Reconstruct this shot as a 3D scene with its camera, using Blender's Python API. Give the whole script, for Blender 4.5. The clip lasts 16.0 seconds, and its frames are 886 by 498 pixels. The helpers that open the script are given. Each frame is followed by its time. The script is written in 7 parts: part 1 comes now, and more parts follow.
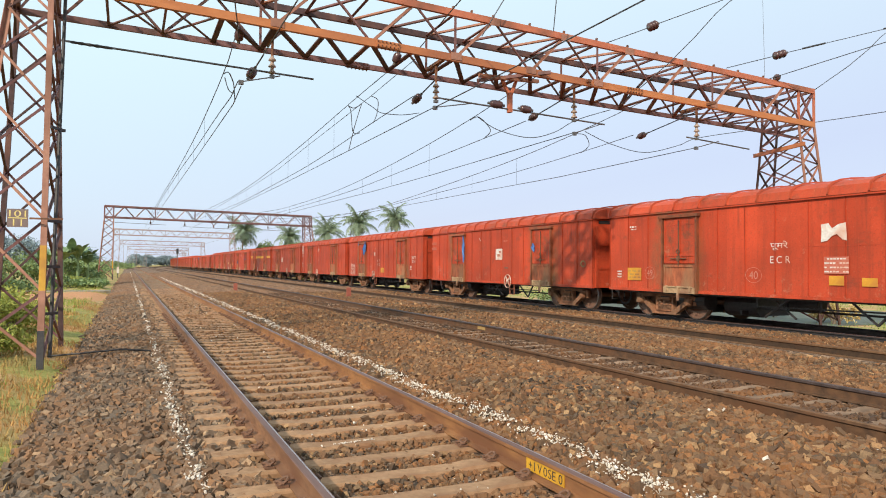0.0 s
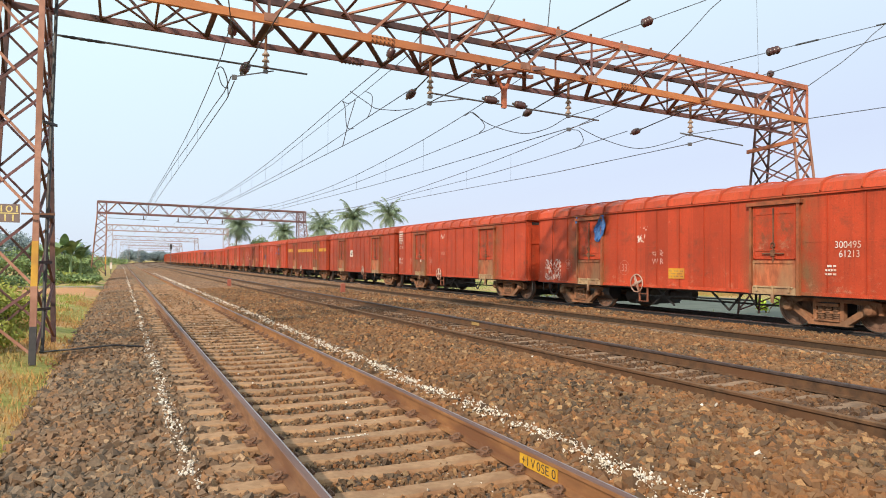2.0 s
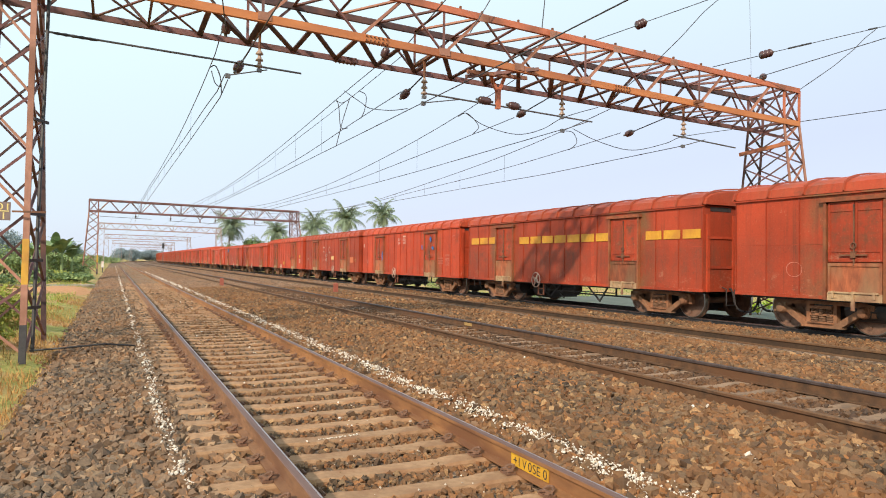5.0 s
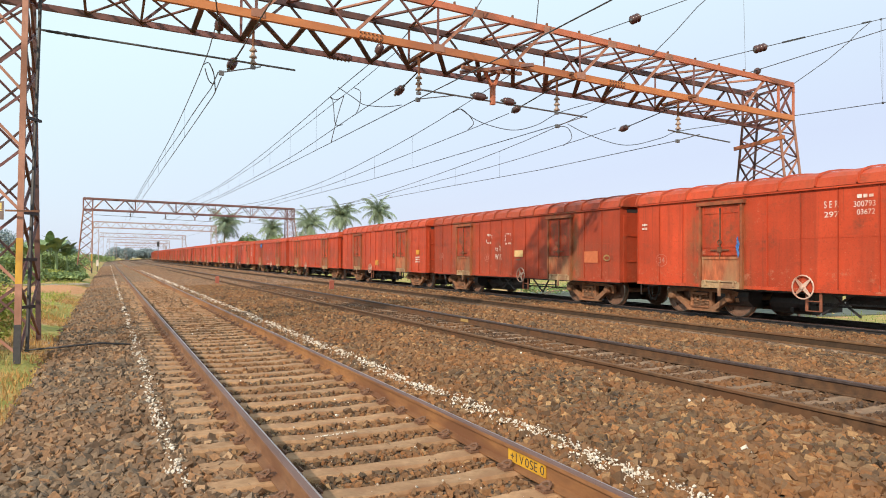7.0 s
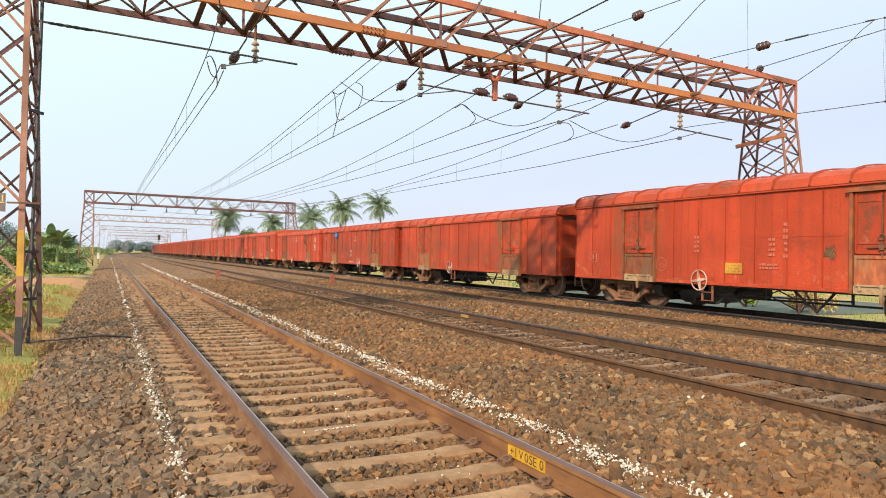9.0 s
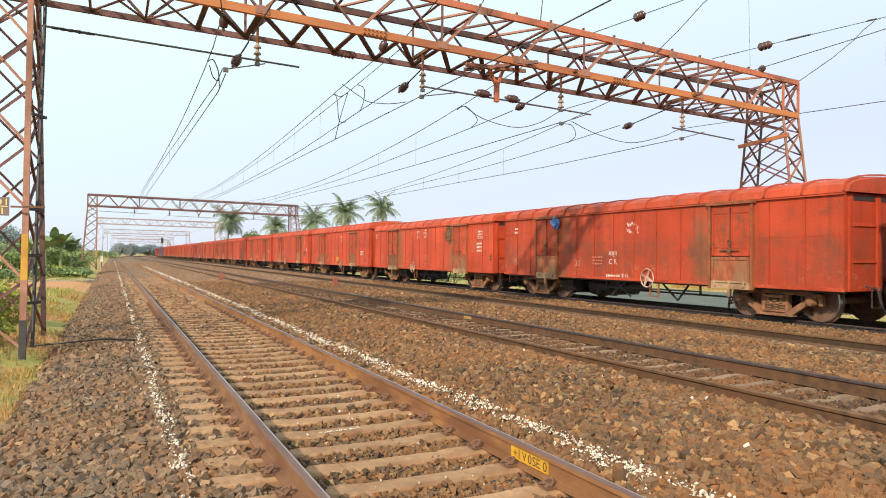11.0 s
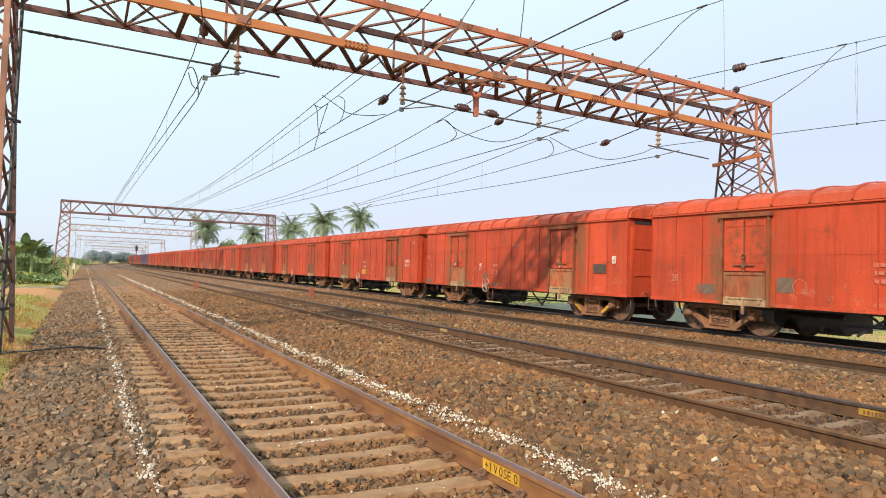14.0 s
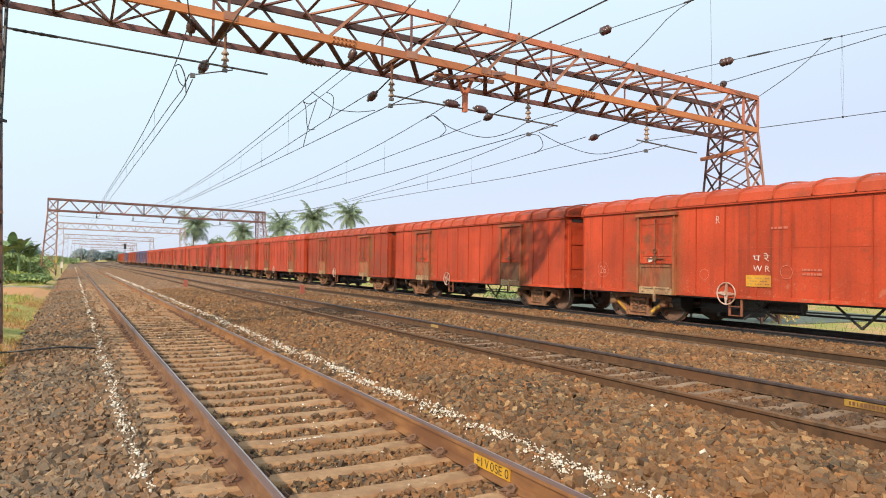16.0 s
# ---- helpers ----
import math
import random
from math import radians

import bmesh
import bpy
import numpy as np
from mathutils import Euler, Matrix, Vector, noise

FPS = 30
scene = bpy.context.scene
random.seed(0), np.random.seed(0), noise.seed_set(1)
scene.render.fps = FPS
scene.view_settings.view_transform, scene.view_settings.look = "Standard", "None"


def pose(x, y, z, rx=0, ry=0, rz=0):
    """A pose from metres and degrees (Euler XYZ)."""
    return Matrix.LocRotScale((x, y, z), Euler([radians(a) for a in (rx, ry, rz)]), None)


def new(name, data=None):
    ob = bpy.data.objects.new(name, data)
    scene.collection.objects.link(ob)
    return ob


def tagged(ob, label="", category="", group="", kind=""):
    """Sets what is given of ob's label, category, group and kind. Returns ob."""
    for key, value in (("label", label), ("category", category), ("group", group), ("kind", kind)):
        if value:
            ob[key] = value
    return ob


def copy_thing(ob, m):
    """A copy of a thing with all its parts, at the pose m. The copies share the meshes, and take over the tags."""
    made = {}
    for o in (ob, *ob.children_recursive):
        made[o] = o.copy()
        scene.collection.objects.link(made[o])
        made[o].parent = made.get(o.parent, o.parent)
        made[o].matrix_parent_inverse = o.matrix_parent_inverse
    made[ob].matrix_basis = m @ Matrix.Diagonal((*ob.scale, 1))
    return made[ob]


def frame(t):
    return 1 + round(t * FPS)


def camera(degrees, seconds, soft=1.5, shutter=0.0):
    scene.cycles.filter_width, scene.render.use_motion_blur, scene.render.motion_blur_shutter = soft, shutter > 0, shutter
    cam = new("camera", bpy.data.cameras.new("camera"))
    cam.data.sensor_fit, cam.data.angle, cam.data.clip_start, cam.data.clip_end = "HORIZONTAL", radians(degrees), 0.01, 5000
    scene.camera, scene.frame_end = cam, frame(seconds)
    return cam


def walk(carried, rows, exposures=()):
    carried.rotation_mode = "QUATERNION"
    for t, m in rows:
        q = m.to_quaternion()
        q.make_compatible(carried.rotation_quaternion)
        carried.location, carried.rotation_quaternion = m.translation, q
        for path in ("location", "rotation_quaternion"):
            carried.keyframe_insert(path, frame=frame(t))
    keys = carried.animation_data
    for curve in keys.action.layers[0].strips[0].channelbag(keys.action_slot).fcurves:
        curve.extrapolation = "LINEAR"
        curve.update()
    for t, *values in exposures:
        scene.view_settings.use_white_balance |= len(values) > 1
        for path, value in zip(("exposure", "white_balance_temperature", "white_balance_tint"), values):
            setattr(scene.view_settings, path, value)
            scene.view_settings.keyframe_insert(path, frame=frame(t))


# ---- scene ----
cam = camera(65.5, 16.0, soft=1.0)


def held(x, y, z, yaw, pitch, roll):
    """A level camera turned right by yaw, up by pitch and leaning by roll."""
    return pose(x, y, z, 90 + pitch, 0, -yaw) @ pose(0, 0, 0, 0, 0, roll)


# seconds, yaw, pitch, roll, x, y, z
CAMERA_ROWS = [
    (0.0, 24.58, 1.44, 0.48, 0.000, 0.000, 1.464), (0.5, 24.73, 1.29, 0.49, 0.007, 0.005, 1.464),
    (1.0, 24.81, 1.15, 0.88, 0.007, 0.006, 1.463), (1.5, 24.92, 1.06, 0.60, 0.006, 0.000, 1.464),
    (2.0, 25.05, 1.10, 0.50, 0.007, 0.000, 1.460), (2.5, 25.13, 1.17, 0.26, 0.013, 0.004, 1.460),
    (3.0, 25.15, 1.27, 0.63, 0.003, 0.006, 1.462), (3.5, 25.24, 1.32, 0.97, 0.001, -0.002, 1.462),
    (4.0, 25.41, 1.28, 1.08, 0.005, -0.001, 1.457), (6.5, 25.89, 0.93, 0.36, 0.016, 0.004, 1.460),
    (7.0, 25.96, 0.84, 0.40, 0.017, 0.008, 1.458), (7.5, 25.97, 0.77, 0.62, 0.007, -0.006, 1.458),
    (8.0, 26.01, 0.75, 0.93, 0.005, 0.002, 1.461), (8.5, 25.99, 0.63, 1.15, 0.009, 0.004, 1.459),
    (9.0, 25.91, 0.47, 0.85, 0.009, 0.004, 1.455), (11.5, 25.68, 0.77, 0.52, 0.008, -0.014, 1.459),
    (12.0, 25.99, 1.12, 0.57, 0.011, -0.034, 1.457), (12.5, 26.39, 1.44, 0.97, 0.008, -0.052, 1.459),
    (13.0, 26.79, 1.64, 1.46, 0.013, -0.051, 1.460), (13.5, 27.13, 1.76, 1.52, 0.019, -0.044, 1.454),
    (14.0, 27.47, 1.69, 1.48, 0.015, -0.047, 1.453), (14.5, 27.77, 1.55, 1.72, 0.018, -0.048, 1.454),
    (15.0, 28.03, 1.36, 1.72, 0.012, -0.049, 1.461), (15.5, 28.16, 1.23, 1.55, 0.023, -0.050, 1.453),
    (16.0, 28.27, 1.31, 0.95, 0.005, -0.079, 1.470),
]

# seconds, stops, kelvin, tint
EXPOSURES = [(0.0, -0.08, 6380, 10), (2.5, 0.0, 6550, 10), (4.0, 0.04, 6600, 10), (7.0, -0.02, 6550, 10), (9.0, 0.04, 6750, 9), (11.5, 0.10, 6700, 9), (12.5, 0.09, 6650, 9), (14.0, 0.03, 6620, 9), (16.0, 0.0, 6540, 9)]

# ---- light ----
SUN_TURN, SUN_HEIGHT = radians(38), radians(31)  # travel of the light from +x towards +y, and its slope
scene.view_settings.exposure = 0.0
world = bpy.data.worlds.new("sky")
scene.world = world
world.use_nodes = True
wn = world.node_tree
sky = wn.nodes.new("ShaderNodeTexSky")
sky.sky_type, sky.sun_disc = "NISHITA", False
sky.sun_elevation, sky.sun_rotation = SUN_HEIGHT, radians(270) - SUN_TURN
sky.air_density, sky.dust_density, sky.ozone_density = 1.0, 1.0, 1.0
wn.nodes["Background"].inputs[1].default_value = 0.10
haze = wn.nodes.new("ShaderNodeMix")  # thin even haze over the whole sky
haze.data_type, haze.blend_type = "RGBA", "ADD"
haze.inputs[0].default_value = 1.0
thin = wn.nodes.new("ShaderNodeMix")
thin.data_type, thin.blend_type = "RGBA", "MULTIPLY"
thin.inputs[0].default_value = 1.0
thin.inputs[7].default_value = (0.2, 0.2, 0.2, 1)
way = wn.nodes.new("ShaderNodeTexCoord")  # the haze is lilac low down and paler towards the sun
climb = wn.nodes.new("ShaderNodeVectorMath")
climb.operation = "DOT_PRODUCT"
climb.inputs[1].default_value = (-0.35, 0.0, 1.4)
wn.links.new(way.outputs["Generated"], climb.inputs[0])
veil = wn.nodes.new("ShaderNodeMapRange")
veil.data_type = "FLOAT_VECTOR"
for k, v in (("From_Min_FLOAT3", (-0.05,) * 3), ("From_Max_FLOAT3", (0.4,) * 3), ("To_Min_FLOAT3", (6.2, 6.85, 8.65)), ("To_Max_FLOAT3", (7.6, 9.45, 9.9))):
    [i for i in veil.inputs if i.identifier == k][0].default_value = v
wn.links.new(climb.outputs["Value"], [i for i in veil.inputs if i.identifier == "Vector"][0])
wn.links.new(veil.outputs["Vector"], haze.inputs[7])
wn.links.new(sky.outputs[0], thin.inputs[6])
wn.links.new(thin.outputs[2], haze.inputs[6])
wn.links.new(haze.outputs[2], wn.nodes["Background"].inputs[0])
sun_data = bpy.data.lights.new("sun", "SUN")
sun_data.energy, sun_data.angle, sun_data.color = 4.4, radians(1.5), (1.0, 0.86, 0.68)
sun = new("sun", sun_data)
ray_way = Vector((math.cos(SUN_TURN) * math.cos(SUN_HEIGHT), math.sin(SUN_TURN) * math.cos(SUN_HEIGHT), -math.sin(SUN_HEIGHT)))
sun.matrix_world = Matrix.Translation((-20, -20, 20)) @ ray_way.to_track_quat("-Z", "Y").to_matrix().to_4x4()


# ---- materials ----
def node(nt, kind, **values):
    n = nt.nodes.new(kind)
    for key, value in values.items():
        n.inputs[key].default_value = value
    return n


def noise_tex(nt, scale, detail=4.0, rough=0.55, stretch=None, space="Object"):
    t = node(nt, "ShaderNodeTexNoise", Scale=scale, Detail=detail, Roughness=rough)
    c = nt.nodes.new("ShaderNodeTexCoord")
    if stretch:
        m = nt.nodes.new("ShaderNodeMapping")
        m.inputs["Scale"].default_value = stretch
        nt.links.new(c.outputs[space], m.inputs[0])
        nt.links.new(m.outputs[0], t.inputs["Vector"])
    else:
        nt.links.new(c.outputs[space], t.inputs["Vector"])
    return t


def ramp(nt, source, stops):
    r = nt.nodes.new("ShaderNodeValToRGB")
    while len(r.color_ramp.elements) < len(stops):
        r.color_ramp.elements.new(0.5)
    for e, (p, c) in zip(r.color_ramp.elements, stops):
        e.position, e.color = p, (*c, 1) if len(c) == 3 else c
    nt.links.new(source, r.inputs[0])
    return r


def mix(nt, fac, a, b, kind="MIX"):
    m = nt.nodes.new("ShaderNodeMix")
    m.data_type, m.blend_type = "RGBA", kind
    for sock, v in ((0, fac), (6, a), (7, b)):
        if isinstance(v, (int, float)):
            m.inputs[sock].default_value = v
        elif isinstance(v, tuple):
            m.inputs[sock].default_value = (*v, 1)
        else:
            nt.links.new(v, m.inputs[sock])
    return m.outputs[2]


def base(name, rough=0.6, metal=0.0):
    m = bpy.data.materials.new(name)
    m.use_nodes = True
    b = m.node_tree.nodes["Principled BSDF"]
    b.inputs["Roughness"].default_value, b.inputs["Metallic"].default_value = rough, metal
    return m, m.node_tree, b


def bump(nt, b, source, strength, distance):
    n = node(nt, "ShaderNodeBump", Strength=strength, Distance=distance)
    nt.links.new(source, n.inputs["Height"])
    nt.links.new(n.outputs[0], b.inputs["Normal"])


def plain(name, dark, light, scale=8.0, rough=0.6, metal=0.0, relief=0.3, depth=0.01, stain=None, stretch=None, vary=0.0):
    """Two tones by fine grain, stains by a coarse one, and a relief."""
    m, nt, b = base(name, rough, metal)
    fine = noise_tex(nt, scale, 6.0, 0.65, stretch)
    coarse = noise_tex(nt, scale * 0.13, 3.0, 0.6, stretch)
    col = ramp(nt, fine.outputs[0], [(0.3, dark), (0.7, light)]).outputs[0]
    if stain:
        f = ramp(nt, coarse.outputs[0], [(0.48, (0, 0, 0)), (0.66, (1, 1, 1))]).outputs[0]
        col = mix(nt, f, col, stain)
    if vary:
        info = nt.nodes.new("ShaderNodeObjectInfo")
        v = ramp(nt, info.outputs["Random"], [(0.0, (1 - vary,) * 3), (1.0, (1 + vary,) * 3)]).outputs[0]
        col = mix(nt, 1.0, col, v, "MULTIPLY")
    nt.links.new(col, b.inputs["Base Color"])
    if relief:
        bump(nt, b, fine.outputs[0], relief, depth)
    return m


def stones(name, palette, vary_scale=0.5, rough=0.85, dust=0.58):
    """Broken stone: a tone for each piece, grain on it, patches of rust dust."""
    m, nt, b = base(name, rough)
    geo = nt.nodes.new("ShaderNodeNewGeometry")
    n = len(palette)
    tone = ramp(nt, geo.outputs["Random Per Island"], [(i / (n - 1), c) for i, c in enumerate(palette)]).outputs[0]
    grain = noise_tex(nt, 45.0, 5.0, 0.7)
    rim = ramp(nt, grain.outputs[0], [(0.3, (0.6, 0.6, 0.6)), (0.72, (1.45, 1.35, 1.2))]).outputs[0]
    col = mix(nt, 1.0, tone, rim, "MULTIPLY")
    patch = ramp(nt, noise_tex(nt, vary_scale, 4.0, 0.6).outputs[0], [(0.42, (0, 0, 0)), (0.66, (dust, dust, dust))]).outputs[0]
    col = mix(nt, patch, col, (0.27, 0.115, 0.04))
    nt.links.new(col, b.inputs["Base Color"])
    bump(nt, b, grain.outputs[0], 0.4, 0.01)
    return m


def ballast_bed():
    """The bed between and under the stones, and all of it far off."""
    m, nt, b = base("ballast_bed", 0.95)
    c = nt.nodes.new("ShaderNodeTexCoord")
    cells = node(nt, "ShaderNodeTexVoronoi", Scale=17.0)
    nt.links.new(c.outputs["Object"], cells.inputs["Vector"])
    tone = ramp(nt, cells.outputs["Color"], [(0.1, (0.05, 0.032, 0.022)), (0.5, (0.20, 0.126, 0.082)), (0.9, (0.40, 0.258, 0.165))]).outputs[0]
    patch = ramp(nt, noise_tex(nt, 0.35, 4.0).outputs[0], [(0.35, (0, 0, 0)), (0.75, (0.6, 0.6, 0.6))]).outputs[0]
    col = mix(nt, patch, tone, (0.19, 0.100, 0.05))
    nt.links.new(col, b.inputs["Base Color"])
    bump(nt, b, cells.outputs["Distance"], 1.0, 0.05)
    return m


def wagon_paint(name, dull=0.0, dusty=0.0, tint=1.0, spot=False):
    """Rake paint tinted by each wagon's own colour, with faded patches, runs, scuffs and old grime at the doors."""
    m, nt, b = base(name, 0.55)
    b.inputs["Specular IOR Level"].default_value = 0.3
    info = nt.nodes.new("ShaderNodeObjectInfo")
    coord = nt.nodes.new("ShaderNodeTexCoord")
    spread = nt.nodes.new("ShaderNodeMath")  # every wagon wears differently
    spread.operation = "MULTIPLY"
    spread.inputs[1].default_value = 61.0
    nt.links.new(info.outputs["Random"], spread.inputs[0])
    shift = nt.nodes.new("ShaderNodeVectorMath")
    nt.links.new(coord.outputs["Object"], shift.inputs[0])
    nt.links.new(spread.outputs[0], shift.inputs[1])

    def cloud(scale, detail, rough, stretch=(1, 1, 1)):
        t = node(nt, "ShaderNodeTexNoise", Scale=scale, Detail=detail, Roughness=rough)
        k = nt.nodes.new("ShaderNodeMapping")
        k.inputs["Scale"].default_value = stretch
        nt.links.new(shift.outputs[0], k.inputs[0])
        nt.links.new(k.outputs[0], t.inputs["Vector"])
        return t.outputs[0]

    def grey(source, stops):
        return ramp(nt, source, [(p, (v, v, v)) for p, v in stops]).outputs[0]

    def maths(kind, a, c):
        n = nt.nodes.new("ShaderNodeMath")
        n.operation = kind
        for sock, v in ((0, a), (1, c)):
            if isinstance(v, (int, float)):
                n.inputs[sock].default_value = v
            else:
                nt.links.new(v, n.inputs[sock])
        return n.outputs[0]

    col = mix(nt, 1.0, info.outputs["Color"], (tint, tint, tint), "MULTIPLY")
    col = mix(nt, 1.0, col, grey(cloud(0.55, 4.0, 0.6), [(0.35, 0.82), (0.7, 1.16)]), "MULTIPLY")
    axis = nt.nodes.new("ShaderNodeSeparateXYZ")
    nt.links.new(coord.outputs["Object"], axis.inputs[0])
    sheet = nt.nodes.new("ShaderNodeTexWhiteNoise")
    sheet.noise_dimensions = "1D"
    nt.links.new(maths("ADD", maths("FLOOR", maths("MULTIPLY", maths("ADD", axis.outputs["Y"], 6.7), 1.045), 0.0), spread.outputs[0]), sheet.inputs["W"])
    col = mix(nt, 1.0, col, grey(sheet.outputs["Value"], [(0.0, 0.86), (1.0, 1.10)]), "MULTIPLY")
    col = mix(nt, grey(cloud(1.0, 5.0, 0.6, (5.0, 5.0, 0.35)), [(0.5, 0.0), (0.72, 0.4)]), col, (0.17, 0.035, 0.018))
    fine = cloud(9.0, 8.0, 0.75)
    col = mix(nt, grey(fine, [(0.60, 0.0), (0.72, 0.6)]), col, (0.38, 0.12, 0.05))
    col = mix(nt, grey(cloud(2.2, 8.0, 0.8), [(0.64, 0.0), (0.70, 0.55)]), col, (0.50, 0.25, 0.16))
    col = mix(nt, grey(cloud(1.1, 6.0, 0.75, (1, 1, 1.6)), [(0.57, 0.0), (0.70, 0.55 + dull)]), col, (0.11, 0.05, 0.03))
    if spot:  # a rubbed dark patch amid each leaf
        dy = maths("MULTIPLY", axis.outputs["Y"], 2.4)
        dz = maths("SUBTRACT", axis.outputs["Z"], 1.5)
        far = maths("ADD", maths("MULTIPLY", dy, dy), maths("MULTIPLY", dz, dz))
        rub = maths("MULTIPLY", grey(far, [(0.05, 0.75), (0.5, 0.0)]), grey(cloud(3.6, 7.0, 0.75), [(0.42, 0.0), (0.6, 0.95)]))
        col = mix(nt, rub, col, (0.10, 0.065, 0.035))
    elif tint == 1.0 and not dusty:
        off = maths("ABSOLUTE", maths("SUBTRACT", maths("ABSOLUTE", axis.outputs["Y"], 0.0), 3.75), 0.0)
        smear = maths("MULTIPLY", grey(maths("MULTIPLY", off, 0.5), [(0.34, 1.0), (0.62, 0.0)]), grey(cloud(1.3, 6.0, 0.7, (1, 1, 0.5)), [(0.40, 0.0), (0.60, 0.85)]))
        col = mix(nt, smear, col, (0.17, 0.105, 0.05))
    # smoke and dirt low on the sides, as much as the wagon's own grime says
    low = grey(maths("MULTIPLY", axis.outputs["Z"], 0.25), [(0.18, 0.35), (0.33, 1.0), (0.47, 1.0), (0.56, 0.1)])
    smoke = maths("MULTIPLY", maths("MULTIPLY", low, info.outputs["Alpha"]), grey(cloud(1.7, 9.0, 0.8, (1, 1, 0.55)), [(0.40, 0.0), (0.62, 0.62)]))
    col = mix(nt, smoke, col, (0.13, 0.065, 0.04))
    speck = cloud(26.0, 3.0, 0.8)
    col = mix(nt, grey(speck, [(0.36, 0.35), (0.44, 0.0)]), col, (0.11, 0.03, 0.018))
    col = mix(nt, grey(speck, [(0.62, 0.0), (0.70, 0.35)]), col, (0.52, 0.24, 0.15))
    # thin washed-down runs below the eaves and rubbed pale scuffs low down
    runs = maths("MULTIPLY", grey(cloud(1.0, 4.0, 0.65, (9.0, 9.0, 0.22)), [(0.54, 0.0), (0.68, 0.5)]), grey(cloud(0.8, 3.0, 0.5), [(0.42, 0.0), (0.6, 1.0)]))
    col = mix(nt, runs, col, (0.12, 0.04, 0.022))
    foot_band = grey(maths("MULTIPLY", axis.outputs["Z"], 0.25), [(0.20, 1.0), (0.30, 0.7), (0.36, 0.0)])
    scuff = maths("MULTIPLY", foot_band, grey(cloud(2.6, 9.0, 0.82, (1, 1, 1.4)), [(0.55, 0.0), (0.66, 0.6)]))
    col = mix(nt, scuff, col, (0.48, 0.27, 0.17))
    if dusty:
        col = mix(nt, grey(cloud(1.6, 6.0, 0.75), [(0.36, 0.0), (0.64, dusty)]), col, (0.44, 0.18, 0.085))
    nt.links.new(col, b.inputs["Base Color"])
    bump(nt, b, cloud(1.6, 3.0, 0.55), 0.3, 0.03)
    return m


RUST = plain("rusty_steel", (0.10, 0.04, 0.02), (0.24, 0.10, 0.05), 14, 0.75, 0.0, 0.25, 0.006, (0.07, 0.035, 0.025))
ORANGE = plain("red_oxide_paint", (0.42, 0.115, 0.055), (0.56, 0.18, 0.095), 6, 0.6, 0.0, 0.15, 0.004, (0.24, 0.09, 0.05))
TAN_STEEL = plain("tan_weathered_paint", (0.27, 0.12, 0.08), (0.42, 0.205, 0.14), 6, 0.7, 0.0, 0.15, 0.004, (0.2, 0.085, 0.05))
AMBER = plain("amber_oxide_paint", (0.42, 0.14, 0.045), (0.57, 0.21, 0.072), 4, 0.6, 0.0, 0.15, 0.004, (0.30, 0.10, 0.05), (0.4, 1, 1))
# Weathered paint, its tone lowered as well for bars that stand in shade.
FADED = plain("weathered_shade_toned_paint", (0.13, 0.056, 0.054), (0.25, 0.118, 0.11), 8, 0.7, 0.0, 0.15, 0.004, (0.10, 0.05, 0.04))
# Darker copy for rear and lower bars, with their shade put in the colour.
SHADE_OXIDE = plain("shade_toned_oxide_paint", (0.042, 0.023, 0.025), (0.10, 0.05, 0.046), 8, 0.7, 0.0, 0.15, 0.004, (0.16, 0.07, 0.05))
YELLOW = plain("yellow_paint", (0.52, 0.27, 0.02), (0.68, 0.38, 0.03), 9, 0.55, 0.0, 0.1, 0.003, (0.40, 0.19, 0.025))
OCHRE = plain("dull_ochre_paint", (0.30, 0.18, 0.06), (0.42, 0.27, 0.10), 9, 0.7, 0.0, 0.1, 0.003, (0.2, 0.09, 0.05))
# Far gantry steel with the haze mixed into its base colour.
HAZY_STEEL = plain("haze_tinted_steel", (0.30, 0.22, 0.21), (0.42, 0.32, 0.30), 8, 0.8, 0.0, 0.0)
BLACK = plain("black_grease", (0.02, 0.018, 0.02), (0.05, 0.042, 0.04), 10, 0.55, 0.0, 0.2, 0.005)
RAIL_SIDE = plain("rusted_rail_side", (0.22, 0.095, 0.035), (0.40, 0.19, 0.07), 9, 0.75, 0.0, 0.25, 0.005, (0.17, 0.07, 0.03), (1, 0.5, 1.6))
RAIL_RUSSET = plain("russet_rail_side", (0.15, 0.07, 0.035), (0.29, 0.145, 0.07), 9, 0.75, 0.0, 0.25, 0.005, (0.16, 0.068, 0.032), (1, 0.5, 1.6))
RAIL_DARK = plain("dark_rail_side", (0.05, 0.025, 0.013), (0.15, 0.072, 0.032), 7, 0.8, 0.0, 0.2, 0.004, (0.12, 0.052, 0.022))
# Web tone lowered to paint the shade between rail head and foot.
RAIL_SHADE = plain("shaded_rail_web", (0.025, 0.015, 0.009), (0.075, 0.04, 0.02), 7, 0.9, 0.0, 0.2, 0.004, (0.06, 0.03, 0.015))
RAIL_BROWN = plain("brown_rail_side", (0.08, 0.04, 0.018), (0.20, 0.10, 0.045), 7, 0.85, 0.0, 0.2, 0.004, (0.14, 0.062, 0.026))
RAIL_TOP = plain("worn_rail_head", (0.10, 0.052, 0.042), (0.20, 0.11, 0.09), 12, 0.62, 0.15, 0.05, 0.001, (0.17, 0.10, 0.08), (1, 0.05, 1))
# Bright metal strip that draws the highlight on the right edge of a head.
RAIL_BRIGHT = plain("rail_head_highlight", (0.34, 0.29, 0.29), (0.46, 0.41, 0.41), 10, 0.32, 0.75, 0.05, 0.001, (0.38, 0.31, 0.29), (1, 0.04, 1))
RAIL_BLACK = plain("oily_rail", (0.04, 0.026, 0.024), (0.09, 0.06, 0.054), 7, 0.58, 0.1, 0.1, 0.003)
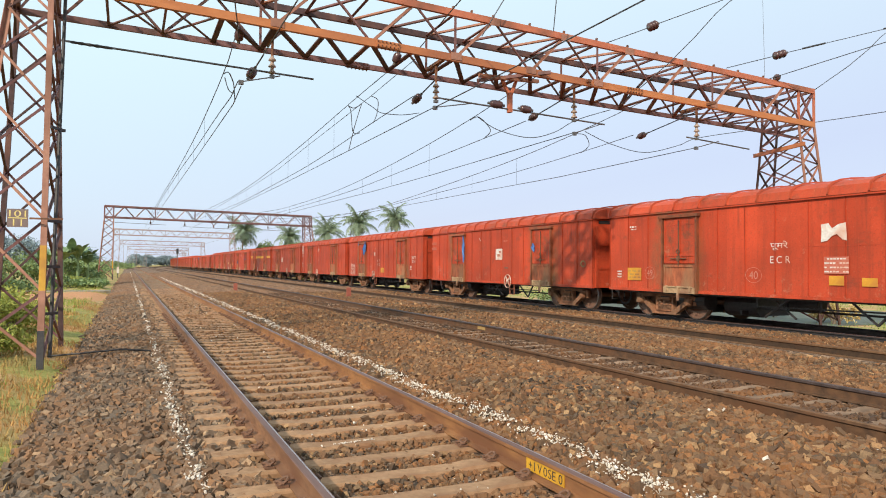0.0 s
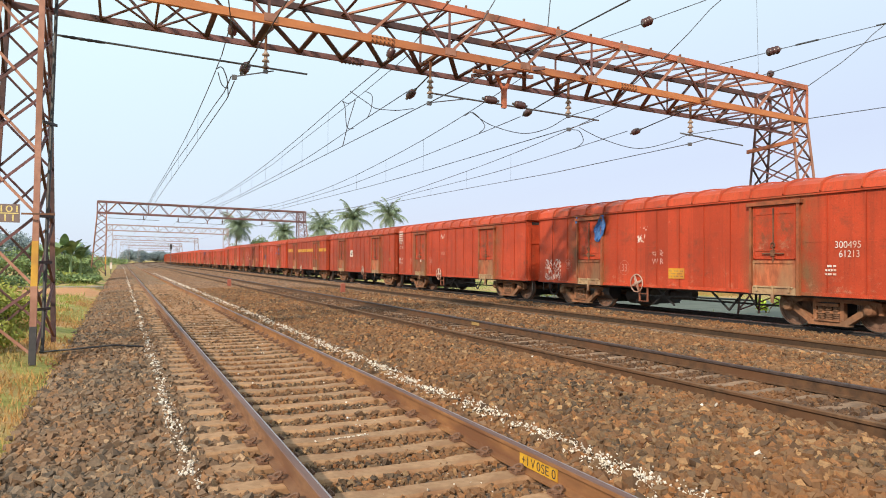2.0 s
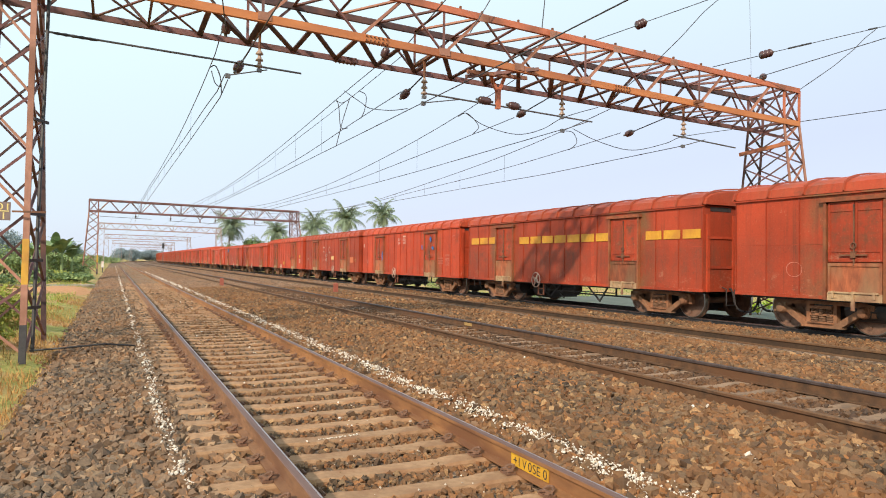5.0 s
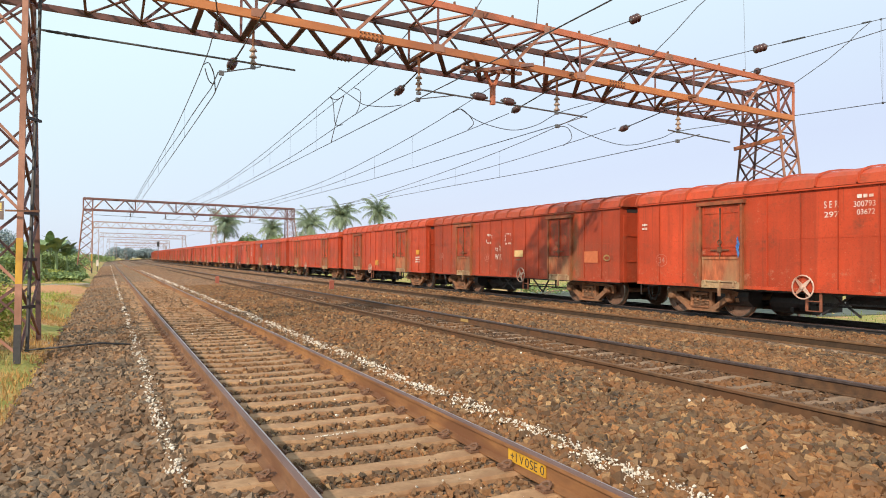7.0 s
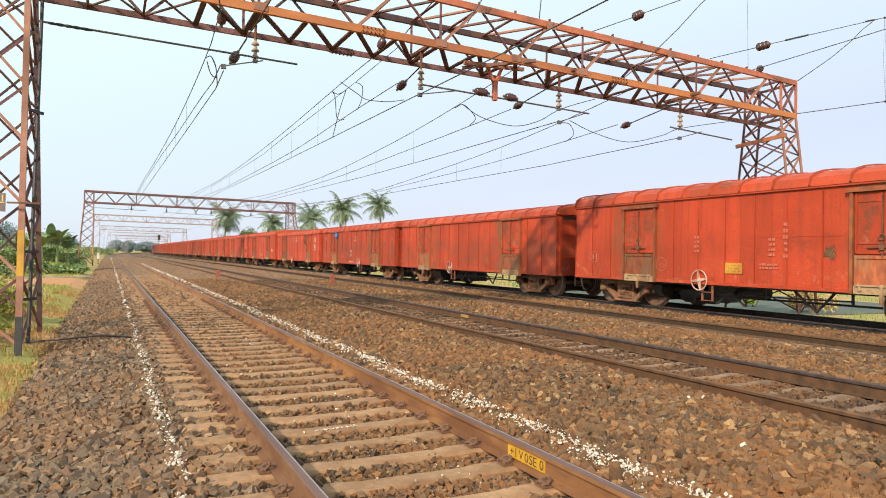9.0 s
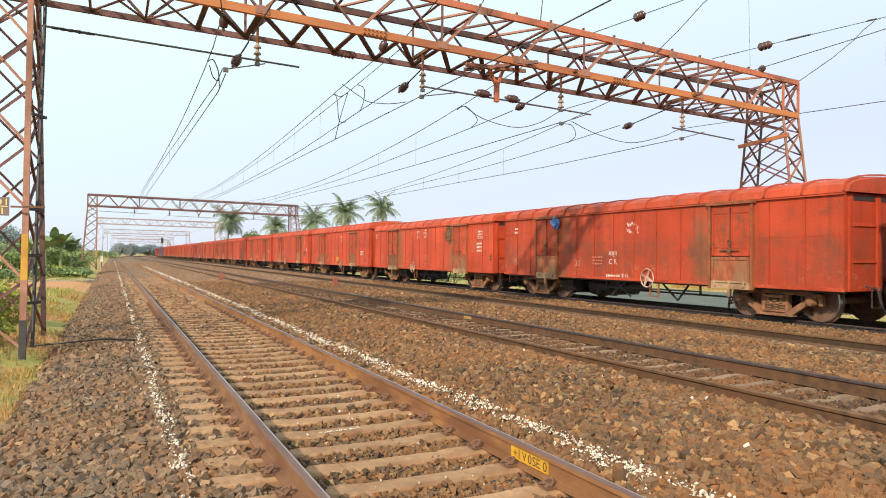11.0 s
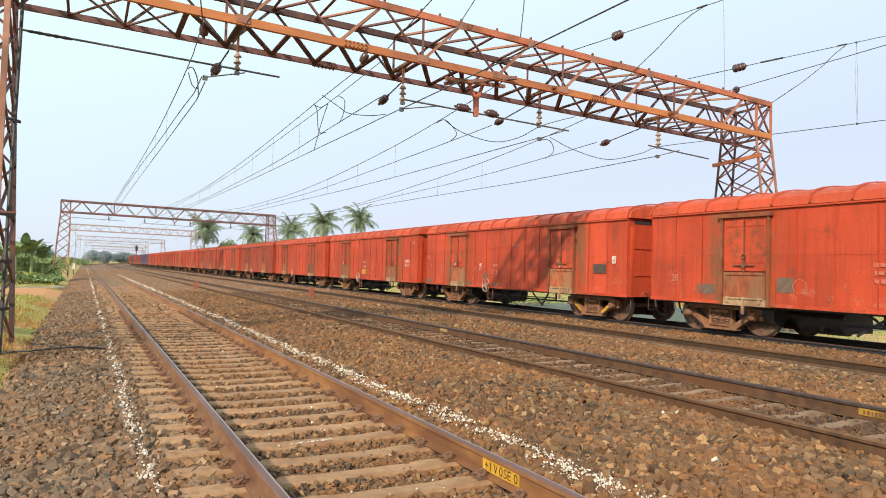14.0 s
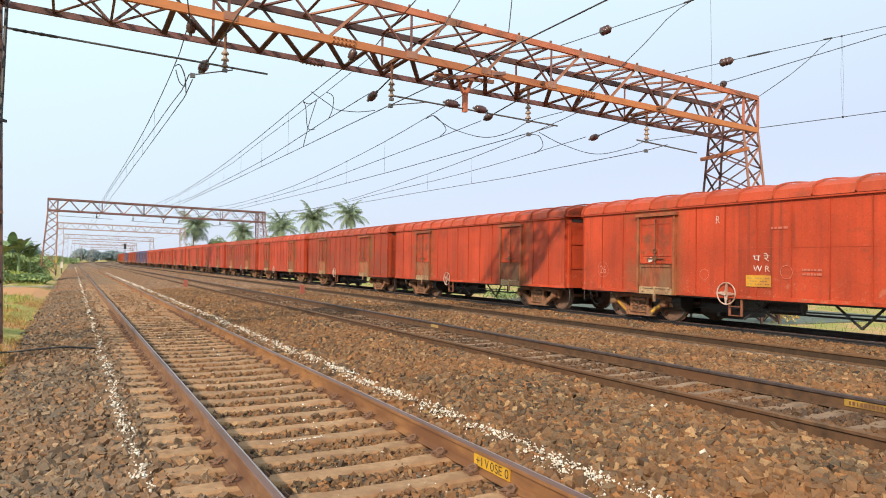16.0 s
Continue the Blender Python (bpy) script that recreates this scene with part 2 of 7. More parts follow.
CONCRETE = plain("dusty_concrete", (0.25, 0.134, 0.065), (0.46, 0.267, 0.145), 11, 0.9, 0.0, 0.4, 0.006, (0.24, 0.110, 0.05), None, 0.12)
OLD_CONCRETE = plain("oily_concrete", (0.18, 0.105, 0.063), (0.38, 0.235, 0.145), 11, 0.9, 0.0, 0.4, 0.006, (0.10, 0.057, 0.035), None, 0.2)
CEMENT = plain("grey_cement", (0.22, 0.19, 0.15), (0.38, 0.33, 0.27), 9, 0.9, 0.0, 0.4, 0.008, (0.15, 0.12, 0.08))
BALLAST = stones("ballast_stone", [(0.036, 0.024, 0.016), (0.17, 0.090, 0.042), (0.085, 0.058, 0.038), (0.28, 0.129, 0.05), (0.12, 0.054, 0.024), (0.205, 0.132, 0.075), (0.058, 0.039, 0.026), (0.39, 0.239, 0.12)], dust=0.52)
GREY_BALLAST = stones("grey_ballast_stone", [(0.07, 0.052, 0.04), (0.19, 0.124, 0.08), (0.12, 0.093, 0.074), (0.26, 0.143, 0.075), (0.15, 0.093, 0.058), (0.23, 0.167, 0.118), (0.10, 0.076, 0.06), (0.37, 0.253, 0.16)], dust=0.36)
OILY = stones("oily_stone", [(0.025, 0.017, 0.014), (0.085, 0.048, 0.028), (0.05, 0.034, 0.028), (0.13, 0.069, 0.034), (0.06, 0.032, 0.02)])
LIME = stones("lime_stone", [(0.62, 0.57, 0.52), (0.84, 0.81, 0.78), (0.45, 0.38, 0.31), (0.72, 0.68, 0.64)], 2.0, 0.9, 0.15)
# Paler, greyer stones for far off: distance haze put into the palette.
HAZE_BALLAST = stones("haze_lightened_stone", [(0.12, 0.081, 0.063), (0.24, 0.158, 0.11), (0.17, 0.124, 0.10), (0.32, 0.201, 0.13), (0.28, 0.201, 0.155)])
BED = ballast_bed()
PAINT = wagon_paint("wagon_paint")
ROOF_PAINT = wagon_paint("wagon_roof_paint", 0.1, dusty=0.14)
# The tint below 1 darkens ribs and seams in place of their shade.
ROOF_RIB_PAINT = wagon_paint("wagon_roof_rib_paint", 0.1, dusty=0.2, tint=0.8)
SEAM_PAINT = wagon_paint("wagon_seam_shade", 0.2, tint=0.8)
LEAF_PAINT = wagon_paint("wagon_door_paint", 0.3, spot=True)
FLAP_PAINT = plain("worn_flap_paint", (0.18, 0.052, 0.024), (0.45, 0.125, 0.05), 6.0, 0.7, 0.0, 0.3, 0.01, (0.23, 0.145, 0.075), (1, 1.6, 0.5), 0.35)
SILL_PAINT = plain("pale_worn_sill", (0.32, 0.19, 0.10), (0.55, 0.38, 0.22), 8, 0.7, 0.0, 0.3, 0.01, (0.22, 0.10, 0.06))
DOOR_PAINT = plain("worn_door_paint", (0.14, 0.048, 0.022), (0.38, 0.095, 0.036), 5.0, 0.65, 0.0, 0.3, 0.01, (0.24, 0.115, 0.045), None, 0.25)
BOGIE_STEEL = plain("rusty_cast_steel", (0.15, 0.065, 0.033), (0.40, 0.175, 0.085), 5, 0.8, 0.0, 0.3, 0.01, (0.20, 0.12, 0.07))
SPRING_STEEL = plain("grimy_spring_steel", (0.11, 0.055, 0.032), (0.28, 0.15, 0.085), 9, 0.7, 0.0, 0.2, 0.004)
WHEEL_STEEL = plain("wheel_steel", (0.13, 0.07, 0.05), (0.29, 0.16, 0.105), 6, 0.6, 0.3, 0.2, 0.004)
WHEEL_RIM = plain("bright_tread", (0.35, 0.33, 0.32), (0.5, 0.48, 0.46), 12, 0.35, 0.9, 0.05, 0.001)
WHITE = plain("chalky_white_paint", (0.58, 0.50, 0.45), (0.80, 0.76, 0.72), 14, 0.7, 0.0, 0.1, 0.002, (0.62, 0.36, 0.27))
DULL_WHITE = plain("dirty_white_paint", (0.38, 0.24, 0.18), (0.60, 0.44, 0.37), 14, 0.7, 0.0, 0.1, 0.002, (0.30, 0.12, 0.07), None, 0.25)
WIRE = plain("weathered_copper_wire", (0.045, 0.045, 0.055), (0.09, 0.085, 0.09), 5, 0.5, 0.4, 0.0)
PORCELAIN = plain("brown_glazed_porcelain", (0.06, 0.03, 0.032), (0.12, 0.062, 0.06), 8, 0.25, 0.0, 0.0)
PORCELAIN_PALE = plain("dusty_porcelain", (0.22, 0.15, 0.12), (0.48, 0.36, 0.29), 14, 0.35, 0.0, 0.0, 0.01, (0.13, 0.075, 0.06))
GALV = plain("dull_galvanised_steel", (0.10, 0.095, 0.10), (0.2, 0.19, 0.19), 9, 0.5, 0.5, 0.1, 0.002)
BLUE_SHEET = plain("blue_plastic_sheet", (0.025, 0.085, 0.30), (0.07, 0.20, 0.48), 5, 0.5, 0.0, 0.4, 0.02)


# ---- mesh building ----
class Shape:
    """Vertices and faces gathered for one mesh."""

    def __init__(self):
        self.v, self.f, self.s = [], [], []

    def add(self, verts, faces, slot=0):
        n = len(self.v)
        self.v += [tuple(p) for p in verts]
        self.f += [tuple(i + n for i in f) for f in faces]
        self.s += [slot] * len(faces)
        return self

    def box(self, x0, y0, z0, x1, y1, z1, slot=0):
        v = [(x, y, z) for z in (z0, z1) for y in (y0, y1) for x in (x0, x1)]
        return self.add(v, [(0, 2, 3, 1), (4, 5, 7, 6), (0, 1, 5, 4), (2, 6, 7, 3), (0, 4, 6, 2), (1, 3, 7, 5)], slot)

    def block(self, x0, y0, z0, x1, y1, z1, c=0.01, slot=0):
        """A box whose top edges are chamfered by c."""
        v = [(x0, y0, z0), (x1, y0, z0), (x1, y1, z0), (x0, y1, z0), (x0, y0, z1 - c), (x1, y0, z1 - c), (x1, y1, z1 - c), (x0, y1, z1 - c),
             (x0 + c, y0 + c, z1), (x1 - c, y0 + c, z1), (x1 - c, y1 - c, z1), (x0 + c, y1 - c, z1)]
        return self.add(v, [(0, 3, 2, 1), (0, 1, 5, 4), (1, 2, 6, 5), (2, 3, 7, 6), (3, 0, 4, 7), (4, 5, 9, 8), (5, 6, 10, 9), (6, 7, 11, 10), (7, 4, 8, 11), (8, 9, 10, 11)], slot)

    def axes(self, a, b, up=(0, 0, 1)):
        a, b = Vector(a), Vector(b)
        d = (b - a).normalized()
        u = Vector(up)
        if abs(d.dot(u)) > 0.98:
            u = Vector((0, 1, 0))
        s = d.cross(u).normalized()
        return a, b, s, s.cross(d).normalized()

    def bar(self, a, b, w, h, up=(0, 0, 1), slot=0):
        a, b, s, u = self.axes(a, b, up)
        v = [p + s * (i * w / 2) + u * (j * h / 2) for p in (a, b) for i, j in ((-1, -1), (1, -1), (1, 1), (-1, 1))]
        return self.add(v, [(0, 3, 2, 1), (4, 5, 6, 7), (0, 1, 5, 4), (1, 2, 6, 5), (2, 3, 7, 6), (3, 0, 4, 7)], slot)

    def angle(self, a, b, w, t=0.012, up=(0, 0, 1), flip=1, slot=0):
        """An L section of width w."""
        a, b, s, u = self.axes(a, b, up)
        s = s * flip
        prof = [(0, 0), (w, 0), (w, t), (t, t), (t, w), (0, w)]
        v = [p + s * (x - w / 3) + u * (y - w / 3) for p in (a, b) for x, y in prof]
        f = [(i, (i + 1) % 6, (i + 1) % 6 + 6, i + 6) for i in range(6)] + [(0, 3, 2, 1), (0, 5, 4, 3), (6, 7, 8, 9), (6, 9, 10, 11)]
        return self.add(v, f, slot)

    def tube(self, a, b, r, n=8, r2=None, caps=True, slot=0):
        a, b, s, u = self.axes(a, b)
        r2 = r if r2 is None else r2
        v = [p + (s * math.cos(k * math.tau / n) + u * math.sin(k * math.tau / n)) * q for p, q in ((a, r), (b, r2)) for k in range(n)]
        f = [(k, (k + 1) % n, (k + 1) % n + n, k + n) for k in range(n)]
        if caps:
            f += [tuple(reversed(range(n))), tuple(range(n, 2 * n))]
        return self.add(v, f, slot)

    def path(self, points, r, n=5, slot=0):
        """One bent round bar through the points."""
        pts = [Vector(p) for p in points]
        v = []
        for i, p in enumerate(pts):
            d = (pts[min(i + 1, len(pts) - 1)] - pts[max(i - 1, 0)]).normalized()
            u = Vector((0, 0, 1)) if abs(d.z) < 0.9 else Vector((0.6, 0.8, 0))
            side = d.cross(u).normalized()
            u = side.cross(d)
            v += [p + (side * math.cos(k * math.tau / n) + u * math.sin(k * math.tau / n)) * r for k in range(n)]
        f = [(i * n + k, i * n + (k + 1) % n, (i + 1) * n + (k + 1) % n, (i + 1) * n + k) for i in range(len(pts) - 1) for k in range(n)]
        f += [tuple(reversed(range(n))), tuple(range((len(pts) - 1) * n, len(pts) * n))]
        return self.add(v, f, slot)

    def lathe(self, profile, m=Matrix(), n=14, slot=0):
        """profile: (radius, height) from below upwards, turned round z and set by m."""
        v = [m @ Vector((r * math.cos(k * math.tau / n), r * math.sin(k * math.tau / n), z)) for r, z in profile for k in range(n)]
        f = [(i * n + k, i * n + (k + 1) % n, (i + 1) * n + (k + 1) % n, (i + 1) * n + k) for i in range(len(profile) - 1) for k in range(n)]
        f += [tuple(reversed(range(n))), tuple(range((len(profile) - 1) * n, len(profile) * n))]
        return self.add(v, f, slot)

    def ring(self, m, r, t, n=20, k=6, slot=0):
        v = [m @ Vector(((r + t * math.cos(j * math.tau / k)) * math.cos(i * math.tau / n), (r + t * math.cos(j * math.tau / k)) * math.sin(i * math.tau / n), t * math.sin(j * math.tau / k))) for i in range(n) for j in range(k)]
        f = [(i * k + j, ((i + 1) % n) * k + j, ((i + 1) % n) * k + (j + 1) % k, i * k + (j + 1) % k) for i in range(n) for j in range(k)]
        return self.add(v, f, slot)

    def sweep(self, profile, rows, slot=0, closed=True):
        """profile (x, z) carried along rows of (x, y, z, nx, ny): place and the sideways direction."""
        n = len(profile)
        v = [(x + px * nx, y + px * ny, z + pz) for x, y, z, nx, ny in rows for px, pz in profile]
        last = n if closed else n - 1
        f = [(i * n + k, i * n + (k + 1) % n, (i + 1) * n + (k + 1) % n, (i + 1) * n + k) for i in range(len(rows) - 1) for k in range(last)]
        if closed:
            f += [tuple(range(n)), tuple(reversed(range((len(rows) - 1) * n, len(rows) * n)))]
        return self.add(v, f, slot)

    def mesh(self, name, *mats, smooth=False):
        me = bpy.data.meshes.new(name)
        me.from_pydata(self.v, [], self.f)
        for m in mats:
            me.materials.append(m)
        if len(mats) > 1:
            me.polygons.foreach_set("material_index", self.s)
        if smooth:
            me.polygons.foreach_set("use_smooth", [True] * len(self.f))
        me.update()
        return me


def part(name, shape, material, parent, label="", smooth=False):
    """ONE mesh object under a thing or a part."""
    mats = material if isinstance(material, tuple) else (material,)
    ob = new(name, shape if isinstance(shape, bpy.types.Mesh) else shape.mesh(name, *mats, smooth=smooth))
    ob.parent = parent
    if label:
        ob["label"] = label
    return ob


def thing(name, label, category, group="", kind="", m=None):
    """An Empty at the base of a thing."""
    ob = tagged(new(name), label, category, group, kind)
    ob.empty_display_size = 0.2
    if m is not None:
        ob.matrix_basis = m
    return ob


def solid(name, shape, material, label, category="", group="", kind="", smooth=False):
    mats = material if isinstance(material, tuple) else (material,)
    return tagged(new(name, shape.mesh(name, *mats, smooth=smooth)), label, category, group, kind)


# ---- the line of the railway: straight, then a slow curve to the right ----
CURVE_FROM, CURVE_RADIUS = 230.0, 1500.0


def drift(y):
    return max(0.0, y - CURVE_FROM) ** 2 / (2 * CURVE_RADIUS)


def heading(y):
    return math.atan(max(0.0, y - CURVE_FROM) / CURVE_RADIUS)


def along(x, z, ys):
    """Rows for sweep() beside the line."""
    return [(x + drift(y), y, z, math.cos(heading(y)), -math.sin(heading(y))) for y in ys]


TRACKS = (2.06, 7.32, 15.8)  # middles of the three tracks
GAUGE = 1.746  # between the middles of the rail heads
YS = [-30, 0, 20, 60, 100] + list(range(120, 640, 20))


# ---- ground ----
def grass_ground():
    m, nt, b = base("grass_and_earth", 0.95)
    fine = noise_tex(nt, 6.0, 8.0, 0.7)
    col = ramp(nt, fine.outputs[0], [(0.25, (0.11, 0.13, 0.025)), (0.5, (0.30, 0.28, 0.06)), (0.75, (0.50, 0.40, 0.13))]).outputs[0]
    bare = ramp(nt, noise_tex(nt, 0.45, 4.0, 0.6).outputs[0], [(0.46, (0, 0, 0)), (0.58, (1, 1, 1))]).outputs[0]
    col = mix(nt, bare, col, ramp(nt, fine.outputs[0], [(0.3, (0.42, 0.22, 0.085)), (0.7, (0.58, 0.36, 0.17))]).outputs[0])
    at = nt.nodes.new("ShaderNodeTexCoord")  # a worn track of orange earth across the verge
    worn = nt.nodes.new("ShaderNodeVectorMath")
    worn.operation = "DISTANCE"
    flat = nt.nodes.new("ShaderNodeMapping")
    flat.inputs["Location"].default_value, flat.inputs["Scale"].default_value = (0.55, -4.0, 0.0), (0.2, 0.1, 0.0)
    nt.links.new(at.outputs["Object"], flat.inputs[0])
    nt.links.new(flat.outputs[0], worn.inputs[0])
    edge = nt.nodes.new("ShaderNodeMath")
    edge.operation = "ADD"
    nt.links.new(worn.outputs["Value"], edge.inputs[0])
    nt.links.new(noise_tex(nt, 0.7, 5.0, 0.6).outputs[0], edge.inputs[1])
    col = mix(nt, ramp(nt, edge.outputs[0], [(0.93, (0.95, 0.95, 0.95)), (1.0, (0, 0, 0))]).outputs[0], col, ramp(nt, fine.outputs[0], [(0.3, (0.42, 0.17, 0.065)), (0.7, (0.62, 0.31, 0.15))]).outputs[0])
    nt.links.new(col, b.inputs["Base Color"])
    bump(nt, b, fine.outputs[0], 0.8, 0.06)
    return m


GROUND = grass_ground()
gs = Shape()
cols = [-2400, -400, -80, -30, -12, -6, -3, -1.6, -0.8, 19.5, 21, 24, 30, 60, 200, 900, 2400]
rows = [-300, -40, 0, 5, 10, 15, 20, 30, 45, 70, 110, 180, 300, 600, 1200, 2800]
level = {-0.8: -0.36, -1.6: -0.2, -3: -0.17, 19.5: -0.5, 21: -0.75, 24: -0.9}
for y in rows:
    for x in cols:
        z = level.get(x, -0.3 if x < 0 else -1.0)
        gs.v.append((x, y, z))
w = len(cols)
for j in range(len(rows) - 1):
    for i in range(w - 1):
        gs.f.append((j * w + i, j * w + i + 1, (j + 1) * w + i + 1, (j + 1) * w + i))
gs.s = [0] * len(gs.f)
solid("ground", gs, GROUND, "dry grass and bare earth beside the railway", "ground", kind="structure")

BED_PROFILE = [(-1.15, -0.4), (-0.82, -0.31), (-0.3, -0.235), (0.5, -0.205), (0.8, -0.235), (1.1, -0.235), (1.3, -0.22), (2.8, -0.22), (3.05, -0.215), (3.4, -0.20), (3.62, -0.16), (4.4, -0.12), (5.6, -0.12), (6.28, -0.145), (6.5, -0.205), (8.12, -0.205), (8.35, -0.145), (9.0, -0.13),
               (10.5, -0.15), (11.35, -0.15), (11.5, -0.095), (11.8, -0.095), (11.95, -0.15), (12.6, -0.15), (13.9, -0.12), (14.7, -0.13), (14.8, -0.2), (17.2, -0.2), (18.0, -0.22), (19.8, -0.8)]


bed = Shape().sweep(BED_PROFILE, along(0, 0, YS), closed=False)
solid("ballast_bed", bed, BED, "bed of brown and grey crushed stone under the tracks", "ballast", kind="structure")

# ---- rails ----
HEAD = [(0.036, -0.008), (0.031, -0.002), (0.026, 0.0), (0.015, 0.0), (-0.028, -0.001), (-0.036, -0.008), (-0.036, -0.036), (-0.010, -0.05), (0.010, -0.05), (0.036, -0.036)]
WEB = [(0.010, -0.05), (-0.010, -0.05), (-0.009, -0.145), (0.009, -0.145)]
FOOT = [(0.009, -0.145), (-0.009, -0.145), (-0.03, -0.152), (-0.075, -0.160), (-0.075, -0.172), (0.075, -0.172), (0.075, -0.160), (0.03, -0.152)]


def rail(x, side, label, z=0.0, ys=YS, head=RAIL_TOP, group="running rails", web=None):
    r = thing("rail", label, "rail", group)
    crown = Shape().sweep(HEAD[::-1], along(x, z, ys))
    n = len(HEAD)
    for i in range((len(ys) - 1) * n):
        if i % n in (4, 5, 7, 8):
            crown.s[i] = 1
        elif head == RAIL_BLACK:
            crown.s[i] = 1
        elif i % n == 6:
            crown.s[i] = 2 if head == RAIL_TOP else 1
    part("rail_head", crown, (side, head, RAIL_BRIGHT), r)
    part("rail_web", Shape().sweep(WEB[::-1], along(x, z, ys)), web or side, r)
    part("rail_foot", Shape().sweep(FOOT[::-1], along(x, z, ys)), side, r)
    return r


rail(TRACKS[0] - GAUGE / 2, RAIL_RUSSET, "rusty brown steel rail with a worn bright head on concrete sleepers")
near_right = rail(TRACKS[0] + GAUGE / 2, RAIL_SIDE, "orange-rusted steel rail with a bright head and a yellow painted mark")
rail(TRACKS[1] - GAUGE / 2, RAIL_DARK, "brown rusted steel rail of the middle track", head=RAIL_BROWN)
mid_right = rail(TRACKS[1] + GAUGE / 2, RAIL_DARK, "dark steel rail with an oily head on the middle track", head=RAIL_BLACK)
rail(TRACKS[2] - GAUGE / 2, BLACK, "oily black rail under the goods train")
rail(TRACKS[2] + GAUGE / 2, RAIL_BLACK, "oily black rail under the goods train")
SPARE_RAIL = 11.65
rail(SPARE_RAIL, RAIL_BROWN, "long spare rusty rail laid on the ballast between two tracks", 0.08, [-20, 0, 10, 20, 40, 60, 100] + list(range(120, 300, 20)), RAIL_BROWN, "spare rails", RAIL_SHADE)

# ---- sleepers ----
PITCH = 0.537


def sleeper_shape():
    s = Shape()
    half = [(-1.375, 0.0), (-0.55, 0.0), (-0.4, -0.012), (0.4, -0.012), (0.55, 0.0), (1.375, 0.0)]
    prof = [(-0.14, -0.21), (-0.115, -0.02), (-0.095, 0.0), (0.095, 0.0), (0.115, -0.02), (0.14, -0.21)]
    n = len(prof)
    v = [(x, y, z + (dz if z > -0.1 else 0.0)) for x, dz in half for y, z in prof]
    f = [(i * n + k, i * n + (k + 1) % n, (i + 1) * n + (k + 1) % n, (i + 1) * n + k) for i in range(len(half) - 1) for k in range(n)]
    return s.add(v, f + [tuple(reversed(range(n))), tuple(range((len(half) - 1) * n, len(half) * n))])


def clip_shape(side):
    s = Shape()
    s.box(-0.05, -0.055, 0.0, 0.03, 0.055, 0.018)
    s.ring(pose(0.0, 0.0, 0.038, 0, -28, 0), 0.042, 0.012, 12, 5)
    s.path([(0.0, -0.055, 0.03), (-0.04, -0.02, 0.045), (-0.055, 0.03, 0.03)], 0.012, 5)
    return s


CLIP_STEEL = plain("rusty_clip_steel", (0.09, 0.045, 0.028), (0.24, 0.12, 0.07), 20, 0.75, 0.0, 0.2, 0.003)
SLEEPER_MESH = sleeper_shape().mesh("sleeper", CONCRETE)
CLIP_MESH = clip_shape(1).mesh("rail_clip", CLIP_STEEL)


def sleeper(x, y, label, group, clips):
    ob = tagged(new("sleeper", SLEEPER_MESH), label, "sleeper", group)
    ob.matrix_basis = pose(x, y, -0.175)
    if clips:
        for r in (-GAUGE / 2, GAUGE / 2):
            for d, turn in ((-0.11, 0), (0.11, 180)):
                c = part("rail_clip", CLIP_MESH, RUST, ob)
                c.matrix_basis = pose(r + d, 0, 0.004, 0, 0, turn)
    return ob


with_clips = sleeper(TRACKS[0], 2.48, "dusty concrete sleeper half sunk in brown ballast", "sleepers of the near track", True)
bare_sleeper = sleeper(TRACKS[1], 1.6, "dusty concrete sleeper between the middle rails", "sleepers of the middle track", False)
bare_sleeper.data = sleeper_shape().mesh("sleeper", OLD_CONCRETE)
plain_sleeper = None
SLEEPER_ROWS = [2.48 + PITCH * k for k in range(100)]
BEHIND = [2.48 - PITCH * k for k in range(1, 40)]
for k, y in enumerate(SLEEPER_ROWS[1:]):
    if y < 24:
        copy_thing(with_clips, pose(TRACKS[0], y, -0.175 + 0.006 * math.sin(k * 2.3), 0, 0, 0.5 * math.sin(k * 1.7)))
    elif y < 50:
        if plain_sleeper is None:
            plain_sleeper = sleeper(TRACKS[0], y, "dusty concrete sleeper half sunk in brown ballast", "sleepers of the near track", False)
        else:
            copy_thing(plain_sleeper, pose(TRACKS[0], y, -0.175))
for k, y in enumerate(BEHIND):
    copy_thing(plain_sleeper, pose(TRACKS[0], y, -0.175, 0, 0, 0.5 * math.sin(k * 1.7)))
    copy_thing(bare_sleeper, pose(TRACKS[1], y - 0.88 + PITCH, -0.18))
for k in range(1, 95):
    copy_thing(bare_sleeper, pose(TRACKS[1], 1.6 + PITCH * k, -0.18 + 0.006 * math.sin(k * 1.3), 0, 0, 0.6 * math.sin(k * 2.1)))
FAR_CONCRETE = plain("grimy_concrete", (0.15, 0.10, 0.065), (0.29, 0.20, 0.13), 11, 0.9, 0.0, 0.4, 0.006)
far = Shape()
proto = sleeper_shape()
for x0, first in ((TRACKS[0], 50.2), (TRACKS[1], 52.5), (TRACKS[2], -12.0)):
    y = first
    while y < 170:
        far.add([(p[0] + x0 + drift(y), p[1] + y, p[2] - 0.178) for p in proto.v], proto.f)
        y += PITCH
solid("sleepers", far, FAR_CONCRETE, "distant rows of concrete sleepers in ballast", "sleepers", kind="stuff")


# ---- ballast stones ----
BLOCK_V = np.array([(x, y, z) for x in (-0.72, 0.72) for y in (-0.72, 0.72) for z in (-0.72, 0.72)])
BLOCK_F = np.array([(0, 1, 3), (0, 3, 2), (4, 6, 7), (4, 7, 5), (0, 4, 5), (0, 5, 1), (2, 3, 7), (2, 7, 6), (0, 2, 6), (0, 6, 4), (1, 5, 7), (1, 7, 3)])
rng = np.random.default_rng(7)


